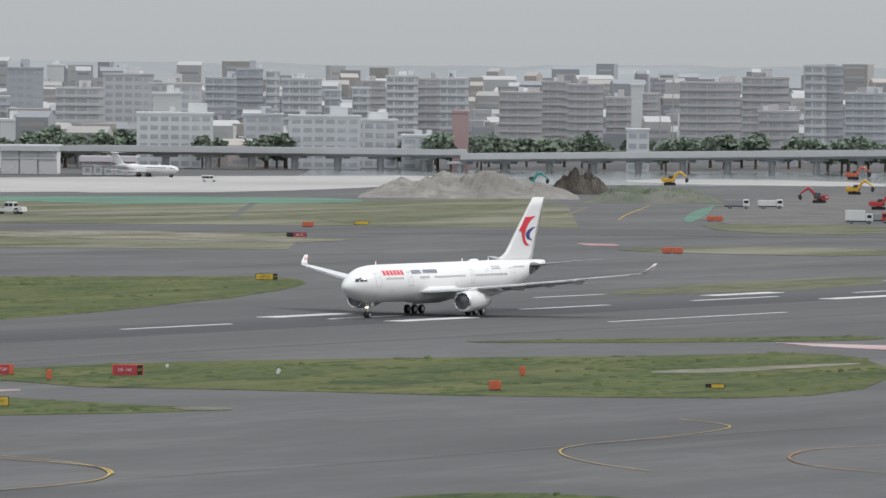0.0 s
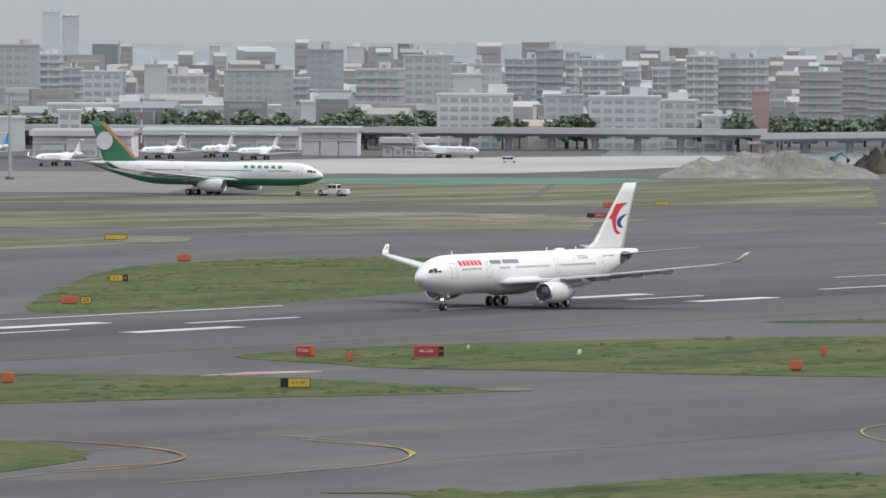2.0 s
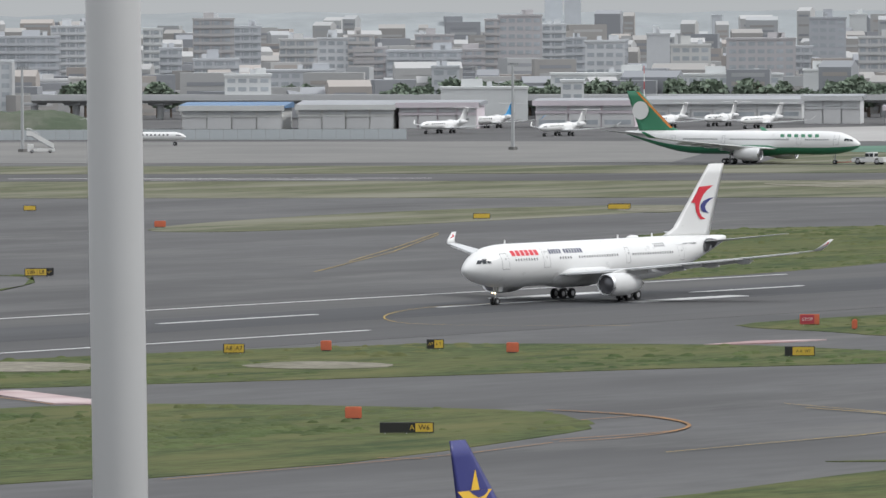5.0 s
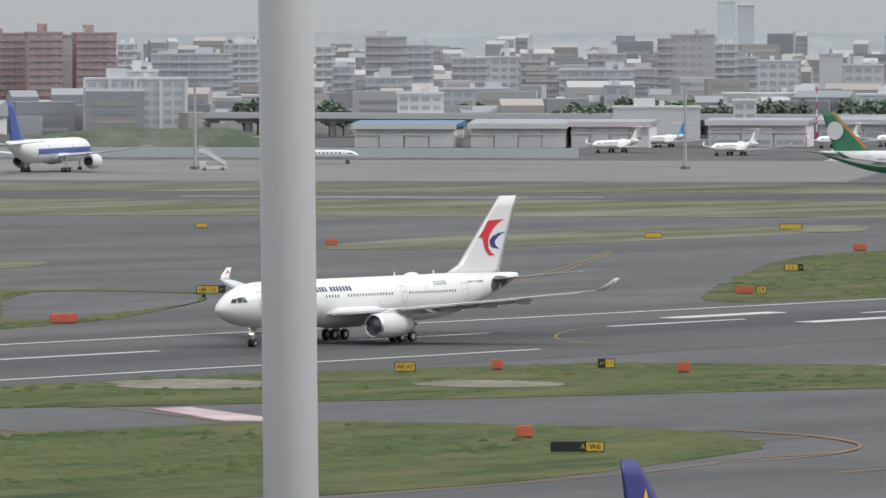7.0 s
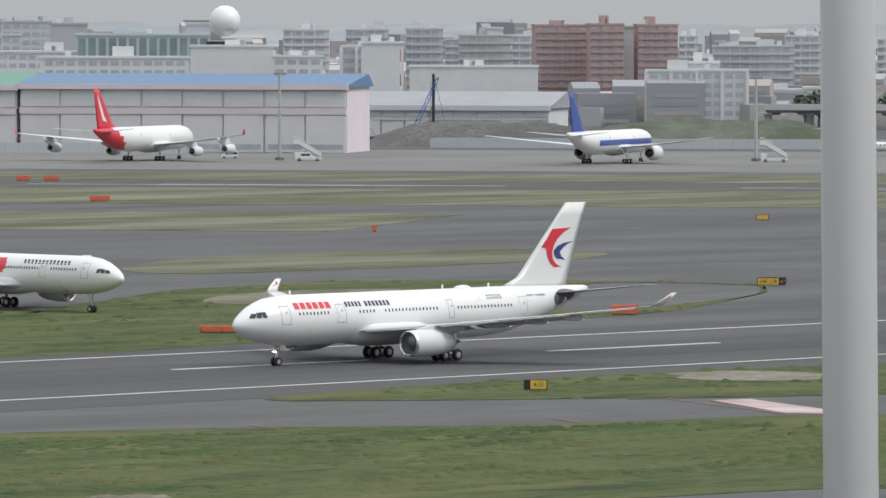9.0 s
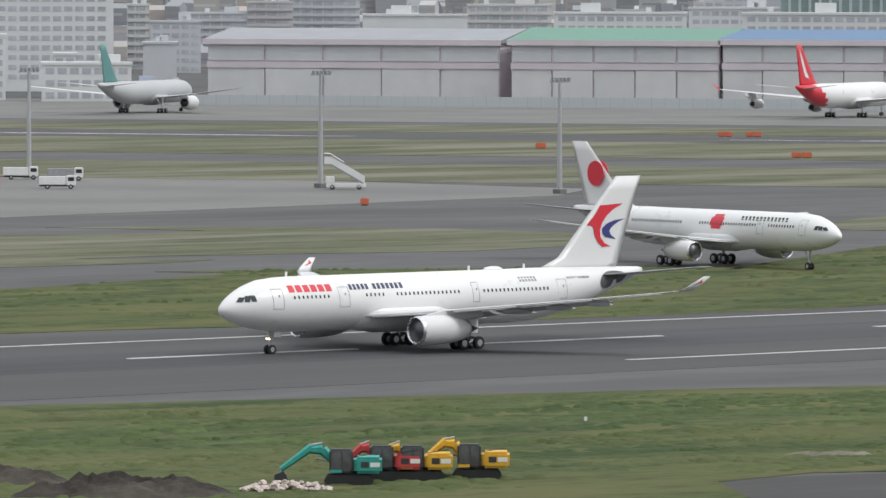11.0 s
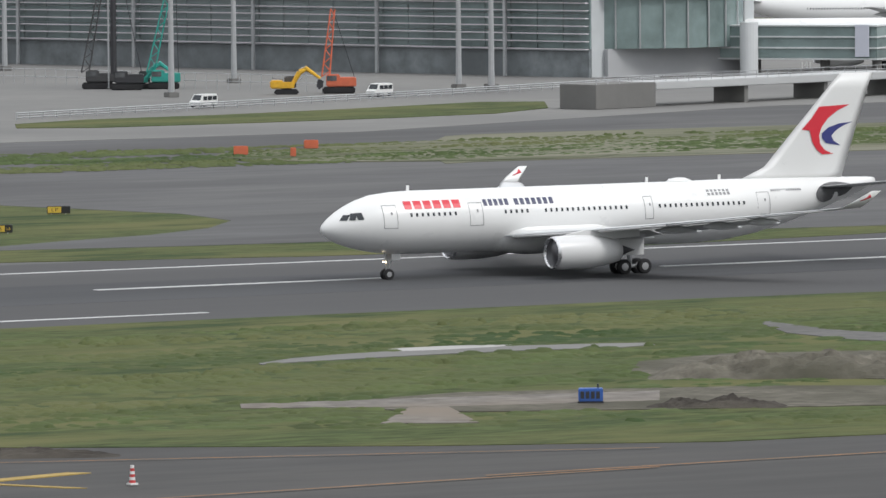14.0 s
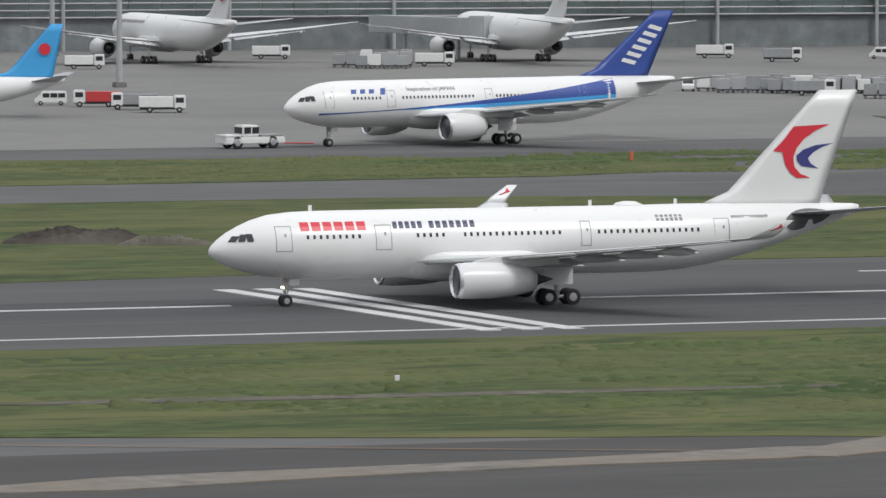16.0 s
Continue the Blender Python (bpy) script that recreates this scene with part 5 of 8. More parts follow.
block(1977, 2052, -43.9, 14.3, 14, 34.0, 11, "plain", (0.2, 0.21, 0.24))
block(1676, 1718, -44.3, 48.9, 14, 23.8, 8, "office", (0.52, 0.53, 0.54))
block(1703, 1691, -45.2, 26.8, 14, 27.5, 9, "plain", (0.52, 0.53, 0.54))
block(1766, 1770, -44.9, 8.1, 14, 34.7, 11, "plain", (0.2, 0.21, 0.24))
block(1704, 1662, -45.7, 16.5, 14, 24.3, 8, "office", (0.52, 0.53, 0.54))
block(1739, 1769, -44.5, 45.2, 20, 30.9, 3, "curtain", (0.2, 0.3, 0.3))
block(2059, 1868, -41.8, 20.3, 16, 33.6, 13, "balcony", (0.33, 0.21, 0.19))
block(2055, 1842, -42.1, 12.7, 16, 34.0, 13, "balcony", (0.36, 0.22, 0.2))
block(2084, 1855, -42.3, 6.0, 12, 33.1, 13, "plain", (0.14, 0.13, 0.13))
block(2068, 1828, -42.5, 14.9, 16, 33.8, 13, "balcony", (0.36, 0.22, 0.2))
block(1411, 1816, -37.9, 77.0, 14, 30.4, 10, "office", (0.52, 0.52, 0.52))
block(1381, 1902, -36.0, 24.4, 14, 24.5, 8, "plain", (0.33, 0.34, 0.36))
block(1394, 1892, -36.4, 7.2, 14, 22.7, 7, "plain", (0.2, 0.21, 0.24))
block(1319, 1698, -37.9, 9.3, 14, 18.6, 6, "office", (0.52, 0.53, 0.54))
block(1329, 1665, -38.6, 26.1, 14, 10.6, 3, "office", (0.52, 0.53, 0.54))
block(1355, 1708, -38.4, 6.7, 14, 12.8, 4, "office", (0.52, 0.53, 0.54))
block(1516, 1861, -39.2, 11.1, 14, 13.8, 4, "plain", (0.33, 0.34, 0.36))
block(1710, 2090, -39.3, 18.7, 14, 18.5, 6, "office", (0.33, 0.34, 0.36))
block(1762, 2176, -39.0, 8.6, 14, 24.1, 8, "balcony", (0.38, 0.36, 0.34))
block(1850, 2234, -39.6, 22.3, 14, 20.3, 7, "balcony", (0.33, 0.34, 0.36))
block(1865, 2221, -40.0, 17.9, 14, 24.7, 8, "balcony", (0.3, 0.26, 0.26))
block(1914, 2244, -40.5, 27.2, 14, 25.6, 8, "balcony", (0.33, 0.34, 0.36))
block(1645, 1882, -41.2, 35.6, 14, 22.4, 7, "plain", (0.52, 0.53, 0.54))
block(1803, 2010, -41.9, 31.2, 14, 24.8, 8, "balcony", (0.38, 0.36, 0.34))
block(1765, 1909, -42.8, 47.0, 14, 22.6, 7, "office", (0.52, 0.53, 0.54))
block(1830, 1916, -43.7, 36.7, 14, 24.2, 8, "office", (0.45, 0.45, 0.45))
block(1165, 1564, -36.7, 13.5, 14, 10.0, 3, "office", (0.33, 0.34, 0.36))
block(1177, 1555, -37.1, 15.0, 14, 7.7, 2, "plain", (0.45, 0.45, 0.45))
block(1348, 1739, -37.8, 6.8, 14, 9.5, 3, "office", (0.52, 0.53, 0.54))
block(1376, 1691, -39.1, 17.1, 14, 3.7, 1, "plain", (0.15, 0.2, 0.3))
block(1182, 1613, -36.2, 18.5, 14, 10.9, 4, "office", (0.38, 0.36, 0.34))
block(1195, 1666, -35.7, 22.1, 14, 11.1, 4, "plain", (0.33, 0.34, 0.36))
block(1203, 1721, -34.9, 29.1, 14, 11.3, 4, "office", (0.38, 0.36, 0.34))

# ---- airport buildings ----
hangar(623, 711, 1990, 28, 17.6, 21.5, ROOF_GREY, "huge white hangar with grey roof and sliding doors", 5)
hangar(557, 618, 1985, 28, 17.8, 22, ROOF_GREEN, "huge white hangar with green roof and sliding doors", 5)
hangar(462, 556, 1985, 28, 18.2, 21.8, ROOF_BLUE, "huge white hangar with blue roof and sliding doors", 8)
hangar(309, 340, 2230, 22, 6.4, 8.2, ROOF_BLUE, "low cream business-jet hangar with blue roof", 4, False, hazed_wall_paint(0.52, 0.5, 0.45))
hangar(274.5, 304, 2230, 22, 6.6, 8.6, ROOF_GREY, "low cream business-jet hangar with grey doors", 4, False, hazed_wall_paint(0.52, 0.5, 0.45))
hangar(249, 273, 2230, 22, 7.2, 8.6, ROOF_GREY, "low pale business-jet hangar", 4, False)
hangar(202.5, 233, 2250, 24, 7.4, 8.8, ROOF_GREY, "low white hangar with window bands", 3, True)
hangar(161, 212, 2400, 20, 5.6, 7.4, ROOF_GREY, "long low pale cargo shed", 7, True, hazed_wall_paint(0.45, 0.44, 0.42))
hangar(136, 153.5, 2300, 20, 8.0, 9.2, ROOF_GREY, "windowless grey storage shed", 3, False, hazed_wall_paint(0.4, 0.39, 0.38))
hangar(110.8, 127.5, 2290, 14, 5.0, 6.0, ROOF_GREY, "small white terminal hut with window band", 5, True)
hangar(458, 527, 2246, 30, 9.0, 14.0, ROOF_GREY, "long low industrial shed with pale roof", 9, False, hazed_wall_paint(0.42, 0.42, 0.42))


def rail_line(name, p, q, hgt, step, label, category, rail_z=(0.5, 1.0), r=0.06, material=None):
    """Posts and rails between two plan points, each post a part."""
    p, q = Vector((*p, 0)), Vector((*q, 0))
    ob = thing(name, Matrix.Translation(p), label, category, "")
    n = max(1, round((q - p).length / step))
    post = solid(rod((0, 0, 0), (0, 0, hgt), r, seg=5), "post", material or STEEL)
    for i in range(n + 1):
        put("post", post, ob, m=Matrix.Translation((q - p) * i / n))
    for z in rail_z:
        part("rail", rod((0, 0, z), (q - p) + Vector((0, 0, z)), r, seg=4), material or STEEL, ob)
    return ob


def sheet_fence(p, q, hgt, label, material):
    p, q = Vector((*p, 0)), Vector((*q, 0))
    ob = thing("fence", Matrix.Translation(p), label, "fence", "")
    n = max(1, round((q - p).length / 4))
    ang = math.degrees(math.atan2(q.y - p.y, q.x - p.x))
    L = (q - p).length / n
    panel = solid(box(0.05, L - 0.05, -0.04, 0.04, 0.1, hgt), "panel", material)
    for i in range(n):
        put("panel", panel, ob, m=pose((q.x - p.x) * i / n, (q.y - p.y) * i / n, 0, 0, 0, ang))
        part("post", rod(((q.x - p.x) * i / n, (q.y - p.y) * i / n, 0), ((q.x - p.x) * i / n, (q.y - p.y) * i / n, hgt + 0.2), 0.08, seg=5), STEEL, ob)
    return ob


# viaduct and river bridge
def viaduct(v0, v1, u0, z0, z1, label):
    n = int((v0 - v1) // 14)
    ob = thing("viaduct", pose(0, 0, 0), label, "bridge", "")
    for i in range(n):
        a, b = v0 + (v1 - v0) * i / n, v0 + (v1 - v0) * (i + 1) / n
        za, zb = z0 + (z1 - z0) * i / n, z0 + (z1 - z0) * (i + 1) / n
        ring = lambda vv, z: [(*uv(u0 + du, vv), z + dz) for du, dz in ((0, 0), (0, 1.9), (0.4, 1.9), (0.4, 1.0), (13.6, 1.0), (13.6, 1.9), (14, 1.9), (14, 0), (11, -0.9), (3, -0.9))]
        vv, ff = loft([ring(a, za - 1.2), ring(b, zb - 1.2)])
        put("deck_span", mesh("deck_span", vv, ff, hazed_wall_paint(0.34, 0.33, 0.32)), ob)
        pr = part("pier", rod((*uv(u0 + 7, a), 0), (*uv(u0 + 7, a), za - 2.1), 1.1, 1.3, 8), hazed_wall_paint(0.3, 0.3, 0.3), ob)
        x, y = uv(u0 + 7, a)
        part("pier_cap", box(x - 2.5, x + 2.5, y - 3.5, y + 3.5, za - 2.9, za - 2.0, 0.2), hazed_wall_paint(0.3, 0.3, 0.3), pr)


viaduct(420, 8, 2420, 7.6, 6.6, "long grey elevated road on concrete piers")
viaduct(10, -180, 2405, 5.4, 8.6, "grey river bridge on concrete piers")
slab("river", [uv(2180, 60), uv(2230, -250), uv(2460, -250), uv(2440, 60)], 0.02, WATER, "grey river water beyond the airfield", "water")



# international terminal: a long louvred glass front in two stretches
def terminal_front(p, q, hgt, under, label):
    p, q = Vector((*p, 0)), Vector((*q, 0))
    L = (q - p).length
    ang = math.degrees(math.atan2(q.y - p.y, q.x - p.x))
    ob = thing("terminal", pose(p.x, p.y, 0, 0, 0, ang), label, "airport terminal", "")
    part("hall", box(0, L, 1.2, 40, 0, hgt), hazed_wall_paint(0.3, 0.32, 0.32), ob)
    n = round(L / 6)
    for i in range(n):
        for j in range(3):
            z0 = under + (hgt - under) * j / 3
            part("glass_panel", box(i * L / n + 0.08, (i + 1) * L / n - 0.08, 0.9, 1.15, z0 + 0.06, z0 + (hgt - under) / 3 - 0.06), TERM_GLASS, ob)
        if i % 5 == 0:
            part("column", rod((i * L / n, -0.6, 0), (i * L / n, -0.6, hgt), 0.35, seg=8), STEEL, ob)
    k = int((hgt - under) / 1.25)
    for j in range(k + 1):
        part("louvre", box(0, L, -0.3, 0.5, under + j * 1.25 - 0.07, under + j * 1.25 + 0.07), hazed_wall_paint(0.6, 0.61, 0.61), ob)
    part("undercroft", box(0, L, 0.6, 1.1, 0, under - 0.3), UNDERCROFT, ob)
    part("roof_edge", box(-0.5, L + 0.5, -1.4, 40, hgt, hgt + 0.9, 0.2), hazed_wall_paint(0.6, 0.6, 0.6), ob)
    return ob


terminal_front((150, 1262), (548, 1216), 20, 6.0, "long dark green-glass airport terminal front with louvres")
terminal_front((550, 1214), (603, 1024), 13.2, 4.6, "green-glass airport terminal wing with white louvres")
tend = thing("terminal_end", pose(604, 1022, 0), "rounded green-glass end hall of the terminal", "airport terminal")
rings = [[(16 + 17 * math.cos(a), 12 + 14 * math.sin(a), z) for a in [radians(-180 + 15 * i) for i in range(24)]] for z in (4.6, 13.2)]
v, f = loft(rings)
put("glass_drum", mesh("glass_drum", v, f, TERM_GLASS), tend)
rings = [[(16 + 18 * math.cos(a) * g, 12 + 15 * math.sin(a) * g, z) for a in [radians(-180 + 15 * i) for i in range(24)]] for z, g in ((13.2, 1), (13.7, 1.02), (14.4, 0.8), (14.8, 0.3))]
v, f = loft(rings)
put("curved_roof", mesh("curved_roof", v, f, hazed_wall_paint(0.5, 0.52, 0.52), True), tend)
part("base_wall", box(3, 30, 2, 24, 0, 4.6), hazed_wall_paint(0.16, 0.16, 0.17), tend)
for i in range(12):
    a = radians(-175 + 14 * i)
    part("mullion", rod((16 + 17.2 * math.cos(a), 12 + 14.2 * math.sin(a), 4.6), (16 + 17.2 * math.cos(a), 12 + 14.2 * math.sin(a), 13.2), 0.15, seg=5), STEEL, tend)
pier = thing("pier_corridor", pose(623, 1036, 0, 0, 0, -53), "raised glazed pier corridor with boarding bridge", "airport pier")
part("corridor", box(0, 40, -3, 3, 2.6, 8.0, 0.2), TERM_GLASS, pier)
for z in (2.6, 4.4, 6.2, 8.0):
    part("sill", box(-0.2, 40.2, -3.3, 3.3, z - 0.12, z + 0.12), hazed_wall_paint(0.5, 0.51, 0.51), pier)
for x in (6, 18, 30, 39):
    part("support", rod((x, 0, 0), (x, 0, 2.6), 0.8, seg=10), CONCRETE, pier)
part("stair_tower", rod((18.5, -4.6, 0), (18.5, -4.6, 8.6), 1.5, seg=20), hazed_wall_paint(0.5, 0.5, 0.5), pier)
part("poster", box(36.5, 38.9, -3.5, -3.36, 3.0, 8.2), hazed_wall_paint(0.45, 0.62, 0.66), pier, "pale blue advertising board")
lettering("141", 1.4, Matrix.Translation((28, -3.42, 1.6)) @ pose(0, 0, 0, 90, 0, 0), VEH_WHITE, pier)
bridge = thing("boarding_bridge", pose(660, 994, 0, 0, 0, -20), "grey boarding bridge on wheeled legs", "boarding bridge")
part("tunnel", box(0, 16, -1.6, 1.6, 4.2, 7.4, 0.15), STEEL, bridge)
part("cab", box(15.5, 19.5, -2.2, 2.2, 3.9, 7.7, 0.2), STEEL, bridge)
for x, y in ((12, -1.5), (12, 1.5)):
    part("leg", rod((x, y, 0), (x, y, 4.3), 0.25), STEEL, bridge)
part("bogie", box(11, 13, -2, 2, 0.0, 0.9, 0.1), DARKM, bridge)
part("stairs", box(14, 15, -5.5, -1.6, 0, 4.0, 0.05), STEEL, bridge)

bridge = thing("boarding_bridge", pose(360, 1196, 0, 0, 0, -110), "grey boarding bridge at the terminal gate", "boarding bridge")
part("tunnel", box(0, 28, -1.6, 1.6, 4.2, 7.2, 0.15), STEEL, bridge)
part("cab", box(27, 31, -2.2, 2.2, 3.9, 7.6, 0.2), STEEL, bridge)
for x in (8, 22):
    part("leg", rod((x, 0, 0), (x, 0, 4.3), 0.4), STEEL, bridge)
bridge = thing("boarding_bridge", pose(430, 1190, 0, 0, 0, -70), "grey boarding bridge at the terminal gate", "boarding bridge")
part("tunnel", box(0, 28, -1.6, 1.6, 4.2, 7.2, 0.15), STEEL, bridge)
part("cab", box(27, 31, -2.2, 2.2, 3.9, 7.6, 0.2), STEEL, bridge)
for x in (8, 22):
    part("leg", rod((x, 0, 0), (x, 0, 4.3), 0.4), STEEL, bridge)

# ---- aircraft at the stands and on the taxiways ----

def heading(x, y, yaw):
    """Pose of an aircraft with its nose wheel at x, y, nose towards compass yaw (from +y to +x)."""
    return pose(x, y, 0, 0, 0, math.degrees(math.atan2(-math.cos(radians(yaw)), -math.sin(radians(yaw)))))


A333 = Frame(length=63.0, gear=25.4, wing_x=14.2, eng_x=15.0, fin_x=43.0)
B763 = Frame(length=54.2, dia=5.03, span=47.6, overhang=6.1, zc=4.9, gear=22.8, track=4.65, wing_x=12.0, sweep=15.2, root=9.2, tip=2.2, wing_z=3.3, eng_x=13.6, eng_y=7.9, eng_r=1.38, eng_len=5.6, eng_z=2.2, fin_h=8.6, fin_root=9.2, fin_tip=3.2, fin_x=36.6, fin_sweep=9.0, stab=9.3, winglet=0)
B788 = Frame(length=56.7, dia=5.85, overhang=6.2, zc=5.2, gear=22.8, track=4.9, wing_x=11.0, eng_x=11.0, eng_y=9.7, eng_r=1.75, eng_len=5.6, eng_z=2.5, fin_h=8.3, fin_root=9.2, fin_tip=2.9, fin_x=37.4, fin_sweep=10.2, winglet=0, tip=1.2, dihedral=3.6)
B777 = Frame(length=68.0, dia=6.2, span=62.0, overhang=6.2, zc=5.6, gear=29.0, track=5.5, wing_x=17.0, eng_x=16.5, eng_y=9.6, eng_r=1.95, eng_len=6.8, eng_z=2.75, wing_z=4.1, fin_h=10.2, fin_root=10.5, fin_x=47.6, stab=10.7, winglet=0)
B747 = Frame(length=68.5, dia=6.5, span=64.0, overhang=7.9, zc=5.9, gear=25.6, track=4.5, wing_x=13.0, sweep=22.0, root=13.5, wing_z=4.2, eng_x=15.5, eng_y=11.7, eng_r=1.3, eng_len=5.6, eng_z=2.5, engines=4, fin_h=10.4, fin_root=12, fin_x=46.5, fin_sweep=11, stab=11)
B738 = Frame(length=38.0, dia=3.9, span=34.3, overhang=4.0, zc=3.6, gear=15.6, track=2.9, wing_x=8.2, sweep=10.0, root=7.2, tip=1.4, wing_z=2.4, dihedral=2.0, eng_x=8.6, eng_y=4.9, eng_r=0.95, eng_len=4.2, eng_z=1.5, fin_h=7.3, fin_root=6.8, fin_tip=1.7, fin_x=25.6, fin_sweep=6.5, stab=7.0, winglet=2.4, wheels=2)
JET = Frame(length=28.0, dia=2.4, span=27.5, overhang=3.2, zc=2.55, gear=11.8, track=2.2, wing_x=9.0, sweep=7.5, root=5.5, tip=1.2, wing_z=1.6, dihedral=1.2, engines=0, fin_h=3.9, fin_root=4.6, fin_tip=2.6, fin_x=19.6, fin_sweep=3.6, stab=0.5, winglet=1.3, wheels=2)

green_fuselage = [AC_WHITE, GREEN]
eva = airliner("airliner", A333, heading(1440, 990, 172), "white airliner with green belly and green tail under tow", paint=lambda s, h2: 1 if h2 < -0.4 else 0, body_mats=green_fuselage, fin_paint=GREEN, detail=1)
cabin(eva, A333, ((0.5, 7), (11, 27), (30, 40)), ((-2.1, 1.3), (7.6, 1.3), (28, 1.0), (41.5, 1.3)), 1, 5.85)
decal(A333, "green_titles", glyphs(3.0, 14.0, 6.2, 7.3, 6, 0.3), 1, GREEN, eva, "green bars where the title stands")
bm = bmesh.new()
for s in (-1, 1):
    bmesh.ops.create_cone(bm, cap_ends=True, segments=20, radius1=2.2, radius2=2.2, depth=0.1, matrix=Matrix.Translation((52.0, s * 0.42, 12.6)) @ pose(0, 0, 0, 90, 0, 0))
part("tail_disc", bm, AC_WHITE, eva)
fin_mark(eva, A333, [(43.4, 8.4), (52.6, 17.0), (53.3, 17.0), (44.2, 8.4)], ORANGE, "orange_edge")
eva_tug = tug(heading(1441.3, 981, 172), "white aircraft tug towing the green-tailed airliner")

jal = airliner("airliner", B763, heading(667.3, 688, 183), "white twin-engine airliner with red tail disc taxiing", detail=1)
for sd in (-1, 1):
    cabin(jal, B763, ((0.5, 6), (8, 20), (23, 34)), ((-1.6, 1.2), (6.5, 1.2), (35, 1.2)), sd, 5.7)
    decal(B763, "black_titles", glyphs(2.0, 11.5, 6.1, 6.9, 13, 0.25), sd, BLACK, jal, "black bars where the title stands")
    decal(B763, "red_spot", [(15.0, 16.9, 5.0, 6.9), (14.7, 17.2, 5.4, 6.5)], sd, RED, jal)


def red_disc(ac, x, z, r, y=0.45, paint=None):
    bm = bmesh.new()
    for s in (-1, 1):
        bmesh.ops.create_cone(bm, cap_ends=True, segments=20, radius1=r, radius2=r, depth=0.08, matrix=Matrix.Translation((x, s * y, z)) @ pose(0, 0, 0, 90, 0, 0))
    part("red_disc", bm, paint or RED, ac)


red_disc(jal, 43.3, 11.6, 1.7, 0.42)
ana = airliner("airliner", B788, heading(303.1, 856, -100), "white airliner with blue side stripe and dark blue tail under tow", fin_paint=BLUE2, detail=2)
def side_stripe(ac, fr, side):
    """A blue band that climbs and widens towards the tail, with light blue under it."""
    w = lambda x: max(0.0, (x + 2.5) / 45)
    low = lambda x: max(fr.zc - 1.25 + 2.0 * w(x), fr.at(x)[0] - fr.at(x)[1] * 0.9)
    high = lambda x: min(fr.zc - 1.0 + 0.35 * w(x) + 3.6 * w(x) ** 1.8, fr.at(x)[0] + fr.at(x)[1] * 0.97)
    sweep_decal(fr, "blue_band", -2.5, 40.5, low, high, side, BLUE2, ac, 40)
    sweep_decal(fr, "light_blue_band", 9.0, 40.5, lambda x: max(low(x) - 0.45 * min(1, (x - 9) / 10), fr.at(x)[0] - fr.at(x)[1] * 0.95), low, side, CYAN, ac, 30)


for sd in (-1, 1):
    side_stripe(ana, B788, sd)
cabin(ana, B788, ((2, 6.5), (9, 20), (22.5, 34)), ((-1.8, 1.2), (6.8, 1.2), (21, 1.1), (34.8, 1.2)), -1, 6.0)
decal(B788, "blue_titles", glyphs(1.8, 5.6, 6.4, 7.2, 3, 0.2) + [(5.9, 6.6, 6.4, 7.2, 0.3)], -1, BLUE2, ana, "blue bars where the title stands")
sx, sy, sz = B788.skin(13.3, 7.0, -1, 0.05)
lettering("Inspiration of JAPAN", 0.82, Matrix.Translation((sx, sy, sz)) @ pose(0, 0, 0, 52, 0, 0), LINE_GREY, ana)
for i in range(6):
    fin_mark(ana, B788, [(42.5 + 0.8 * i, 9.9 + 0.84 * i), (44.5 + 0.78 * i, 9.4 + 0.84 * i), (44.9 + 0.78 * i, 9.85 + 0.84 * i), (42.9 + 0.8 * i, 10.35 + 0.84 * i)], AC_WHITE, "white_tail_bar")
ana_tug = tug(heading(292.4, 854.4, -100), "white aircraft tug with red tow bar before the blue-striped airliner")

asiana = airliner("airliner", A332, heading(784.9, 1040.3, 165), "white airliner with purple red and yellow striped tail", paint=lambda s, h2: 1 if s > 0.86 - 0.05 * h2 else 0, body_mats=[AC_WHITE, RED], fin_mats=[PURPLE, RED, YELLOW], detail=1)
cabin(asiana, A332, ((0.5, 5.5), (10, 23), (26, 35)), ((-2.1, 1.3), (6.5, 1.3)), 1, 5.85)
decal(A332, "grey_titles", glyphs(2.0, 9.0, 5.9, 6.6, 15), 1, LINE_GREY, asiana)
ana_b = airliner("airliner", B788, heading(789, 1108, 92), "parked white airliner with blue stripe and blue tail", fin_paint=BLUE2, detail=1)
for i in range(6):
    fin_mark(ana_b, B788, [(42.5 + 0.8 * i, 9.9 + 0.84 * i), (44.5 + 0.78 * i, 9.4 + 0.84 * i), (44.9 + 0.78 * i, 9.85 + 0.84 * i), (42.9 + 0.8 * i, 10.35 + 0.84 * i)], AC_WHITE, "white_tail_bar")
for sd in (-1, 1):
    side_stripe(ana_b, B788, sd)
ba = airliner("airliner", B777, heading(636, 1037, -62), "parked white airliner with dark blue belly and striped tail", paint=lambda s, h2: 1 if h2 < -0.55 else 0, body_mats=[AC_WHITE, BLUE], fin_mats=[BLUE, AC_WHITE, RED, AC_WHITE, RED], detail=1)
cabin(ba, B777, ((2, 9), (12, 28), (31, 46)), ((-1.5, 1.2), (29, 1.2)), -1, 6.4)
jal_b = airliner("airliner", B777, heading(778, 1150, 118), "parked white airliner with red disc on its tail", detail=1)
red_disc(jal_b, 55.2, 13.0, 1.9, 0.5)
decal(B777, "black_titles", glyphs(3.0, 16.0, 6.9, 7.8, 13, 0.25), 1, BLACK, jal_b)
cabin(jal_b, B777, ((2, 9), (12, 28), (31, 46)), (), 1, 6.3)
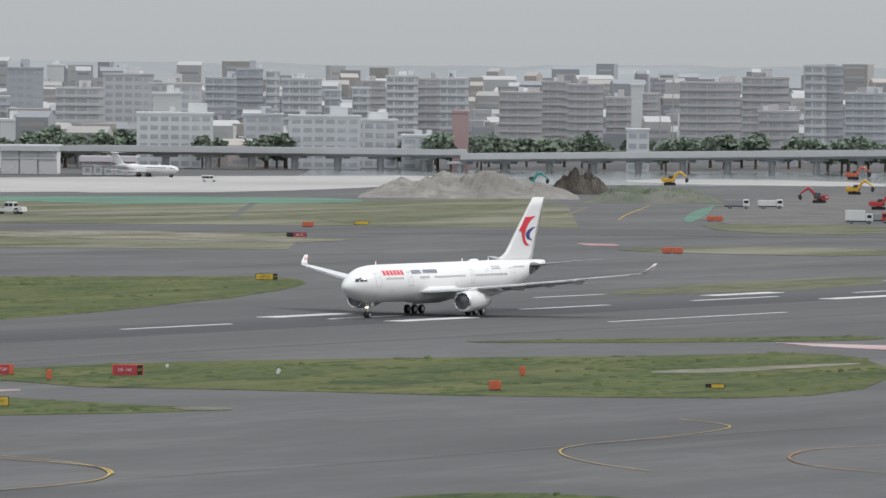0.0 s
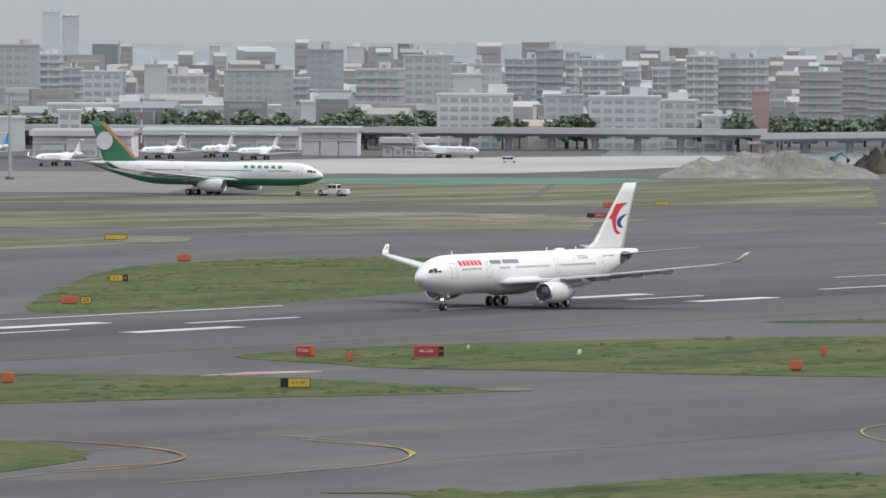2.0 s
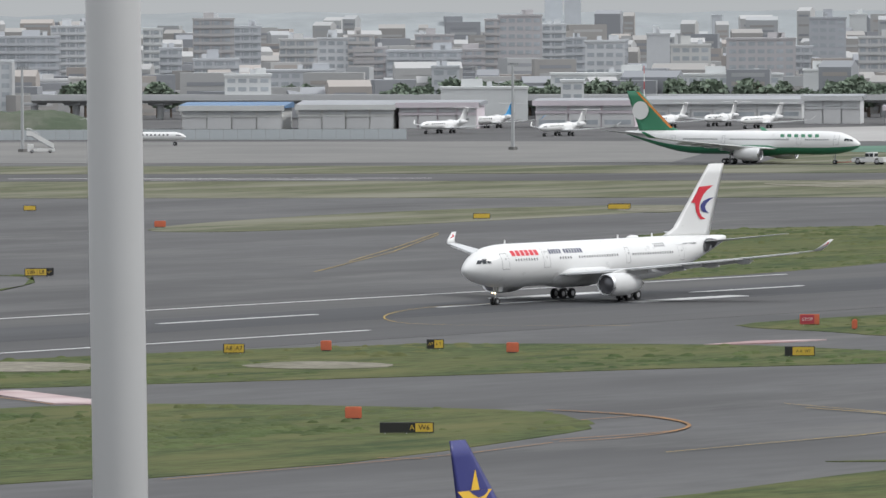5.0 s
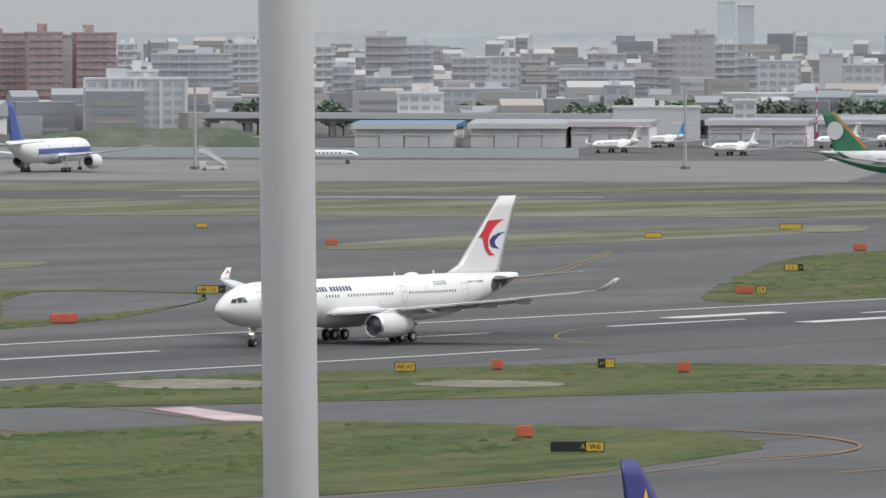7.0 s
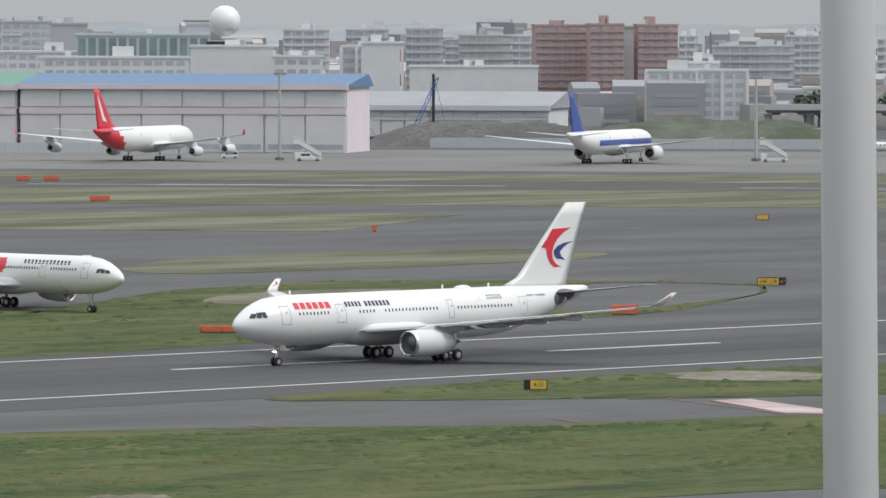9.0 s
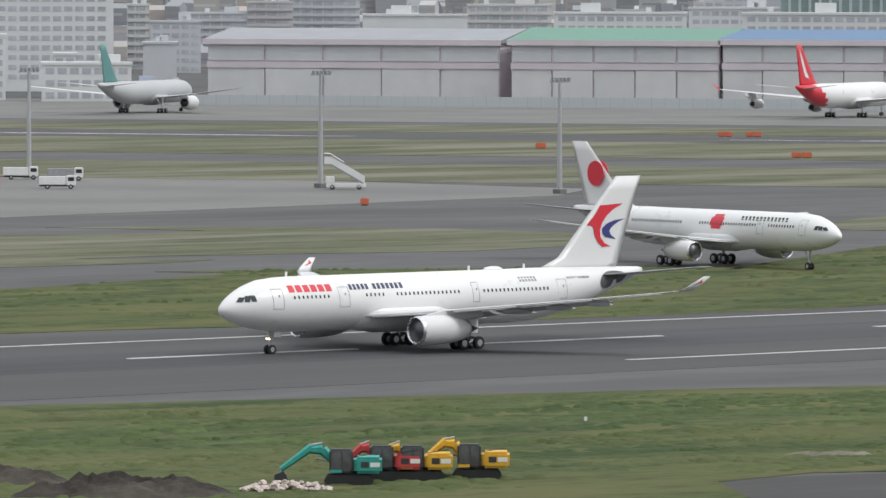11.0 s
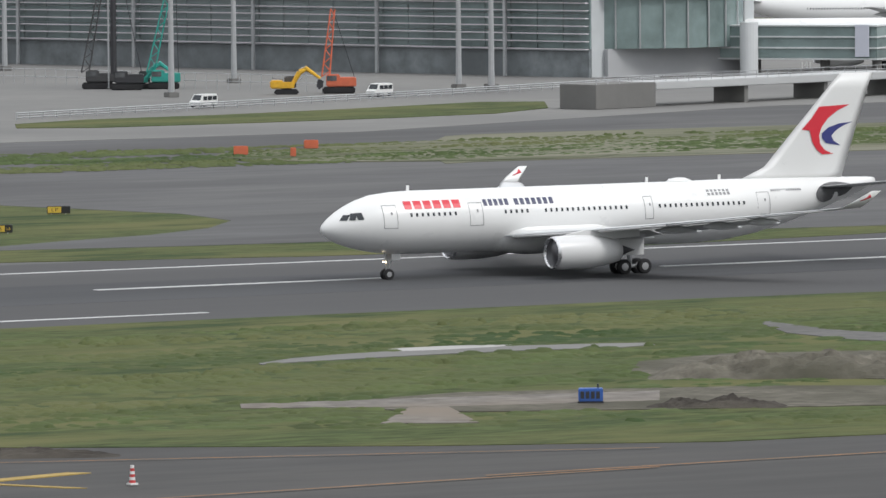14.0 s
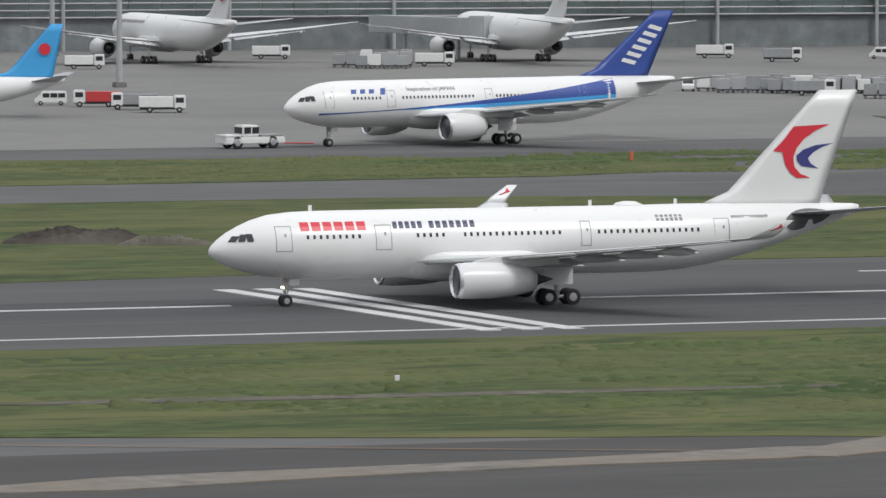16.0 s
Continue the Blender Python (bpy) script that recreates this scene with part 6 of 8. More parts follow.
for x, y, yaw, fm, lab, sp in ((1106, 1528, 62, None, "far white airliner with red tail disc, seen from behind", RED), (1240, 1622, 62, None, "far white airliner with red tail disc and dark titles", RED), (1262, 1540, 60, TEAL, "far pale airliner with grey-green tail, seen from behind", None), (1438, 1277, 66, BLUE2, "far white airliner with blue stripe and blue tail", None)):
    far_ac = airliner("airliner", B777, heading(x, y, yaw), lab, paint=None, body_mats=[AC_WHITE] if fm is BLUE2 else [AC_GREY] if fm is TEAL else None, fin_paint=fm, detail=0, group="far parked airliners")
    if fm is BLUE2:
        decal(B777, 'blue_stripe', [(-3.0, 44.0, 4.9, 6.3)], 1, BLUE2, far_ac)
        decal(B777, 'blue_stripe', [(-3.0, 44.0, 4.9, 6.3)], -1, BLUE2, far_ac)
    if sp:
        red_disc(far_ac, 55.2, 13.0, 1.9, 0.5)
        decal(B777, "dark_titles", glyphs(3.0, 14.0, 6.8, 7.7, 8), 1, LINE_GREY, far_ac)
qantas = airliner("airliner", B747, heading(1376, 1386, 66), "far four-engine white airliner with red tail", paint=lambda s, h2: 1 if s > 0.8 + 0.06 * h2 else 0, body_mats=[AC_WHITE, RED], fin_paint=RED, detail=0)
fin_mark(qantas, B747, [(52.0, 10.5), (55.0, 11.0), (57.5, 15.0), (59.0, 18.5), (56.4, 15.5), (54.0, 12.2)], AC_WHITE, "white_tail_mark")
for x, y, yaw, sp in ((393, 1176, -2, RED), (451, 1166, 1, RED)):
    gate_ac = airliner("airliner", B788, heading(x - 8, y + 12, yaw), "white airliner with red tail disc nosed in at the gate", detail=1, group="airliners at the gates")
    red_disc(gate_ac, 45.0, 12.6, 1.7, 0.42)
    decal(B788, "black_titles", glyphs(2.0, 14.0, 6.4, 7.2, 13), -1, BLACK, gate_ac)
csn = airliner("airliner", B738, heading(268, 966, -70), "white narrow-body airliner with light blue tail", fin_paint=CYAN, detail=1)
red_disc(csn, 31.3, 9.3, 0.8, 0.25)
sky_ac = airliner("airliner", B738, heading(386.5, 270.8, 88), "narrow-body airliner with dark blue tail and yellow star", fin_paint=BLUE, detail=1)
star = []
for i in range(10):
    a, r = math.pi / 2 + i * math.pi / 5, (1.9 if i % 2 == 0 else 0.75)
    star.append((31.2 + r * math.cos(a), 9.0 + r * math.sin(a)))
fin_mark(sky_ac, B738, star, YELLOW, "yellow_star")


def business_jet(x, y, yaw, tail, label):
    ac = airliner("business_jet", JET, heading(x, y, yaw), label, "business jet", fin_paint=tail, detail=0, group="parked business jets")
    for s in (-1, 1):
        v, f = loft([[(16.6 + px, s * 2.1 + py, 3.35 + pz) for px, py, pz in r] for r in lathe(((0, 0.45), (0.15, 0.62), (1.8, 0.68), (3.4, 0.5), (4.2, 0.36)), 14)])
        put("engine", mesh("engine", v, f, NACELLE, True), ac)
        secs = [[(p.x, s * yy, p.z) for p in foil((xx, 0, zz), ch, 0.05 * ch)] for yy, xx, ch, zz in ((0, 22.6, 2.6, 7.35), (4.8, 24.6, 1.3, 7.4))]
        v, f = loft(secs)
        put("high_tailplane", mesh("high_tailplane", v, f, AC_WHITE, True), ac)
    decal(JET, "cabin_windows", [(1.5 + 1.2 * i, 2.0 + 1.2 * i, 2.75, 3.15) for i in range(7)], 1, GLASS_DARK, ac)
    decal(JET, "cabin_windows", [(1.5 + 1.2 * i, 2.0 + 1.2 * i, 2.75, 3.15) for i in range(7)], -1, GLASS_DARK, ac)
    return ac



business_jet(1711.8, 1316.5, -98, AC_WHITE, "white business jet parked before the low hangars")
business_jet(1790.3, 1358.4, -98, CYAN, "white business jet with light blue tail")
business_jet(1695.0, 1260.6, -98, AC_WHITE, "white business jet parked facing the runway")
business_jet(1815.1, 1310.2, -98, AC_WHITE, "white business jet parked before the cargo shed")
business_jet(1845.0, 1309.3, -105, AC_WHITE, "white business jet parked on the far apron")
business_jet(1821.4, 1278.9, -98, AC_WHITE, "white business jet parked beside another")
business_jet(1891.1, 1241.7, 190, AC_WHITE, "white business jet beside the white hut")
business_jet(1545.5, 1275.0, 160, AC_WHITE, "lone white business jet on the far apron")

# ---- signs, barriers and masts ----
taxi_sign(736.2, 489.4, -56.4, [(3.4, SIGN_RED, "34L-16R", VEH_WHITE), (0.8, BLACK, "A7", SIGN_YEL)], "red runway holding sign with black location panel", 1.15)
taxi_sign(728.4, 502.1, -55.4, [(2.0, SIGN_RED, "STOP", VEH_WHITE), (0.6, SIGN_ORANGE, "", BLACK)], "red stop sign board on the grass", 1.05)
taxi_sign(663.4, 458.6, -55.3, [(0.9, BLACK, "", SIGN_YEL), (2.8, SIGN_YEL, "A A  W7", BLACK)], "black and yellow taxiway guidance sign", 1.15)
taxi_sign(655.4, 502.9, -52.5, [(0.9, BLACK, "A7", SIGN_YEL), (1.2, SIGN_YEL, "L T", BLACK)], "small black and yellow taxiway sign", 1.15)
taxi_sign(926.5, 674.1, -54.0, [(2.4, SIGN_YEL, "L L", BLACK), (0.9, BLACK, "L8", SIGN_YEL)], "yellow taxiway sign with black panel", 1.15)
taxi_sign(847.3, 622.2, -53.7, [(1.6, SIGN_YEL, "L9", BLACK)], "yellow taxiway sign behind the runway", 1.15)
taxi_sign(1110.0, 808.4, -53.9, [(4.6, SIGN_YEL, "", BLACK)], "long yellow taxiway sign on dry grass", 1.0)
taxi_sign(1050.3, 795.3, -52.9, [(3.4, SIGN_YEL, "", BLACK)], "yellow taxiway sign far across the field", 1.0)
taxi_sign(526.5, 407.3, -52.3, [(3.0, BLACK, "", SIGN_YEL), (0.7, BLACK, "A", SIGN_YEL), (1.9, SIGN_YEL, "W6", BLACK)], "large black and yellow taxiway sign", 1.0)
taxi_sign(635.2, 515.7, -50.9, [(1.3, SIGN_YEL, "A8", BLACK), (1.3, SIGN_YEL, "A7", BLACK)], "yellow taxiway sign on the near grass", 1.15)
taxi_sign(799.6, 685.2, -49.4, [(2.0, SIGN_YEL, "L8B", BLACK), (1.6, SIGN_YEL, "L8", BLACK), (0.8, BLACK, "L8", SIGN_YEL)], "yellow taxiway sign behind the runway", 1.15)
taxi_sign(1049.2, 901.1, -49.3, [(2.6, SIGN_YEL, "", BLACK)], "yellow taxiway sign on the dry grass strip", 1.0)
taxi_sign(1113.9, 810.9, -53.9, [(4.6, SIGN_YEL, "", BLACK)], "long yellow taxiway sign on the grass strip", 1.0)
taxi_sign(801.3, 686.3, -49.4, [(2.0, SIGN_YEL, "L8B", BLACK), (1.6, SIGN_YEL, "L8", BLACK), (0.8, BLACK, "L8", SIGN_YEL)], "yellow taxiway sign by the runway exit", 1.15)
taxi_sign(561.4, 513.1, -47.6, [(0.7, BLACK, "", SIGN_YEL), (2.0, SIGN_YEL, "A L5", BLACK)], "yellow taxiway sign on the near verge", 1.15)
taxi_sign(1049.3, 901.2, -49.3, [(2.4, SIGN_YEL, "", BLACK)], "small yellow sign in the distance", 1.0)
taxi_sign(320.1, 660.0, -25.9, [(1.5, SIGN_YEL, "L6B", BLACK), (1.4, SIGN_YEL, "L6", BLACK), (0.8, BLACK, "L6", SIGN_YEL)], "yellow and black taxiway sign behind the runway", 0.8)
taxi_sign(341.8, 689.7, -26.4, [(1.7, SIGN_YEL, "L P", BLACK), (1.0, BLACK, "", SIGN_YEL)], "yellow and black taxiway sign on dry grass", 0.8)
taxi_sign(1059.5, 676.0, -57.5, [(3.4, SIGN_YEL, "L10 FL9", BLACK), (0.8, BLACK, "L9", SIGN_YEL)], "long yellow taxiway sign behind the runway", 1.15)
taxi_sign(548.9, 313.1, -60.3, [(0.5, BLACK, "", SIGN_YEL), (2.6, SIGN_YEL, "A6 B A", BLACK)], "yellow taxiway sign on the near grass corner", 0.9)
taxi_sign(754.4, 418.7, -61.0, [(0.7, BLACK, "", SIGN_YEL), (1.8, SIGN_YEL, "", BLACK)], "small black and yellow sign on the verge", 0.5)
taxi_sign(1412.6, 875.9, -58.2, [(3.8, SIGN_YEL, "", BLACK)], "long yellow sign far across the field", 0.8)
taxi_sign(1307.5, 826.8, -57.7, [(1.6, BLACK, "", SIGN_YEL), (3.2, SIGN_RED, "04-22", VEH_WHITE)], "red runway holding sign for the crossing runway", 1.0)
taxi_sign(687.1, 896.3, -37.5, [(1.8, SIGN_YEL, "", BLACK)], "small yellow sign at the apron edge", 0.7)
barrier(734.4, 436.9, -59.2, 1.7, "orange plastic barrier on the grass", None, 1.2)
barrier(770.0, 454.2, -59.5, 0.9, "orange plastic barrier on the grass", None, 1.2)
barrier(1263.3, 711.1, -60.6, 5.0, "orange plastic barrier on the grass", None, 1.2)
barrier(1514.7, 841.2, -61.0, 4.5, "orange plastic barrier on the grass", None, 1.2)
barrier(723.6, 492.2, -55.8, 0.7, "orange plastic barrier on the grass", None, 1.2)
barrier(847.5, 625.3, -53.6, 3.0, "orange plastic barrier on the grass", None, 1.2)
barrier(1388.0, 874.7, -57.8, 3.0, "orange plastic barrier on the grass", None, 1.2)
barrier(542.6, 426.1, -51.9, 1.9, "orange plastic barrier on the grass", None, 1.2)
barrier(710.6, 634.0, -48.3, 4.0, "orange plastic barrier on the grass", None, 1.2)
barrier(984.4, 815.6, -50.4, 2.4, "orange plastic barrier on the grass", None, 1.2)
barrier(646.7, 511.7, -51.6, 1.5, "orange plastic barrier on the grass", None, 1.2)
barrier(1017.7, 726.6, -54.5, 2.8, "orange plastic barrier on the grass", None, 1.2)
barrier(654.3, 491.2, -53.1, 1.7, "orange plastic barrier on the grass", None, 1.2)
barrier(636.3, 633.6, -45.1, 5.6, "long red-orange plastic barrier row", None, 0.9)
barrier(713.4, 636.2, -48.3, 4.0, "orange plastic barrier on the grass", None, 1.2)
barrier(1057.9, 1088.9, -44.2, 5.0, "orange plastic barrier on the grass", None, 1.2)
barrier(1175.5, 1235.4, -43.6, 4.0, "orange plastic barrier on the grass", None, 1.2)
barrier(1180.2, 1230.8, -43.8, 4.4, "orange plastic barrier on the grass", None, 1.2)
barrier(949.0, 906.4, -46.3, 1.0, "orange plastic barrier on the grass", None, 1.2)
barrier(439.2, 814.4, -28.3, 2.2, "orange plastic barrier on the grass", None, 1.2)
barrier(423.8, 804.2, -27.8, 2.2, "orange plastic barrier on the grass", None, 1.2)
barrier(426.6, 795.7, -28.2, 0.9, "orange plastic barrier on the grass", None, 1.2)
barrier(408.9, 909.3, -24.2, 2.2, "orange plastic barrier on the grass", None, 1.2)
barrier(409.2, 909.1, -24.2, 2.2, "orange plastic barrier on the grass", None, 1.2)
barrier(789.8, 916.1, -40.8, 1.7, "orange plastic barrier on the grass", None, 1.2)
barrier(1067.2, 1179.5, -42.1, 2.8, "orange plastic barrier on the grass", None, 1.2)
barrier(323.3, 805.5, -21.9, 0.6, "orange plastic barrier on the grass", None, 1.2)
barrier(721.9, 491.2, -55.8, 0.7, "orange plastic barrier on the grass", None, 1.2)
barrier(382.5, 621.8, -31.6, 4.4, "long orange barrier row behind the runway", None, 0.9)
barrier(636.1, 634.6, -45.1, 4.4, "long orange barrier row behind the runway", None, 0.9)
barrier(633.1, 617.0, -45.7, 3.0, "orange plastic barrier on the grass", None, 1.2)
taxi_sign(627.5, 618.7, -45.4, [(1.5, SIGN_YEL, "L7", BLACK), (1.5, SIGN_YEL, "L8", BLACK)], "yellow taxiway sign behind the runway", 1.15)
taxi_sign(704.6, 684.5, -45.8, [(0.9, BLACK, "L7", SIGN_YEL), (1.2, SIGN_YEL, "L", BLACK)], "small black and yellow sign behind the runway", 1.15)
lamp_mast(1463.2, 1259.0, 22.0)
lamp_mast(1540.8, 1156.3, 22.5)
lamp_mast(1383.7, 1356.2, 22.8)
lamp_mast(842.2, 1072.2, 20.1)
lamp_mast(846.1, 993.4, 20.5)
lamp_mast(857.4, 942.7, 19.8)
lamp_mast(938.9, 1276.2, 22.0)
lamp_mast(945.5, 1365.9, 22.0)
lamp_mast(638.5, 971.3, 22.0)
lamp_mast(510.8, 991.7, 22.0)
lamp_mast(566.2, 990.7, 21.0)
lamp_mast(528.9, 1096.7, 21.0)
lamp_mast(508.2, 1116.7, 21.0)
lamp_mast(547.9, 1125.5, 21.0)
lamp_mast(608.5, 1120.0, 21.0)
lamp_mast(561.9, 993.4, 21.0)
lamp_mast(563.2, 985.4, 21.0)
lamp_mast(547.8, 1041.6, 21.0)
lamp_mast(342.3, 1061.5, 21.0)
lamp_mast(377.9, 1209.6, 21.0)
lamp_mast(518.6, 1075.9, 21.0)
lamp_mast(521.4, 1145.1, 21.0)

# ---- ground vehicles ----
bus(pose(681.6, 933.7, 0.05, 0, 0, 144), "white airport apron bus with dark windows", group="apron buses")
bus(pose(424.9, 907.8, 0.05, 0, 0, 155), "white airport apron bus with dark windows", group="apron buses", L=8.0)
bus(pose(433.6, 904.3, 0.05, 0, 0, -26), "white airport apron bus with dark windows", group="apron buses", L=6.8)
van(pose(688.2, 920.0, 0.05, 0, 0, 143), "white airport service van", group="service vans")
van(pose(691.3, 917.0, 0.05, 0, 0, 53), "white airport service van", group="service vans")
van(pose(423.6, 921.6, 0.05, 0, 0, 35), "white airport service van", group="service vans")
van(pose(424.7, 944.2, 0.05, 0, 0, 156), "white airport service van", group="service vans")
van(pose(610.8, 922.4, 0.05, 0, 0, -34), "white airport service van", group="service vans")
van(pose(424.6, 922.3, 0.05, 0, 0, 35), "white airport service van", group="service vans")
van(pose(424.0, 939.7, 0.05, 0, 0, -24), "white airport service van", group="service vans")
van(pose(417.6, 1017.8, 0.05, 0, 0, 68), "white airport service van", group="service vans")
van(pose(1390.0, 1381.1, 0.05, 0, 0, -45), "white airport service van", group="service vans")
van(pose(1388.6, 1351.4, 0.05, 0, 0, 134), "white airport service van", group="service vans")
van(pose(506.9, 1148.2, 0.05, 0, 0, -24), "white airport service van", group="service vans")
van(pose(508.0, 1143.7, 0.05, 0, 0, -24), "white airport service van", group="service vans")
van(pose(507.5, 1133.1, 0.05, 0, 0, -24), "white airport service van", group="service vans")
van(pose(508.2, 1125.3, 0.05, 0, 0, -24), "white airport service van", group="service vans")
truck(pose(671.8, 958.1, 0.05, 0, 0, -35), "white airport service truck", load=VEH_WHITE, group="service trucks")
truck(pose(674.2, 952.0, 0.05, 0, 0, -35), "white airport service truck", load=VEH_WHITE, group="service trucks")
truck(pose(836.4, 1053.9, 0.05, 0, 0, 142), "airport service truck with grey load", load=VEH_GREY, group="service trucks")
truck(pose(455.3, 1002.1, 0.05, 0, 0, -24), "white airport service truck", load=VEH_WHITE, group="service trucks")
truck(pose(454.9, 1003.3, 0.05, 0, 0, 156), "white airport service truck", load=VEH_WHITE, group="service trucks")
truck(pose(430.0, 940.6, 0.05, 0, 0, -25), "airport service truck with red load", load=VEH_RED, group="service trucks")
truck(pose(436.3, 941.3, 0.05, 0, 0, 155), "airport service truck with red load", load=VEH_RED, group="service trucks")
truck(pose(449.5, 947.5, 0.05, 0, 0, -25), "airport service truck with grey load", load=VEH_GREY, group="service trucks")
truck(pose(427.9, 994.1, 0.05, 0, 0, 157), "airport service truck with grey load", load=VEH_GREY, group="service trucks")
truck(pose(317.4, 964.8, 0.05, 0, 0, 162), "white airport service truck", load=VEH_WHITE, group="service trucks")
van(pose(310.8, 995.6, 0.05, 0, 0, -17), "white airport service van", group="service vans")
truck(pose(314.9, 987.4, 0.05, 0, 0, -18), "airport service truck with red load", load=VEH_RED, group="service trucks")
truck(pose(316.8, 975.8, 0.05, 0, 0, -18), "airport service truck with grey load", load=VEH_GREY, group="service trucks")
truck(pose(408.5, 1182.5, 0.05, 0, 0, 161), "white airport service truck", load=VEH_WHITE, group="service trucks")
truck(pose(804.3, 1015.8, 0.05, 0, 0, 142), "white airport service truck", load=VEH_WHITE, group="service trucks")
truck(pose(834.4, 1064.7, 0.05, 0, 0, 142), "white airport service truck", load=VEH_WHITE, group="service trucks")
truck(pose(482.2, 1163.1, 0.05, 0, 0, 157), "white airport service truck", load=VEH_WHITE, group="service trucks")
truck(pose(484.8, 1139.6, 0.05, 0, 0, 157), "airport service truck with grey load", load=VEH_GREY, group="service trucks")
truck(pose(421.4, 1137.1, 0.05, 0, 0, 160), "white airport service truck", load=VEH_WHITE, group="service trucks")
truck(pose(362.6, 1142.8, 0.05, 0, 0, 162), "white airport service truck", load=VEH_WHITE, group="service trucks")
truck(pose(782.3, 1038.3, 0.05, 0, 0, 143), "orange and white catering truck beside the airliner", body=SIGN_ORANGE, load=SIGN_ORANGE, cargo=3.4)
truck(pose(1643, 906, 0.05, 0, 0, 119), "white tipper truck at the far works", load=VEH_GREY, group="works trucks")
truck(pose(1648, 899, 0.05, 0, 0, 119), "white tipper truck at the far works", load=VEH_WHITE, group="works trucks")
truck(pose(1519, 805, 0.05, 0, 0, 118), "white lorry with tall load at the works yard", load=VEH_WHITE, group="works trucks", cargo=3.2)
truck(pose(1529, 806, 0.05, 0, 0, 118), "red and grey lorry at the works yard", body=VEH_RED, load=VEH_GREY, group="works trucks")
van(pose(494, 949, 0.05, 0, 0, 25), "white van driving along the perimeter road", group="service vans")
van(pose(536, 972, 0.05, 0, 0, 25), "white van driving along the perimeter road", group="service vans")
van(pose(1836, 1192, 0.06, 0, 0, 124), "white van on the pale works strip", group="works vans")
tug(pose(797.0, 1037.4, 0.05, 0, 0, -38), "white aircraft tug parked on the apron")
tug(pose(827.5, 1074.8, 0.05, 0, 0, -38), "white aircraft tug parked at the apron edge")
stairs_truck(pose(843.2, 983.1, 0.05, 0, 0, -41), "white covered passenger stairs truck")
stairs_truck(pose(1455.2, 1245.7, 0.05, 0, 0, -49), "white passenger stairs truck on the far apron")
stairs_truck(pose(1378.7, 1340.7, 0.05, 0, 0, -46), "dark passenger stairs truck near the hangar")


def cargo_row(x, y, turn, n, label, step=2.2):
    """Baggage containers on dollies in a row, each a thing."""
    for i in range(n):
        ob = thing("container_dolly", pose(x + math.cos(radians(turn)) * i * step, y + math.sin(radians(turn)) * i * step, 0.05, 0, 0, turn), label, "baggage container", "baggage containers")
        part("container", box(-0.95, 0.95, -0.75, 0.75, 0.55, 2.1 + 0.25 * (i * 7 % 3), 0.04), (STEEL, VEH_GREY, VEH_WHITE, STEEL, VEH_GREY, STEEL, VEH_GREY)[(i * 5 + n) % 7], ob)
        part("deck", box(-1.05, 1.05, -0.8, 0.8, 0.4, 0.55), DARKM, ob)
        road_wheels(ob, (-0.7, 0.7), 0.6, 0.22)

cargo_row(751.9, 1023.7, -36, 7, "grey baggage container on a low dolly")
cargo_row(419.5, 1016.4, -22, 9, "grey baggage container on a low dolly")
cargo_row(425.7, 1003.9, -23, 6, "grey baggage container on a low dolly")
cargo_row(431.2, 981.0, -24, 8, "grey baggage container on a low dolly")
cargo_row(433.8, 968.7, -24, 6, "grey baggage container on a low dolly")
cargo_row(434.8, 1005.9, -23, 6, "grey baggage container on a low dolly")
cargo_row(404.5, 1137.0, -20, 6, "grey baggage container on a low dolly")
cargo_row(406.1, 1130.4, -20, 4, "grey baggage container on a low dolly")
cargo_row(419.6, 1008.9, -23, 12, "grey baggage container on a low dolly")
cargo_row(432.2, 1002.0, -23, 8, "grey baggage container on a low dolly")
cargo_row(408.4, 1147.3, -20, 6, "grey baggage container on a low dolly")

SHRUBS = []

# ---- works plant ----
excavator(pose(363.0, 422.8, 0.05, 0, 0, -41), "teal tracked excavator with lowered arm", paint=VEH_GREEN, group="excavators", arm=1.0, fold=-1.3)
excavator(pose(368.1, 424.0, 0.05, 0, 0, -41), "red tracked excavator among the others", paint=VEH_RED, group="excavators", arm=0.75, fold=-1.5)
excavator(pose(369.9, 422.5, 0.05, 0, 0, -41), "yellow tracked excavator with folded arm", paint=VEH_YELLOW, group="excavators", arm=0.75, fold=-1.5)
excavator(pose(374.5, 421.1, 0.05, 0, 0, -42), "yellow tracked excavator at the end of the row", paint=VEH_YELLOW, group="excavators", arm=0.85, fold=-1.2)
excavator(pose(1920.2, 1082.0, 0.05, 0, 0, 119), "yellow excavator at the far works", paint=VEH_YELLOW, group="excavators")
excavator(pose(1865.5, 1098.4, 0.05, 0, 0, 120), "green excavator on the spoil heap", paint=VEH_GREEN, group="excavators")
excavator(pose(2062.1, 1095.1, 0.05, 0, 0, 118), "orange excavator at the far works", paint=SIGN_ORANGE, group="excavators")
excavator(pose(1723.1, 925.2, 0.05, 0, 0, -62), "red excavator at the far works", paint=VEH_RED, group="excavators")
excavator(pose(1836.7, 975.0, 0.05, 0, 0, 118), "yellow excavator at the far works", paint=VEH_YELLOW, group="excavators")
excavator(pose(1661.0, 874.7, 0.05, 0, 0, 118), "red excavator beside the machines", paint=VEH_RED, group="excavators")
excavator(pose(529.8, 990.2, 0.05, 0, 0, 152), "yellow excavator before the terminal", paint=VEH_YELLOW, group="excavators")
excavator(pose(524.4, 1028.6, 0.05, 0, 0, 153), "green excavator before the terminal", paint=VEH_GREEN, group="excavators")
crawler_crane(pose(520.4, 1025.6, 0, 0, 0, -27), "tall dark piling rig before the terminal", 24, 0, DARKM, "cranes")
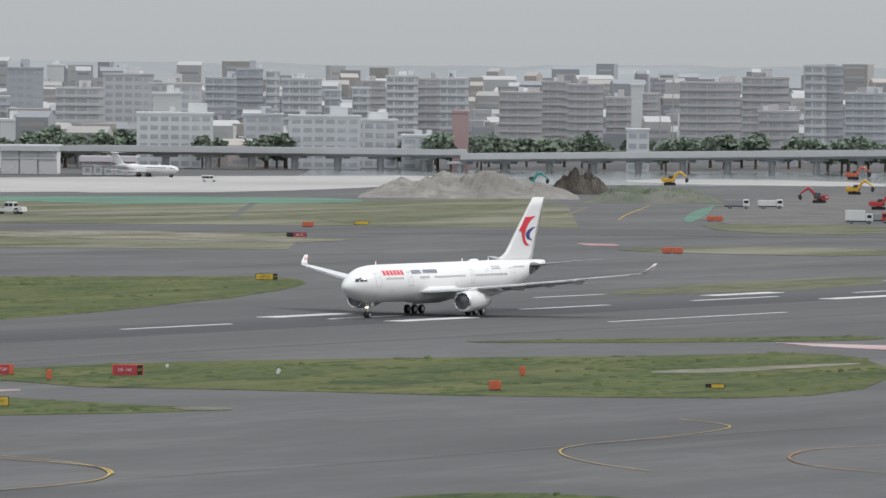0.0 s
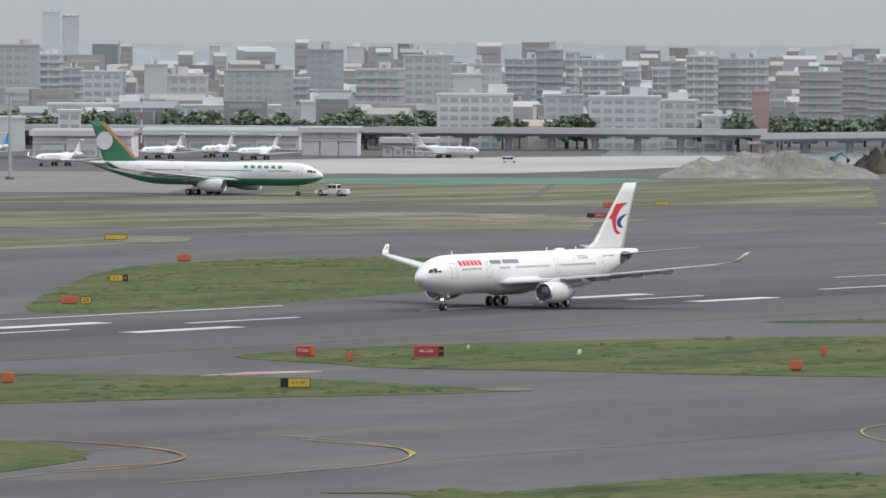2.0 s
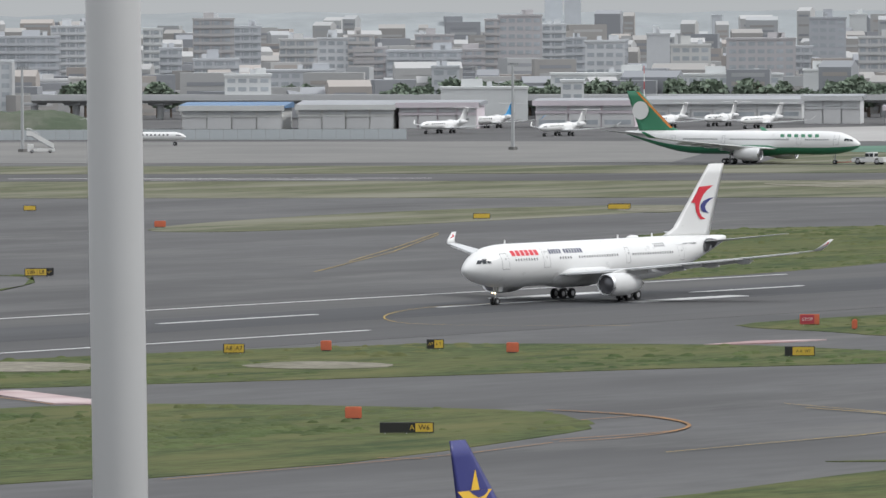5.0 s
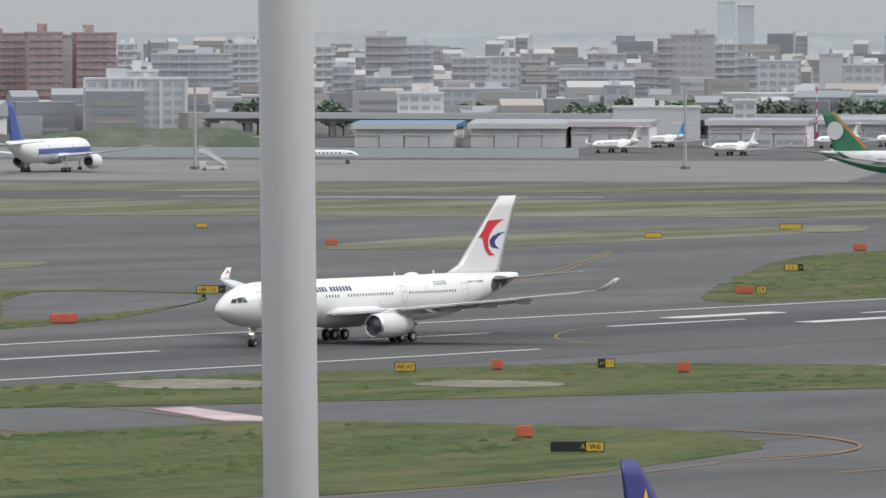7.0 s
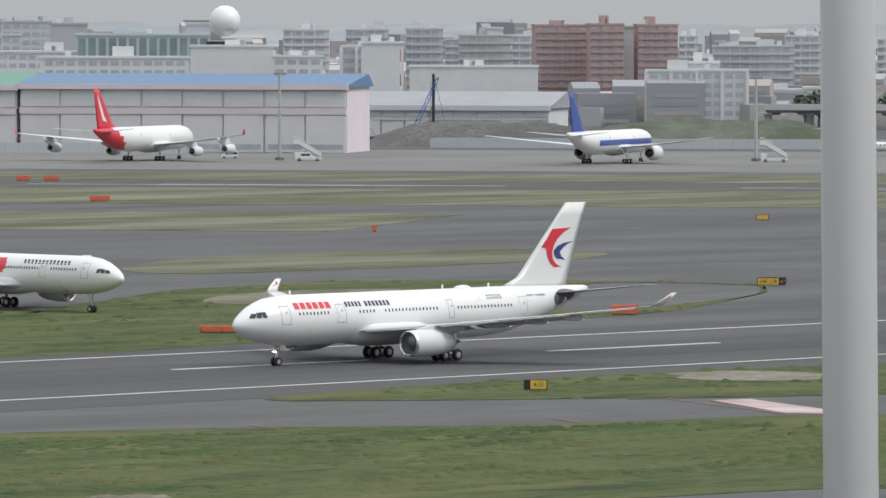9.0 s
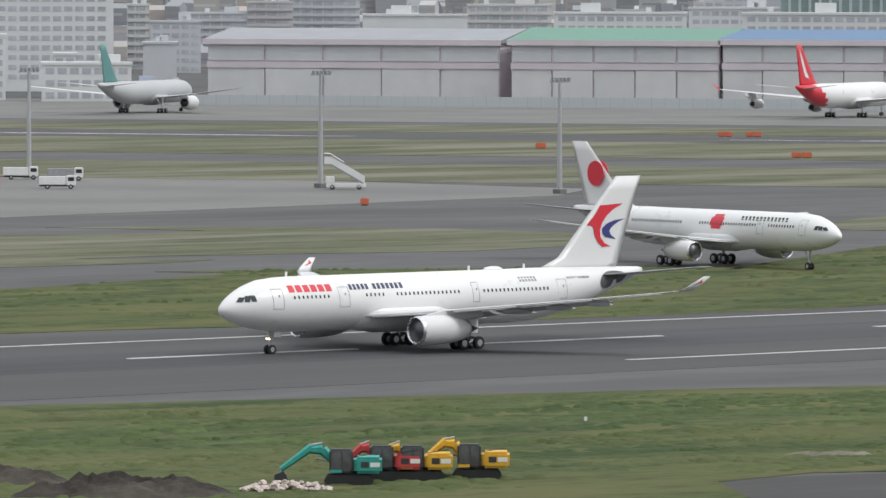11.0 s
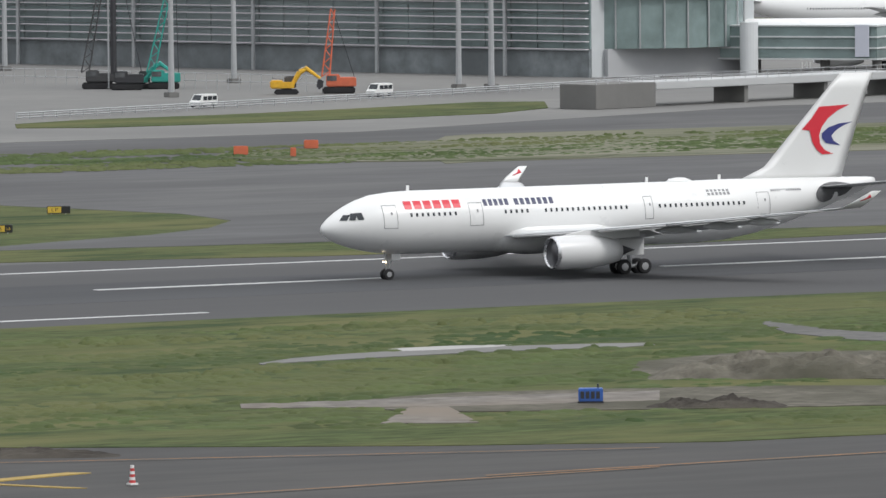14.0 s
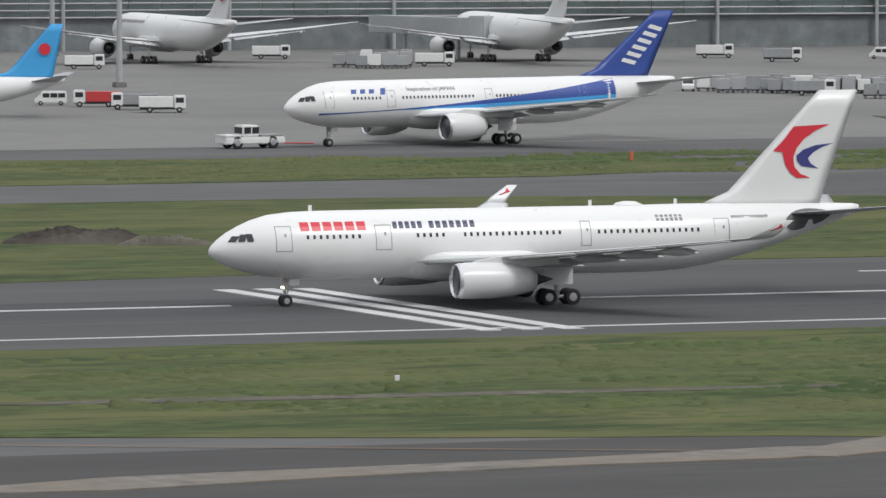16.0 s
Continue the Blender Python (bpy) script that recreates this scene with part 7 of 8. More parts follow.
crawler_crane(pose(538.2, 988.9, 0, 0, 0, -29), "orange drilling rig before the terminal", 13, -1.2, SIGN_ORANGE, "cranes")
crawler_crane(pose(527.1, 1026.1, 0, 0, 0, -27), "green lattice crane before the terminal", 20, -4, VEH_GREEN, "cranes")
crawler_crane(pose(1563.6, 1476.0, 0, 0, 0, -47), "blue crawler crane beside the hangar", 20, -8, VEH_BLUE, "cranes")
crawler_crane(pose(1568.4, 1471.4, 0, 0, 0, -47), "dark piling mast beside the crane", 21, 0, DARKM, "cranes")
crawler_crane(pose(1553.2, 1486.1, 0, 0, 0, -46), "dark lattice crane beside the hangar", 15, 4, DARKM, "cranes")
crawler_crane(pose(519.3, 1033.4, 0, 0, 0, -27), "dark lattice piling rig before the terminal", 18, -3, CAB_BLACK, "cranes")
gen = thing("generator", pose(310.1, 425.8, 0.1, 0, 0, -36), "red generator box on the path", "generator")
part("casing", box(-0.85, 0.85, -0.5, 0.5, 0.15, 1.05, 0.06), VEH_RED, gen)
for i in range(4):
    part("louvre", box(-0.7 + 0.36 * i, -0.45 + 0.36 * i, -0.53, -0.49, 0.35, 0.85), DARKM, gen)
part("skid", box(-0.9, 0.9, -0.45, 0.45, 0.0, 0.15), DARKM, gen)
part("exhaust", rod((0.5, 0.1, 1.05), (0.5, 0.1, 1.35), 0.06), DARKM, gen)
gen = thing("generator", pose(257.3, 436.7, 0.1, 0, 0, -31), "blue generator box on the path", "generator")
part("casing", box(-0.85, 0.85, -0.5, 0.5, 0.15, 1.05, 0.06), VEH_BLUE, gen)
for i in range(4):
    part("louvre", box(-0.7 + 0.36 * i, -0.45 + 0.36 * i, -0.53, -0.49, 0.35, 0.85), DARKM, gen)
part("skid", box(-0.9, 0.9, -0.45, 0.45, 0.0, 0.15), DARKM, gen)
part("exhaust", rod((0.5, 0.1, 1.05), (0.5, 0.1, 1.35), 0.06), DARKM, gen)
mk = thing("marker_box", pose(178.4, 489.1, 0.05, 0, 0, -20), "small white airfield marker box on the grass", "marker", "marker boxes")
part("box", box(-0.175, 0.175, -0.2, 0.2, 0.1, 0.50, 0.03), VEH_WHITE, mk)
part("stub", rod((0, 0, 0), (0, 0, 0.12), 0.06), STEEL, mk)
mk = thing("marker_box", pose(756.4, 480.7, 0.05, 0, 0, -58), "small white airfield marker box on the grass", "marker", "marker boxes")
part("box", box(-0.2, 0.2, -0.2, 0.2, 0.1, 0.55, 0.03), VEH_WHITE, mk)
part("stub", rod((0, 0, 0), (0, 0, 0.12), 0.06), STEEL, mk)
mk = thing("marker_box", pose(752.4, 478.3, 0.05, 0, 0, -58), "small white airfield marker box on the grass", "marker", "marker boxes")
part("box", box(-0.2, 0.2, -0.2, 0.2, 0.1, 0.55, 0.03), VEH_WHITE, mk)
part("stub", rod((0, 0, 0), (0, 0, 0.12), 0.06), STEEL, mk)
mk = thing("marker_box", pose(428.6, 467.8, 0.05, 0, 0, -42), "small white airfield marker box on the grass", "marker", "marker boxes")
part("box", box(-0.15, 0.15, -0.2, 0.2, 0.1, 0.45, 0.03), VEH_WHITE, mk)
part("stub", rod((0, 0, 0), (0, 0, 0.12), 0.06), STEEL, mk)
mk = thing("marker_box", pose(758.2, 498.2, 0.05, 0, 0, -57), "small white airfield marker box on the grass", "marker", "marker boxes")
part("box", box(-0.175, 0.175, -0.2, 0.2, 0.1, 0.50, 0.03), VEH_WHITE, mk)
part("stub", rod((0, 0, 0), (0, 0, 0.12), 0.06), STEEL, mk)


def heap(pts_x, pts_y, w, d, hh, turn, material, label, sd=1, rough=1.0):
    """An uneven mound of spoil."""
    n, m2 = 52, 20
    v, f = [], []
    for i in range(n + 1):
        for j in range(m2 + 1):
            a, b = 2 * i / n - 1, 2 * j / m2 - 1
            e = max(0, 1 - abs(a) ** 3) * max(0, 1 - abs(b) ** 2.2)
            z = hh * e * (0.75 + rough * 0.5 * noise.noise((a * 3 + sd, b * 2, sd)) + rough * 0.22 * noise.noise((a * 11, b * 7, sd)) + rough * 0.16 * noise.noise((a * 27, b * 15, sd + 2)))
            v.append((a * w / 2, b * d / 2, z - 0.05))
    for i in range(n):
        for j in range(m2):
            k = i * (m2 + 1) + j
            f.append((k, k + m2 + 1, k + m2 + 2, k + 1))
    ob = new("spoil_heap", mesh("spoil_heap", v, f, material))
    ob.matrix_basis = pose(pts_x, pts_y, 0.05, 0, 0, turn)
    return tagged(ob, label, "spoil heap")



heap(340.7, 442.0, 17.0, 6, 1.9, -38, EARTH, "dark earth spoil heap in the grass", 1)
heap(341.5, 423.4, 17.2, 5, 1.8, -39, EARTH, "dark earth spoil heap beside the machines", 2)
heap(283.0, 450.4, 22.5, 7, 2.0, -32, SOIL, "grey earth spoil heap in the grass", 3)
heap(303.9, 457.0, 10.1, 5, 0.9, -34, SOIL, "low grey spoil heap by the path", 4)
heap(281.9, 422.9, 14.5, 5, 1.9, -34, EARTH, "dark steep earth heap by the dig", 5)
heap(262.8, 429.2, 10.5, 3, 0.8, -31, EARTH, "low dark earth bank", 6)
heap(296.2, 443.3, 11.5, 5, 1.8, -34, EARTH, "dark earth bank on the dig", 7)
heap(210.1, 665.1, 14.5, 7, 1.6, -18, EARTH, "dark earth heap behind the runway", 8)
heap(216.9, 658.7, 9.3, 5, 1.0, -18, SOIL, "pale gravel heap behind the runway", 9)
heap(204.5, 421.2, 15.3, 3, 0.7, -26, EARTH, "black earth bank along the taxiway edge", 19)


def lump(sd, flat):
    r2 = random.Random(sd)
    bm = bmesh.new()
    bmesh.ops.create_icosphere(bm, subdivisions=1, radius=0.3)
    for q in bm.verts:
        q.co *= r2.uniform(0.7, 1.25)
        q.co.z *= flat
    me = bpy.data.meshes.new("lump")
    bm.to_mesh(me)
    bm.free()
    return me


def pile(name, piece, x, y, turn, w, d, hh, count, material, label, flat, sd):
    """A pile of loose pieces, thrown up to a ridge."""
    ob = thing(name, pose(x, y, 0.05, 0, 0, turn), label, "pile")
    shapes = [lump(sd + k, flat) for k in range(4)]
    for me in shapes:
        me.materials.append(material)
    r2 = random.Random(sd)
    for k in range(count):
        a, b = r2.uniform(-1, 1), r2.uniform(-1, 1)
        top = max(0, 1 - a * a) * max(0, 1 - b * b)
        put(piece, shapes[k % 4], ob, m=pose(a * w / 2, b * d / 2, hh * top * r2.uniform(0.3, 1) + 0.1, r2.uniform(-25, 25), r2.uniform(-25, 25), r2.uniform(0, 360)))



pile("sandbag_pile", "sandbag", 354.7, 420.4, -40, 6.6, 2.4, 0.8, 80, BAG, "pile of white and pinkish bags beside the excavator", 0.7, 10)
pile("rubble_pile", "rubble_chunk", 324.1, 442.8, -36, 3.8, 2, 0.9, 34, BAG, "pale rubble pile on the grass", 0.6, 30)
pile("rubble_pile", "rubble_chunk", 322.3, 439.7, -36, 3.8, 2, 0.9, 34, BAG, "pale rubble pile by the path", 0.6, 50)
mp = thing("marker_post", pose(202.0, 397.9, 0.03), "short red and white banded marker post on the taxiway", "marker")
part("foot", box(-0.28, 0.28, -0.28, 0.28, 0.02, 0.16, 0.03), VEH_WHITE, mp)
for i in range(6):
    part("band", rod((0, 0, 0.16 + 0.18 * i), (0, 0, 0.34 + 0.18 * i), 0.2 - 0.015 * i, 0.19 - 0.015 * i, 14), VEH_WHITE if i % 2 else VEH_RED, mp)
heap(1718.7, 1031.3, 60, 60, 7.0, -59, PALE_SOIL, "large pale spoil mound at the far works", 13)
heap(1781.2, 1032.3, 17, 25, 6.6, -60, EARTH, "dark earth mound at the far works", 14)
heap(1696.8, 961.2, 37.5, 40, 4.5, -60, BANK, "grassed earth mound at the far works", 15)
heap(1578, 1461, 78, 40, 9.5, -47, PATH_GREY, "long earth embankment behind the apron", 16, 0.3)
heap(1622, 1414, 96, 44, 10.0, -49, BANK, "grassed earth embankment behind the apron", 17, 0.25)
heap(414.4, 423.0, 8.2, 2, 0.5, -44, SAND, "pale rubble in the near grass", 18)

# ---- patches, paths and paint ----
slab("works_pavement", smooth_ring([(1799.8, 1283.7), (1928.3, 1245.6), (2006.3, 1208.1), (1922.1, 1163.5), (1782.9, 1105.6), (1706.2, 1120.8), (1605.5, 1163.7)], 1), 0.06, PALE, "pale new concrete strip at the far works", "pavement")
slab("works_pavement", smooth_ring([(1772.2, 1213.0), (1878.2, 1214.7), (1929.5, 1193.9), (1828.5, 1137.2), (1725.4, 1097.2), (1654.3, 1132.3)], 1), 0.062, PALE, "pale new concrete strip at the far works", "pavement")
slab("works_pavement", smooth_ring([(1992.2, 1139.8), (2034.5, 1112.7), (2008.0, 1055.0), (1947.8, 1023.3), (1934.8, 1103.0)], 1), 0.06, PALE, "pale works strip by the river", "pavement")
slab("works_field", smooth_ring([(1687.7, 934.8), (1923.0, 1010.3), (1508.1, 792.2), (1478.6, 829.3)], 1), 0.05, PATH_GREY, "dusty grey works yard", "ground")
slab("green_sheet", smooth_ring([(1594.8, 1119.2), (1654.1, 1068.5), (1666.9, 1033.6), (1617.3, 1002.9), (1592.1, 1045.8), (1547.8, 1086.2)], 1), 0.07, GREENNET, "green ground sheet along the works", "ground sheet")
slab("green_sheet", smooth_ring([(1591.9, 1089.6), (1667.4, 1037.1), (1613.0, 1001.5), (1543.9, 1049.8)], 1), 0.07, GREENNET, "green ground sheet along the works", "ground sheet")
slab("green_sheet", smooth_ring([(1487.8, 904.4), (1567.6, 945.5), (1609.4, 960.6), (1538.2, 922.9)], 1), 0.07, GREENNET, "green painted taxiway shoulder", "ground sheet")
slab("green_sheet", smooth_ring([(1502.9, 843.7), (1602.2, 896.3), (1686.3, 935.7), (1624.0, 902.7), (1495.6, 835.9)], 1), 0.07, GREENNET, "green painted taxiway shoulder", "ground sheet")
slab("footpath", smooth_ring([(312.9, 506.2), (311.0, 489.5), (313.8, 483.9), (329.2, 479.7), (318.1, 469.7), (314.1, 450.2), (321.3, 432.4), (317.3, 427.0), (304.6, 438.7), (313.2, 465.6), (304.1, 483.5)], 1), 0.1, PATH_GREY, "grey-brown paved works path in the grass", "path")
slab("footpath", smooth_ring([(307.5, 449.5), (310.7, 443.9), (313.2, 433.1), (306.2, 430.3), (305.9, 437.7)], 1), 0.12, SLABS, "worn concrete pad beside the path", "path")
slab("bare_soil", smooth_ring([(248.9, 452.5), (272.3, 445.1), (285.8, 436.3), (294.1, 420.9), (280.3, 420.9), (265.4, 426.5), (240.4, 437.1)], 1), 0.1, SOIL, "bare soil strip of the dig", "ground")
slab("bare_soil", smooth_ring([(283.9, 473.9), (306.2, 467.4), (307.5, 440.0), (295.2, 428.8), (283.8, 448.3), (271.2, 455.0)], 1), 0.1, SOIL, "bare soil around the dig", "ground")
slab("footpath", smooth_ring([(254.4, 482.8), (262.4, 488.7), (276.6, 490.5), (292.9, 486.6), (290.6, 482.8), (276.0, 485.0), (260.8, 484.0)], 1), 0.1, CONCRETE, "narrow grey path across the grass", "path")
slab("footpath", smooth_ring([(270.5, 491.9), (279.6, 491.4), (282.5, 489.4), (271.7, 488.0)], 1), 0.12, PALE, "pale concrete slab on the grass", "path")
slab("footpath", smooth_ring([(236.9, 450.1), (247.8, 447.5), (267.0, 443.7), (262.5, 436.1), (247.9, 439.5), (235.3, 447.0)], 0), 0.1, SLABS, "worn reddish-grey concrete slab track in the grass", "path")
slab("footpath", smooth_ring([(245.2, 440.8), (247.8, 439.5), (242.3, 426.3), (237.0, 430.0)], 0), 0.1, SLABS, "worn slab branch of the track", "path")
slab("bare_soil", smooth_ring([(128.5, 422.0), (157.9, 424.6), (190.3, 430.1), (186.8, 422.3), (156.2, 420.1), (125.6, 412.7)], 1), 0.1, SLABS, "sandy track along the taxiway", "ground")
slab("bare_soil", smooth_ring([(183.8, 428.1), (195.5, 436.7), (202.4, 435.8), (197.4, 427.6), (190.3, 425.2), (180.5, 420.4)], 1), 0.105, SLABS, "sandy track end beside the taxiway", "ground")
slab("footpath", smooth_ring([(146.2, 480.1), (166.5, 479.6), (210.6, 476.2), (209.3, 473.3), (169.3, 475.9), (145.5, 477.7)], 1), 0.09, SOIL, "faint worn path in the grass", "path")
slab("grass_verge", smooth_ring([(448.5, 917.8), (493.5, 923.8), (549.6, 946.5), (525.5, 903.5), (486.8, 894.5), (436.3, 892.9)], 1), 0.1, GRASS, "rough grass strip along the perimeter road", "grass")
slab("grass_verge", smooth_ring([(402.2, 920.8), (412.9, 918.2), (426.1, 895.5), (426.3, 881.8), (405.4, 886.8)], 1), 0.1, GRASS_FAR, "rough grass patch on the apron edge", "grass")
slab("grass_verge", smooth_ring([(420.1, 807.3), (435.5, 815.3), (459.0, 823.8), (504.7, 838.1), (462.3, 767.8), (429.6, 775.2), (417.6, 789.1)], 1), 0.1, GRASS_FAR, "dry grass island behind the taxiway", "grass")
slab("bare_soil", smooth_ring([(611.6, 498.7), (628.3, 499.5), (625.7, 482.7), (612.9, 483.4)], 2), 0.1, SAND, "pale bare patch in the grass", "ground")
slab("bare_soil", smooth_ring([(591.6, 522.3), (607.5, 524.0), (606.2, 511.6), (596.5, 504.2), (588.7, 514.2)], 2), 0.1, SAND, "pale bare patch in the grass", "ground")
slab("bare_soil", smooth_ring([(595.3, 527.3), (608.3, 526.4), (610.4, 515.2), (601.0, 507.3), (594.0, 518.1)], 2), 0.1, SAND, "pale bare patch in the grass", "ground")
slab("bare_soil", smooth_ring([(705.1, 708.8), (738.7, 723.5), (757.7, 712.9), (729.5, 703.5), (695.0, 689.1)], 2), 0.1, SAND, "pale bare patch behind the runway", "ground")
slab("bare_soil", smooth_ring([(787.5, 448.7), (813.1, 444.4), (836.1, 439.0), (808.2, 437.8), (785.8, 441.4)], 2), 0.1, SAND, "pale strip in the grass verge", "ground")
slab("bare_soil", smooth_ring([(673.3, 442.7), (678.6, 440.2), (676.5, 434.8), (670.4, 436.3)], 2), 0.1, SAND, "pale tip of the grass verge", "ground")
slab("bare_soil", smooth_ring([(1295.8, 901.9), (1333.4, 883.2), (1302.8, 813.3), (1306.6, 810.1), (1263.2, 802.1), (1275.9, 859.2)], 2), 0.1, SAND, "pale dry patch in the far grass", "ground")
slab("bare_soil", smooth_ring([(1288.8, 905.6), (1306.4, 873.6), (1312.2, 827.3), (1268.2, 834.0), (1258.6, 870.0)], 2), 0.1, SAND, "pale dry patch in the far grass", "ground")
slab("bare_soil", smooth_ring([(1104.9, 808.5), (1131.0, 813.0), (1123.9, 798.8), (1095.2, 787.3)], 2), 0.1, SAND, "pale dry tip of the grass strip", "ground")
slab("holding_marking", smooth_ring([(881.0, 479.9), (883.2, 463.8), (869.7, 456.7), (874.6, 470.3)], 0), 0.11, PINK, "worn red and white runway holding marking", "runway marking")
slab("holding_marking", smooth_ring([(680.3, 483.4), (690.8, 483.7), (698.3, 479.0), (687.1, 479.6)], 0), 0.11, PINK, "worn red and white runway holding marking", "runway marking")
slab("holding_marking", smooth_ring([(558.9, 487.1), (563.5, 485.4), (553.6, 466.9), (548.1, 462.3), (546.8, 466.6)], 0), 0.11, PINK, "worn red and white runway holding marking", "runway marking")
slab("holding_marking", [(358, 640), (366, 644), (374, 640), (367, 636)], 0.15, PINK, "worn red and white runway holding marking", "runway marking")
slab("holding_marking", smooth_ring([(1311.2, 760.8), (1313.9, 752.9), (1299.4, 743.3), (1297.7, 750.3)], 0), 0.11, PINK, "worn red and white runway holding marking", "runway marking")

slab("centre_dash", [(164, 571.6), (194, 571.6), (194, 572.5), (164, 572.5)], 0.055, WHITE_LINE, "white runway centre line dash", "runway marking")
slab("centre_dash", [(225, 571.6), (256, 571.6), (256, 572.5), (225, 572.5)], 0.055, WHITE_LINE, "white runway centre line dash", "runway marking")
slab("centre_dash", [(287, 571.6), (316, 571.6), (316, 572.5), (287, 572.5)], 0.055, WHITE_LINE, "white runway centre line dash", "runway marking")
slab("centre_dash", [(344.6, 571.6), (373, 571.6), (373, 572.5), (344.6, 572.5)], 0.055, WHITE_LINE, "white runway centre line dash", "runway marking")
slab("centre_dash", [(402.6, 571.6), (432, 571.6), (432, 572.5), (402.6, 572.5)], 0.055, WHITE_LINE, "white runway centre line dash", "runway marking")
slab("centre_dash", [(462, 571.6), (492, 571.6), (492, 572.5), (462, 572.5)], 0.055, WHITE_LINE, "white runway centre line dash", "runway marking")
slab("centre_dash", [(507, 571.6), (535, 571.6), (535, 572.5), (507, 572.5)], 0.055, WHITE_LINE, "white runway centre line dash", "runway marking")
slab("centre_dash", [(567, 571.6), (598, 571.6), (598, 572.5), (567, 572.5)], 0.055, WHITE_LINE, "white runway centre line dash", "runway marking")
slab("centre_dash", [(628, 571.6), (658, 571.6), (658, 572.5), (628, 572.5)], 0.055, WHITE_LINE, "white runway centre line dash", "runway marking")
slab("centre_dash", [(690, 571.6), (721, 571.6), (721, 572.5), (690, 572.5)], 0.055, WHITE_LINE, "white runway centre line dash", "runway marking")
slab("centre_dash", [(746, 571.6), (775, 571.6), (775, 572.5), (746, 572.5)], 0.055, WHITE_LINE, "white runway centre line dash", "runway marking")
slab("centre_dash", [(802, 571.6), (828, 571.6), (828, 572.5), (802, 572.5)], 0.055, WHITE_LINE, "white runway centre line dash", "runway marking")
slab("centre_dash", [(859, 571.6), (887, 571.6), (887, 572.5), (859, 572.5)], 0.055, WHITE_LINE, "white runway centre line dash", "runway marking")
slab("centre_dash", [(913.5, 571.6), (934, 571.6), (934, 572.5), (913.5, 572.5)], 0.055, WHITE_LINE, "white runway centre line dash", "runway marking")
slab("centre_dash", [(969, 571.6), (996, 571.6), (996, 572.5), (969, 572.5)], 0.055, WHITE_LINE, "white runway centre line dash", "runway marking")
slab("centre_dash", [(1023, 571.6), (1051, 571.6), (1051, 572.5), (1023, 572.5)], 0.055, WHITE_LINE, "white runway centre line dash", "runway marking")
slab("centre_dash", [(1078, 571.6), (1106, 571.6), (1106, 572.5), (1078, 572.5)], 0.055, WHITE_LINE, "white runway centre line dash", "runway marking")
slab("touchdown_mark", [(772, 558.4), (796, 558.4), (796, 561.6), (772, 561.6)], 0.055, WHITE_LINE, "white touchdown zone bar", "runway marking")
slab("touchdown_mark", [(772, 580.4), (796, 580.4), (796, 583.6), (772, 583.6)], 0.055, WHITE_LINE, "white touchdown zone bar", "runway marking")
slab("touchdown_mark", [(912, 558.4), (934, 558.4), (934, 561.6), (912, 561.6)], 0.055, WHITE_LINE, "white touchdown zone bar", "runway marking")
slab("touchdown_mark", [(912, 580.4), (934, 580.4), (934, 583.6), (912, 583.6)], 0.055, WHITE_LINE, "white touchdown zone bar", "runway marking")
slab("touchdown_mark", [(1046, 558.4), (1069, 558.4), (1069, 561.6), (1046, 561.6)], 0.055, WHITE_LINE, "white touchdown zone bar", "runway marking")
slab("touchdown_mark", [(1046, 580.4), (1069, 580.4), (1069, 583.6), (1046, 583.6)], 0.055, WHITE_LINE, "white touchdown zone bar", "runway marking")
slab("cross_bar", [(202.8, 537), (204.6, 537), (201.0, 592), (199.2, 592)], 0.058, WHITE_LINE, "white bar across the runway", "runway marking")
slab("cross_bar", [(206.3, 537), (208.1, 537), (204.6, 592), (202.8, 592)], 0.058, WHITE_LINE, "white bar across the runway", "runway marking")
slab("cross_bar", [(209.8, 537), (211.6, 537), (208.2, 592), (206.4, 592)], 0.058, WHITE_LINE, "white bar across the runway", "runway marking")
slab("closed_cross", [(189.6, 412.9), (190.8, 412.1), (198.8, 397.7), (197.6, 398.5)], 0.07, YELLOW_LINE, "yellow cross of a closed taxiway", "taxiway marking")
slab("closed_cross", [(184.0, 402.6), (185.2, 401.6), (203.8, 407.1), (202.6, 408.1)], 0.074, YELLOW_LINE, "yellow cross of a closed taxiway", "taxiway marking")
stripe("taxi_line", arc([(268.9, 386.9), (327.2, 388.0)], 0), 0.35, 0.095, ORANGE_LINE, "worn orange taxiway edge line", "taxiway marking")
stripe("taxi_line", arc([(222.9, 391.1), (291.2, 391.9)], 0), 0.3, 0.100, ORANGE_LINE, "worn orange taxiway edge line", "taxiway marking")
stripe("taxi_line", arc([(136.3, 447.5), (161.8, 435.0), (177.7, 427.9)], 1), 0.25, 0.105, ORANGE_LINE, "worn orange taxiway edge line", "taxiway marking")
stripe("taxi_line", arc([(195.8, 388.4), (234.8, 390.2)], 0), 0.3, 0.110, ORANGE_LINE, "worn orange taxiway edge line", "taxiway marking")
stripe("taxi_line", arc([(199.7, 417.4), (242.2, 402.4)], 0), 0.25, 0.115, ORANGE_LINE, "worn orange taxiway edge line", "taxiway marking")
stripe("taxi_line", arc([(565.9, 377.8), (571.9, 382.1), (576.5, 388.1), (580.8, 400.8)], 3), 0.35, 0.120, YELLOW_LINE, "thin yellow taxiway centre line", "taxiway marking")
stripe("taxi_line", arc([(569.0, 379.8), (556.4, 372.7), (546.3, 371.4), (539.2, 372.0)], 3), 0.22, 0.090, YELLOW_LINE, "thin yellow taxiway centre line", "taxiway marking")
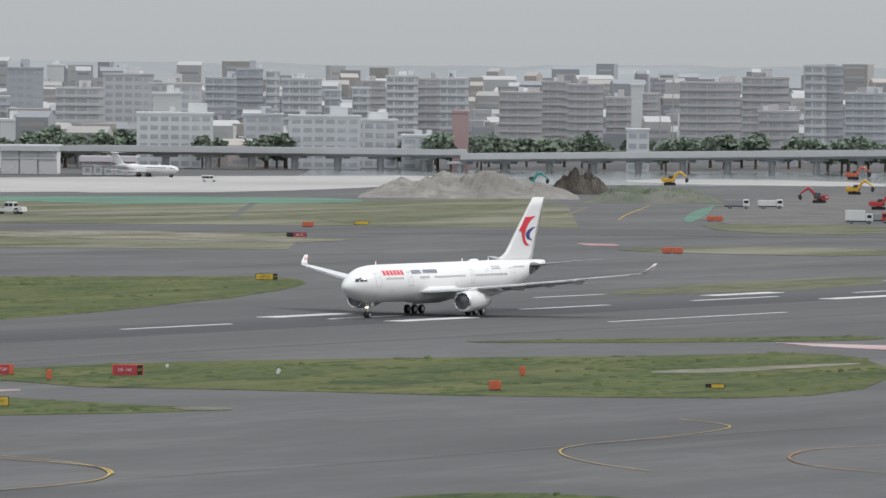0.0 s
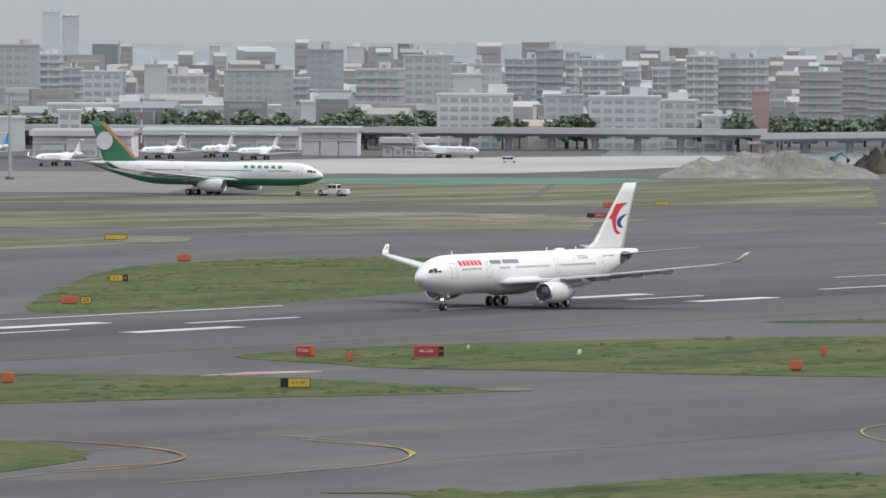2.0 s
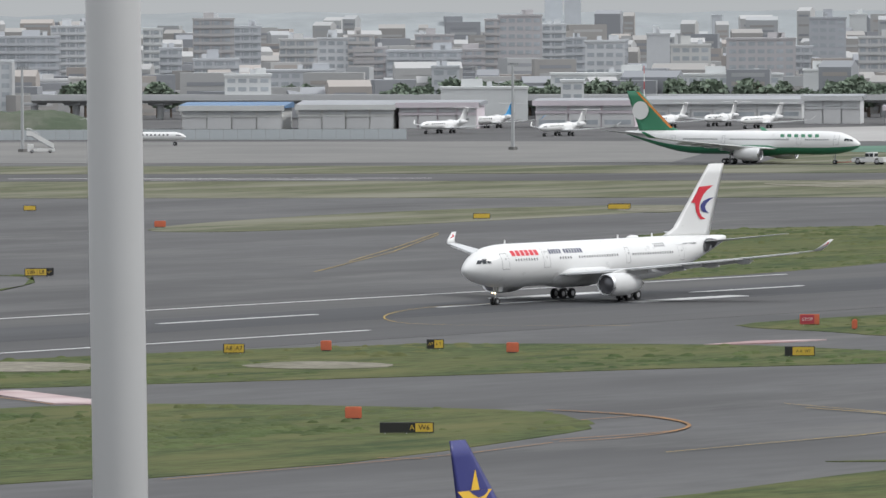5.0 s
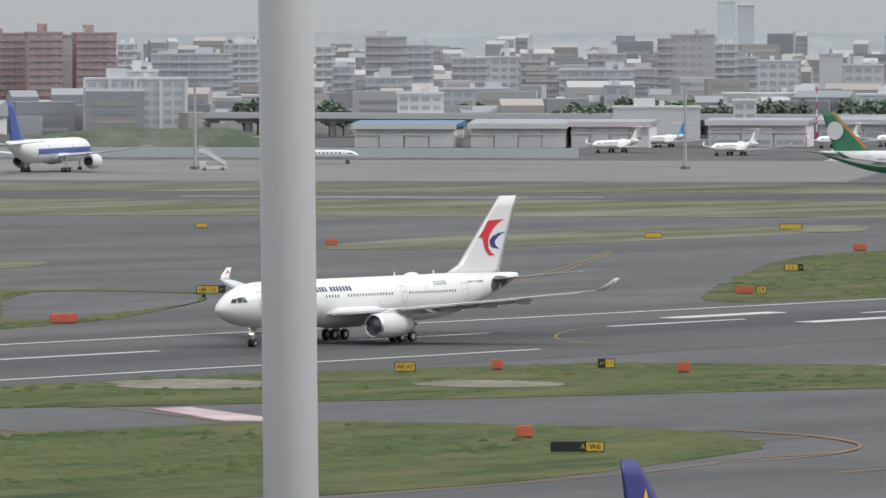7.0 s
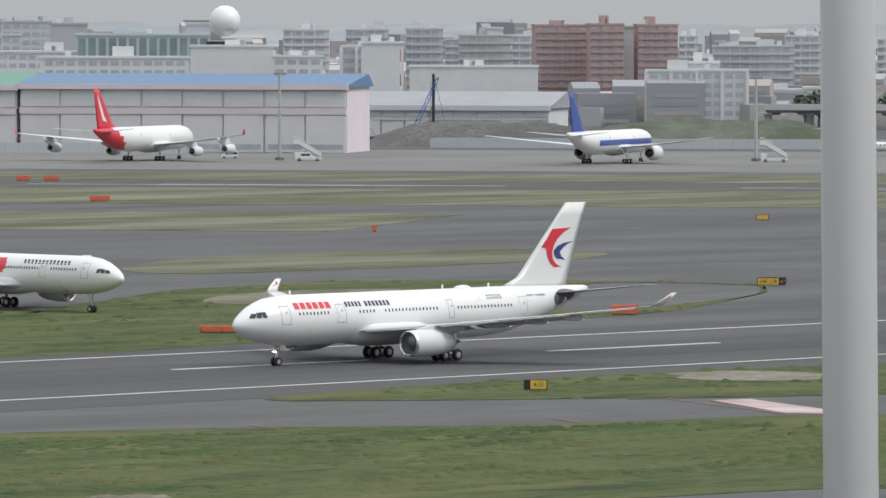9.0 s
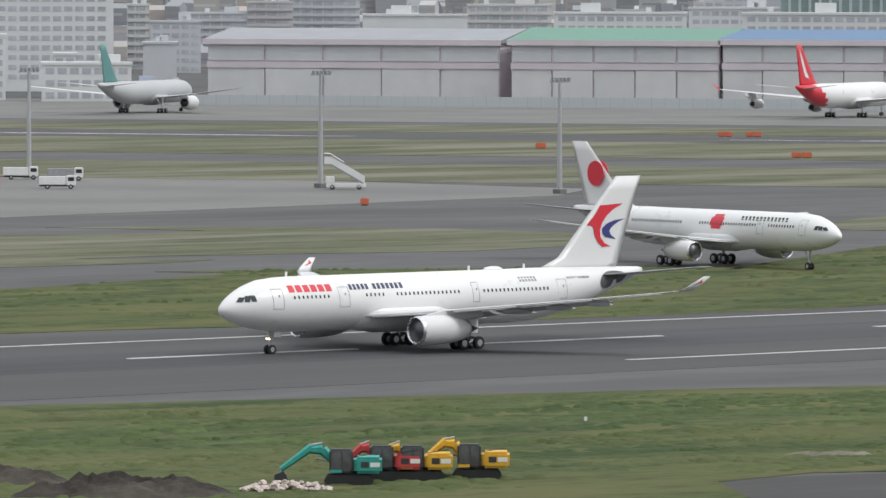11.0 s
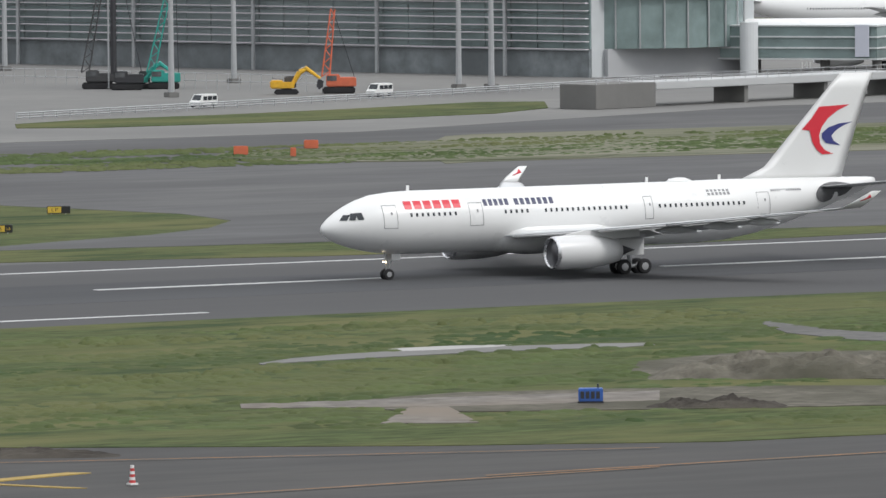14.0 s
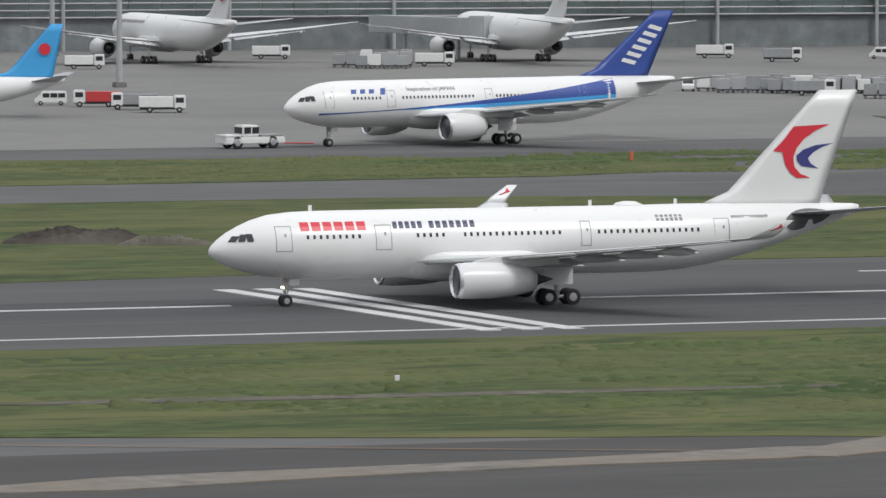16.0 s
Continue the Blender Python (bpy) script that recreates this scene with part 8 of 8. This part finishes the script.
stripe("taxi_line", arc([(689.9, 387.4), (684.0, 377.9), (675.9, 373.1), (656.6, 370.0), (635.7, 369.9), (621.7, 362.8), (609.5, 351.5), (602.2, 341.2)], 3), 0.22, 0.095, YELLOW_LINE, "thin yellow taxiway centre line", "taxiway marking")
stripe("taxi_line", arc([(656.9, 344.8), (647.1, 348.4), (630.0, 342.1), (618.1, 332.2), (614.2, 322.4)], 3), 0.28, 0.100, ORANGE_LINE, "worn orange taxiway edge line", "taxiway marking")
stripe("taxi_line", arc([(558.5, 372.8), (603.0, 369.8), (664.1, 369.6), (695.2, 364.9)], 1), 0.22, 0.105, JOINT, "faint pale taxiway joint line", "taxiway marking")
stripe("taxi_line", arc([(564.8, 420.0), (563.6, 407.7), (554.6, 395.4), (543.8, 388.9), (531.2, 386.8), (524.4, 388.6)], 3), 0.35, 0.110, ORANGE_LINE, "worn orange taxiway edge line", "taxiway marking")
stripe("taxi_line", arc([(552.4, 406.8), (562.1, 406.6)], 0), 0.3, 0.115, ORANGE_LINE, "worn orange taxiway edge line", "taxiway marking")
stripe("taxi_line", arc([(585.6, 406.7), (578.5, 389.3), (567.8, 378.9), (554.2, 371.7), (537.9, 371.7), (517.1, 371.6)], 3), 0.22, 0.120, YELLOW_LINE, "thin yellow taxiway centre line", "taxiway marking")
stripe("taxi_line", arc([(564.7, 419.5), (562.5, 406.9), (553.6, 394.4), (542.4, 388.6), (526.5, 390.8)], 3), 0.35, 0.090, ORANGE_LINE, "worn orange taxiway edge line", "taxiway marking")
stripe("taxi_line", arc([(497.6, 388.2), (498.5, 383.3)], 0), 0.3, 0.095, ORANGE_LINE, "worn orange taxiway edge line", "taxiway marking")
stripe("taxi_line", arc([(464.9, 385.1), (503.4, 384.6), (523.1, 388.3)], 1), 0.25, 0.100, ORANGE_LINE, "worn orange taxiway edge line", "taxiway marking")
stripe("taxi_line", arc([(496.5, 490.8), (492.7, 482.5)], 0), 0.28, 0.105, ORANGE_LINE, "worn orange taxiway edge line", "taxiway marking")
stripe("taxi_line", arc([(524.5, 477.0), (520.6, 469.8)], 0), 0.28, 0.110, ORANGE_LINE, "worn orange taxiway edge line", "taxiway marking")
stripe("taxi_line", arc([(559.2, 492.9), (552.6, 478.9), (545.9, 465.8)], 0), 0.3, 0.115, ORANGE_LINE, "worn orange taxiway edge line", "taxiway marking")
stripe("taxi_line", arc([(869.1, 683.3), (919.2, 713.6), (984.3, 754.6)], 0), 0.22, 0.120, YELLOW_LINE, "thin yellow taxiway centre line", "taxiway marking")
stripe("taxi_line", arc([(834.2, 662.1), (907.3, 704.4), (977.4, 749.2)], 0), 0.22, 0.090, YELLOW_LINE, "thin yellow taxiway centre line", "taxiway marking")
stripe("taxi_line", arc([(715.8, 519.5), (702.4, 542.7), (718.2, 560.6), (744.1, 574.0), (763.7, 572.5)], 3), 0.22, 0.095, YELLOW_LINE, "thin yellow taxiway centre line", "taxiway marking")
stripe("taxi_line", arc([(385.5, 824.0), (378.8, 804.0), (378.6, 786.3), (373.3, 772.4)], 3), 0.22, 0.100, YELLOW_LINE, "thin yellow taxiway centre line", "taxiway marking")
stripe("taxi_line", arc([(1505.8, 862.2), (1548.9, 885.3), (1652.1, 936.8)], 1), 0.5, 0.105, YELLOW_LINE, "thin yellow taxiway centre line", "taxiway marking")
stripe("taxi_line", arc([(1503.0, 878.4), (1620.1, 936.8)], 0), 0.22, 0.110, YELLOW_LINE, "thin yellow taxiway centre line", "taxiway marking")

band("grass_strip", 1740, 1925, 62, 128, 0.05, GRASS_FAR, "rough dry grass beside the far works")
band("grass_strip", 1655, 1900, -20, 60, 0.05, GRASS_FAR, "rough dry grass before the spoil mounds")

slab("grass_verge", smooth_ring([(1280.8, 737.9), (1318.0, 727.3), (1327.4, 697.2), (1271.6, 667.9), (1264.2, 710.3)], 1), 0.1, GRASS_FAR, "dry grass strip across the taxiways", "grass")
slab("grass_verge", smooth_ring([(1490.7, 833.1), (1513.1, 794.8), (1423.0, 747.5), (1420.3, 786.6)], 1), 0.1, GRASS_FAR, "dry grass strip by the works yard", "grass")
slab("grass_verge", smooth_ring([(1595.4, 1002.9), (1682.9, 1022.1), (1715.2, 998.9), (1577.2, 938.1), (1456.4, 887.6), (1418.0, 891.4)], 1), 0.1, GRASS_FAR, "rough grass before the spoil mound", "grass")

for u0, va, vb in ((1612, 360, 450), (1617, 340, 420), (1612, 190, 285), (1616, 560, 640), (1612, 540, 660), (1600, 205, 260)):
    a, b = uv(u0, va), uv(u0, vb)
    stripe("runway_bar", [a, b], 2.2, 0.06, WHITE_LINE, "white bar on the crossing runway", "runway marking")
slab("apron", [(150, 858), (470, 858), (560, 900), (700, 905), (850, 935), (880, 960), (860, 1180), (560, 1240), (150, 1280)], 0.035, CONCRETE, "pale concrete terminal apron", "apron")

wall_ob = thing("culvert_wall", pose(545.5, 809.4, 0, 0, 0, -4.1), "pale concrete culvert wall with handrail in the bank", "retaining wall")
L = 35.3
part("parapet", box(0, L, 0, 0.5, 0, 1.6, 0.05), hazed_wall_paint(0.45, 0.46, 0.46), wall_ob)
for i in range(14):
    part("handrail_post", rod((i * L / 13, 0.3, 1.6), (i * L / 13, 0.3, 2.6), 0.04, seg=5), STEEL, wall_ob)
part("handrail", rod((0, 0.3, 2.6), (L, 0.3, 2.6), 0.04, seg=5), STEEL, wall_ob)
part("abutment", box(L, L + 1.6, 0.0, 2, 0, 1.9, 0.1), hazed_wall_paint(0.3, 0.3, 0.3), wall_ob)
part("abutment", box(-1.2, 0, 0.0, 2, 0, 1.7, 0.1), hazed_wall_paint(0.3, 0.3, 0.3), wall_ob)

rail_line("guard_rail", (452.1, 925.2), (533.0, 961.7), 1.1, 3.0, "grey steel guard rail along the perimeter road", "guard rail", (0.4, 0.75, 1.05), 0.09)
rail_line("guard_rail", (533.0, 961.7), (598.4, 993.6), 1.1, 3.0, "grey steel guard rail along the perimeter road", "guard rail", (0.4, 0.75, 1.05), 0.09)
rail_line("fence", (500.3, 1131.0), (539.1, 997.4), 2.6, 2.5, "wire security fence before the terminal", "fence", (1.3, 2.5), 0.05)
rail_line("bridge_rail", (584.3, 986.5), (638.2, 982.8), 1.6, 2.0, "railing of the terminal access road", "railing", (0.8, 1.5), 0.07)
rb = thing("road_bridge", pose(546.1, 907.7, 0, 0, 0, 17.3), "grey concrete road bridge before the terminal", "bridge")
part("deck", box(0, 55.5, 0, 7, 2.5, 3.6, 0.1), hazed_wall_paint(0.2, 0.2, 0.195), rb)
for i in range(27):
    part("rail_post", rod((-12.5 + 2.5 * i, 0.3, 3.6), (-12.5 + 2.5 * i, 0.3, 4.7), 0.05, seg=5), STEEL, rb)
for z in (4.1, 4.65):
    part("rail", rod((-12.5, 0.3, z), (54, 0.3, z), 0.05, seg=5), STEEL, rb)
part("abutment", box(-13, 0, 0, 7, 0, 3.6, 0.1), CONCRETE, rb)
part("abutment", box(55.5, 58.5, 0, 7, 0, 3.6, 0.1), CONCRETE, rb)
for i in range(2):
    part("pier", box(20 + i * 18, 20.8 + i * 18, 0.5, 6.5, 0, 2.5), CONCRETE, rb)

for va, vb in ((500, 720), (250, 455)):
    sheet_fence(uv(1955 if va == 500 else 2060, va), uv(1955 if va == 500 else 2060, vb), 3.0, "pale grey sheet fence along the far apron", hazed_wall_paint(0.34, 0.38, 0.38))
dome = thing("radar_dome", pose(1737, 1728, 0), "white radar dome on a rooftop tower", "radar dome")
bm = bmesh.new()
bmesh.ops.create_uvsphere(bm, u_segments=28, v_segments=18, radius=5.2, matrix=Matrix.Translation((0, 0, 36.0)))
part("dome", bm, AC_WHITE, dome, smooth=True)
part("tower", box(-4.2, 4.2, -4.2, 4.2, 0, 29.5), hazed_wall_paint(0.42, 0.43, 0.43), dome)
part("tower_windows", box(-4.3, 4.3, -4.3, 4.3, 27.0, 29.2), GLASS_DARK, dome)

mast = thing("radio_mast", pose(1945, 1406, 0), "tall red and white banded radio mast", "radio mast")
for i in range(7):
    part("band", rod((0, 0, 17.5 * i / 7), (0, 0, 17.5 * (i + 1) / 7), 0.26 - 0.02 * i, 0.24 - 0.02 * i, 8), VEH_RED if i % 2 == 0 else VEH_WHITE, mast)
mast = thing("radio_mast", pose(1705, 1617, 0), "tall red and white banded radio mast", "radio mast")
for i in range(7):
    part("band", rod((0, 0, 27.1 * i / 7), (0, 0, 27.1 * (i + 1) / 7), 0.26 - 0.02 * i, 0.24 - 0.02 * i, 8), VEH_RED if i % 2 == 0 else VEH_WHITE, mast)
board = thing("rooftop_sign", pose(2517, 1420, 0, 0, 0, -60.6), "white rooftop advertising board on posts", "sign board")
part("board", box(-3.4, 3.4, -0.3, 0.3, 29.2, 31.8), VEH_WHITE, board)
part("emblem", box(-2.6, 2.6, -0.36, -0.3, 29.9, 31.0), VEH_GREY, board)
for x in (-2.5, 2.5):
    part("post", rod((x, 0, 0), (x, 0, 29.3), 0.25, seg=6), STEEL, board)
ad = thing("advertising_pillar", pose(499.6, 1051.9, 0, 0, 0, -25), "white round pillar with a small blue emblem", "pillar")
part("shaft", rod((0, 0, 0), (0, 0, 5.6), 1.05, seg=20), VEH_WHITE, ad)
part("emblem", box(-0.4, 0.4, -1.08, -1.0, 4.3, 5.1), BLUE2, ad)
hut = thing("site_office", pose(510.9, 1095.1, 0, 0, 0, -25), "blue-glazed site office with a pale side block", "site office")
part("glazed_block", box(-8, 2.5, 0, 6, 0, 6.2, 0.1), mat("blue_glazing", (0.12, 0.25, 0.32), 0.2, scale=0.5, amount=0.15), hut)
part("pale_block", box(2.5, 8, 0, 6, 0, 6.4, 0.1), hazed_wall_paint(0.42, 0.42, 0.42), hut)
for i in range(5):
    part("mullion", box(-8 + i * 2.1, -7.85 + i * 2.1, -0.1, 0, 0, 6.2), STEEL, hut)
part("window", box(4, 6, -0.05, 0.02, 3.5, 4.6), GLASS_DARK, hut)
DOCK = mat("dock_green_paint", (0.3, 0.38, 0.34), 0.6, scale=1, amount=0.1)
for x, y in ((1424.5, 1490.6), (1461.8, 1431.3)):
    dock = thing("maintenance_dock", pose(x, y, 0, 0, 0, -43), "pale green steel maintenance dock before the hangar", "maintenance dock", "docks")
    for i in range(4):
        for j in (0, 5):
            part("column", rod((i * 3.4 - 5, j, 0), (i * 3.4 - 5, j, 11.5), 0.22, seg=6), DOCK, dock)
    for z in (3.2, 6.2, 9.2, 11.4):
        part("platform", box(-5.6, 5.8, -0.6, 5.6, z, z + 0.35), DOCK, dock)
        part("guard_rail", box(-5.6, 5.8, -0.65, -0.55, z + 0.7, z + 0.95), DOCK, dock)
    for i in range(3):
        part("brace", rod((i * 3.4 - 5, -0.1, 0.2), (i * 3.4 - 1.6, -0.1, 3.2 + 3 * i), 0.14, seg=5), DOCK, dock)


# ---- trees ----
for k, (sx, sy, sr) in enumerate(SHRUBS):
    tree(sx, sy, sr * 0.7, sr, 40 + k, "low dark green shrub in the grass", SHRUB)
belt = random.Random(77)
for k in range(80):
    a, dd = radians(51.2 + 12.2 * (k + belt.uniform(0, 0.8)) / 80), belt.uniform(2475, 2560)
    tree(dd * math.sin(a), dd * math.cos(a), belt.uniform(8, 13), belt.uniform(4.5, 7.5), 900 + k, "broadleaf tree of the belt behind the viaduct, its green paled for haze")
tree(2034, 1388, 10.5, 4.6, 659)
tree(2008, 1364, 10.0, 3.9, 480)
tree(2011, 1362, 11.3, 4.6, 474)
tree(2070, 1321, 9.1, 4.1, 581)
tree(2070, 1317, 10.5, 4.7, 519)
tree(2071, 1314, 12.9, 5.4, 862)
tree(2084, 1313, 9.1, 3.6, 0)
tree(2124, 1262, 10.9, 4.3, 967)
tree(2118, 1257, 9.1, 3.8, 887)
tree(2091, 1250, 10.5, 4.5, 848)
tree(2140, 1237, 13.1, 5.5, 141)
tree(2118, 1195, 11.6, 4.5, 754)
tree(2130, 1193, 11.6, 5.0, 970)
tree(2151, 1157, 12.3, 5.2, 616)
tree(2161, 1157, 9.7, 4.0, 444)
tree(2148, 1145, 12.5, 5.7, 836)
tree(2185, 1162, 10.0, 4.9, 178)
tree(2146, 1138, 9.5, 3.8, 2)
tree(2144, 1133, 12.3, 5.2, 647)
tree(2083, 1262, 13.6, 6.6, 795)
tree(2113, 1275, 10.7, 5.1, 531)
tree(1959, 1517, 10.8, 4.8, 863)
tree(1942, 1500, 10.0, 5.0, 583)
tree(1969, 1495, 9.4, 4.1, 148)
tree(1958, 1483, 13.4, 5.9, 551)
tree(1955, 1467, 13.5, 6.1, 307)
tree(1969, 1467, 10.3, 4.3, 435)
tree(1981, 1474, 10.4, 4.8, 13)
tree(1985, 1474, 11.5, 4.5, 696)
tree(1994, 1462, 13.2, 5.3, 394)
tree(1992, 1457, 12.5, 5.3, 267)
tree(1988, 1444, 12.7, 5.1, 952)
tree(2011, 1441, 13.6, 5.3, 750)
tree(2000, 1430, 11.1, 5.4, 167)
tree(2022, 1440, 12.4, 5.6, 553)
tree(2003, 1419, 13.1, 6.5, 602)
tree(2031, 1428, 10.2, 4.7, 675)
tree(2008, 1409, 13.2, 6.3, 320)
tree(2012, 1404, 11.2, 5.1, 259)
tree(2043, 1392, 12.9, 5.2, 786)
tree(2060, 1401, 13.8, 6.5, 743)
tree(2022, 1370, 9.3, 4.4, 516)
tree(2065, 1350, 11.4, 5.0, 256)
tree(2049, 1333, 11.4, 4.4, 369)
tree(2064, 1336, 10.4, 4.2, 455)
tree(2066, 1319, 11.2, 4.9, 485)
tree(2075, 1317, 11.3, 4.8, 582)
tree(2094, 1344, 9.8, 4.0, 375)
tree(1876, 1577, 10.4, 5.1, 797)
tree(1918, 1590, 13.0, 5.8, 519)
tree(1918, 1584, 9.9, 4.6, 245)
tree(1911, 1546, 10.1, 4.8, 625)
tree(1937, 1563, 9.0, 4.0, 149)
tree(1964, 1521, 12.1, 4.6, 219)
tree(1946, 1498, 11.5, 5.5, 167)
tree(1991, 1527, 13.9, 6.1, 735)
tree(1977, 1509, 14.0, 5.9, 676)
tree(1955, 1481, 13.3, 6.1, 345)
tree(1906, 1618, 12.2, 5.1, 280)
tree(1911, 1616, 13.6, 5.5, 276)


def within(x, y, pts):
    """Whether a plan point lies inside a closed outline."""
    odd = False
    for (a, b), (c, d) in zip(pts, pts[1:] + pts[:1]):
        if (b > y) != (d > y) and x < a + (c - a) * (y - b) / (d - b):
            odd = not odd
    return odd


def tussocks(name, places, hgt, sd, label, wide=1.0):
    """Low uneven tussocks of long grass at plan points."""
    r2 = random.Random(sd)
    v, f = [], []
    for x, y in places:
        w = wide * r2.uniform(0.5, 1.5)
        tall = hgt * (0.5 + 1.1 * max(0.0, noise.noise((x * 0.06, y * 0.15, sd + 4)) + 0.25)) * r2.uniform(0.5, 1.2)
        b, turn = len(v), r2.uniform(0, 1)
        for low, high, g0, g1 in ((0, 0, 0.7, 1.2), (0.6, 1.0, 0.3, 0.6)):
            for j in range(6):
                a, g = turn + j * 1.047, w * r2.uniform(g0, g1)
                v.append((x + g * math.cos(a), y + g * math.sin(a), 0.03 + tall * r2.uniform(low, high)))
        v.append((x, y, 0.03 + tall * r2.uniform(0.8, 1.1)))
        for j in range(6):
            m = (j + 1) % 6
            f += [(b + j, b + m, b + 6 + m, b + 6 + j), (b + 6 + j, b + 6 + m, b + 12)]
    tagged(new(name, mesh(name, v, f, TUFT, True)), label, "grass", "", "stuff")


def long_grass(name, x0, x1, y0, y1, count, sd, label, hgt=0.11, wide=1.0):
    """Long grass, thick in patches, over a stretch of the field."""
    r2 = random.Random(sd)
    bare = [p for p in BARE if any(x0 < x < x1 and y0 < y < y1 for x, y in p)]
    places = []
    while len(places) < count:
        x, y = r2.uniform(x0, x1), r2.uniform(y0, y1)
        if y < 412 + max(0.0, (262 - x) * 0.55) or (y < 600 and y > 519 - max(0.0, (x - 400) * 0.45)) or 600 < y and not 778 < y < 826 or noise.noise((x * 0.035, y * 0.11, sd)) + 0.35 * noise.noise((x * 0.2, y * 0.4, sd)) < -0.25:
            continue
        if not any(within(x, y, p) for p in bare):
            places.append((x, y))
    tussocks(name, places, hgt, sd, label, wide)


def verge_grass(pts, sd):
    """Tussocks over one mown verge, thinner towards its middle."""
    r2 = random.Random(sd)
    xs, ys = [p[0] for p in pts], [p[1] for p in pts]
    places = []
    for _ in range(int((max(xs) - min(xs)) * (max(ys) - min(ys)) / 14)):
        x, y = r2.uniform(min(xs), max(xs)), r2.uniform(min(ys), max(ys))
        if x > 520 and noise.noise((x * 0.04, y * 0.09, sd)) > -0.15 and within(x, y, pts) and not any(within(x, y, p) for p in BARE):
            places.append((x, y))
    if places:
        tussocks("verge_grass", places, 0.3, sd, "uneven tufts of grass on a mown verge")


for k, pts in enumerate(GREENS):
    verge_grass(pts, 60 + k)
long_grass("long_grass", 150, 400, 412, 518, 9000, 3, "patches of long green grass beside the runway", 0.27)
long_grass("long_grass", 400, 530, 412, 505, 4500, 5, "patches of long green grass in the field", 0.27)
long_grass("long_grass", 250, 560, 778, 826, 9000, 8, "rough long grass on the bank beyond the runway", 0.26, 0.7)


# white post of the viewing deck, close before the camera, leaning a little
post = thing("deck_post", pose(4.5998, 3.8526, 36.6, 0, 0, -50.05), "smooth light-grey painted steel post of the viewing deck", "post")
part("tube", rod((0.021, 0, 0), (-0.022, 0, 4.6), 0.0226, seg=40), POLE, post, smooth=True)
part("cap", rod((-0.022, 0, 4.6), (-0.022, 0, 4.62), 0.0249, seg=24), POLE, post)
deck = box(-4.4, 6.6, -9, 4.2, 36.3, 36.6)
tagged(put("viewing_deck", solid(deck, "viewing_deck", CONCRETE)), "concrete floor of the viewing deck", "deck", "", "structure")
tagged(put("terminal_wall", solid(box(-4.4, 6.6, -9, 3.9, 0, 36.3), "terminal_wall", CONCRETE)), "concrete building under the viewing deck", "building", "", "structure")


# ---- movement ----
def motions():
    # nose wheel along the runway, every half second
    run = (921.65, 907.6, 892.65, 877.35, 861.45, 845.2, 828.7, 811.5, 793.65, 775.05, 755.9, 736.2, 715.9, 695, 673.4, 651.2, 628.4, 605.2, 581.3, 556.6, 531.4, 505.6, 479, 451.8, 424.3, 397.3, 370.5, 343.1, 315.1, 286.4, 257, 227.4, 198.2)
    rows = [(i * 0.5, pose(x, 570.3, 0)) for i, x in enumerate(run)]
    walk(hero, rows)
    ways = (eva, (1440, 990), 172, 3.0, 3.5), (eva_tug, (1441.3, 981), 172, 3.0, 3.5), (jal, (667.3, 688), 183, 1.6, 9.2), (ana, (303.1, 856), -100, 1.9, 16.0), (ana_tug, (292.4, 854.4), -100, 1.9, 16.0)
    for ob, (x, y), yaw, speed, t0 in ways:
        dx, dy = math.sin(radians(yaw)), math.cos(radians(yaw))
        walk(ob, [(t, heading(x + dx * speed * (t - t0), y + dy * speed * (t - t0), yaw)) for t in (0.0, 4.0, 8.0, 12.0, 16.0)])


motions()
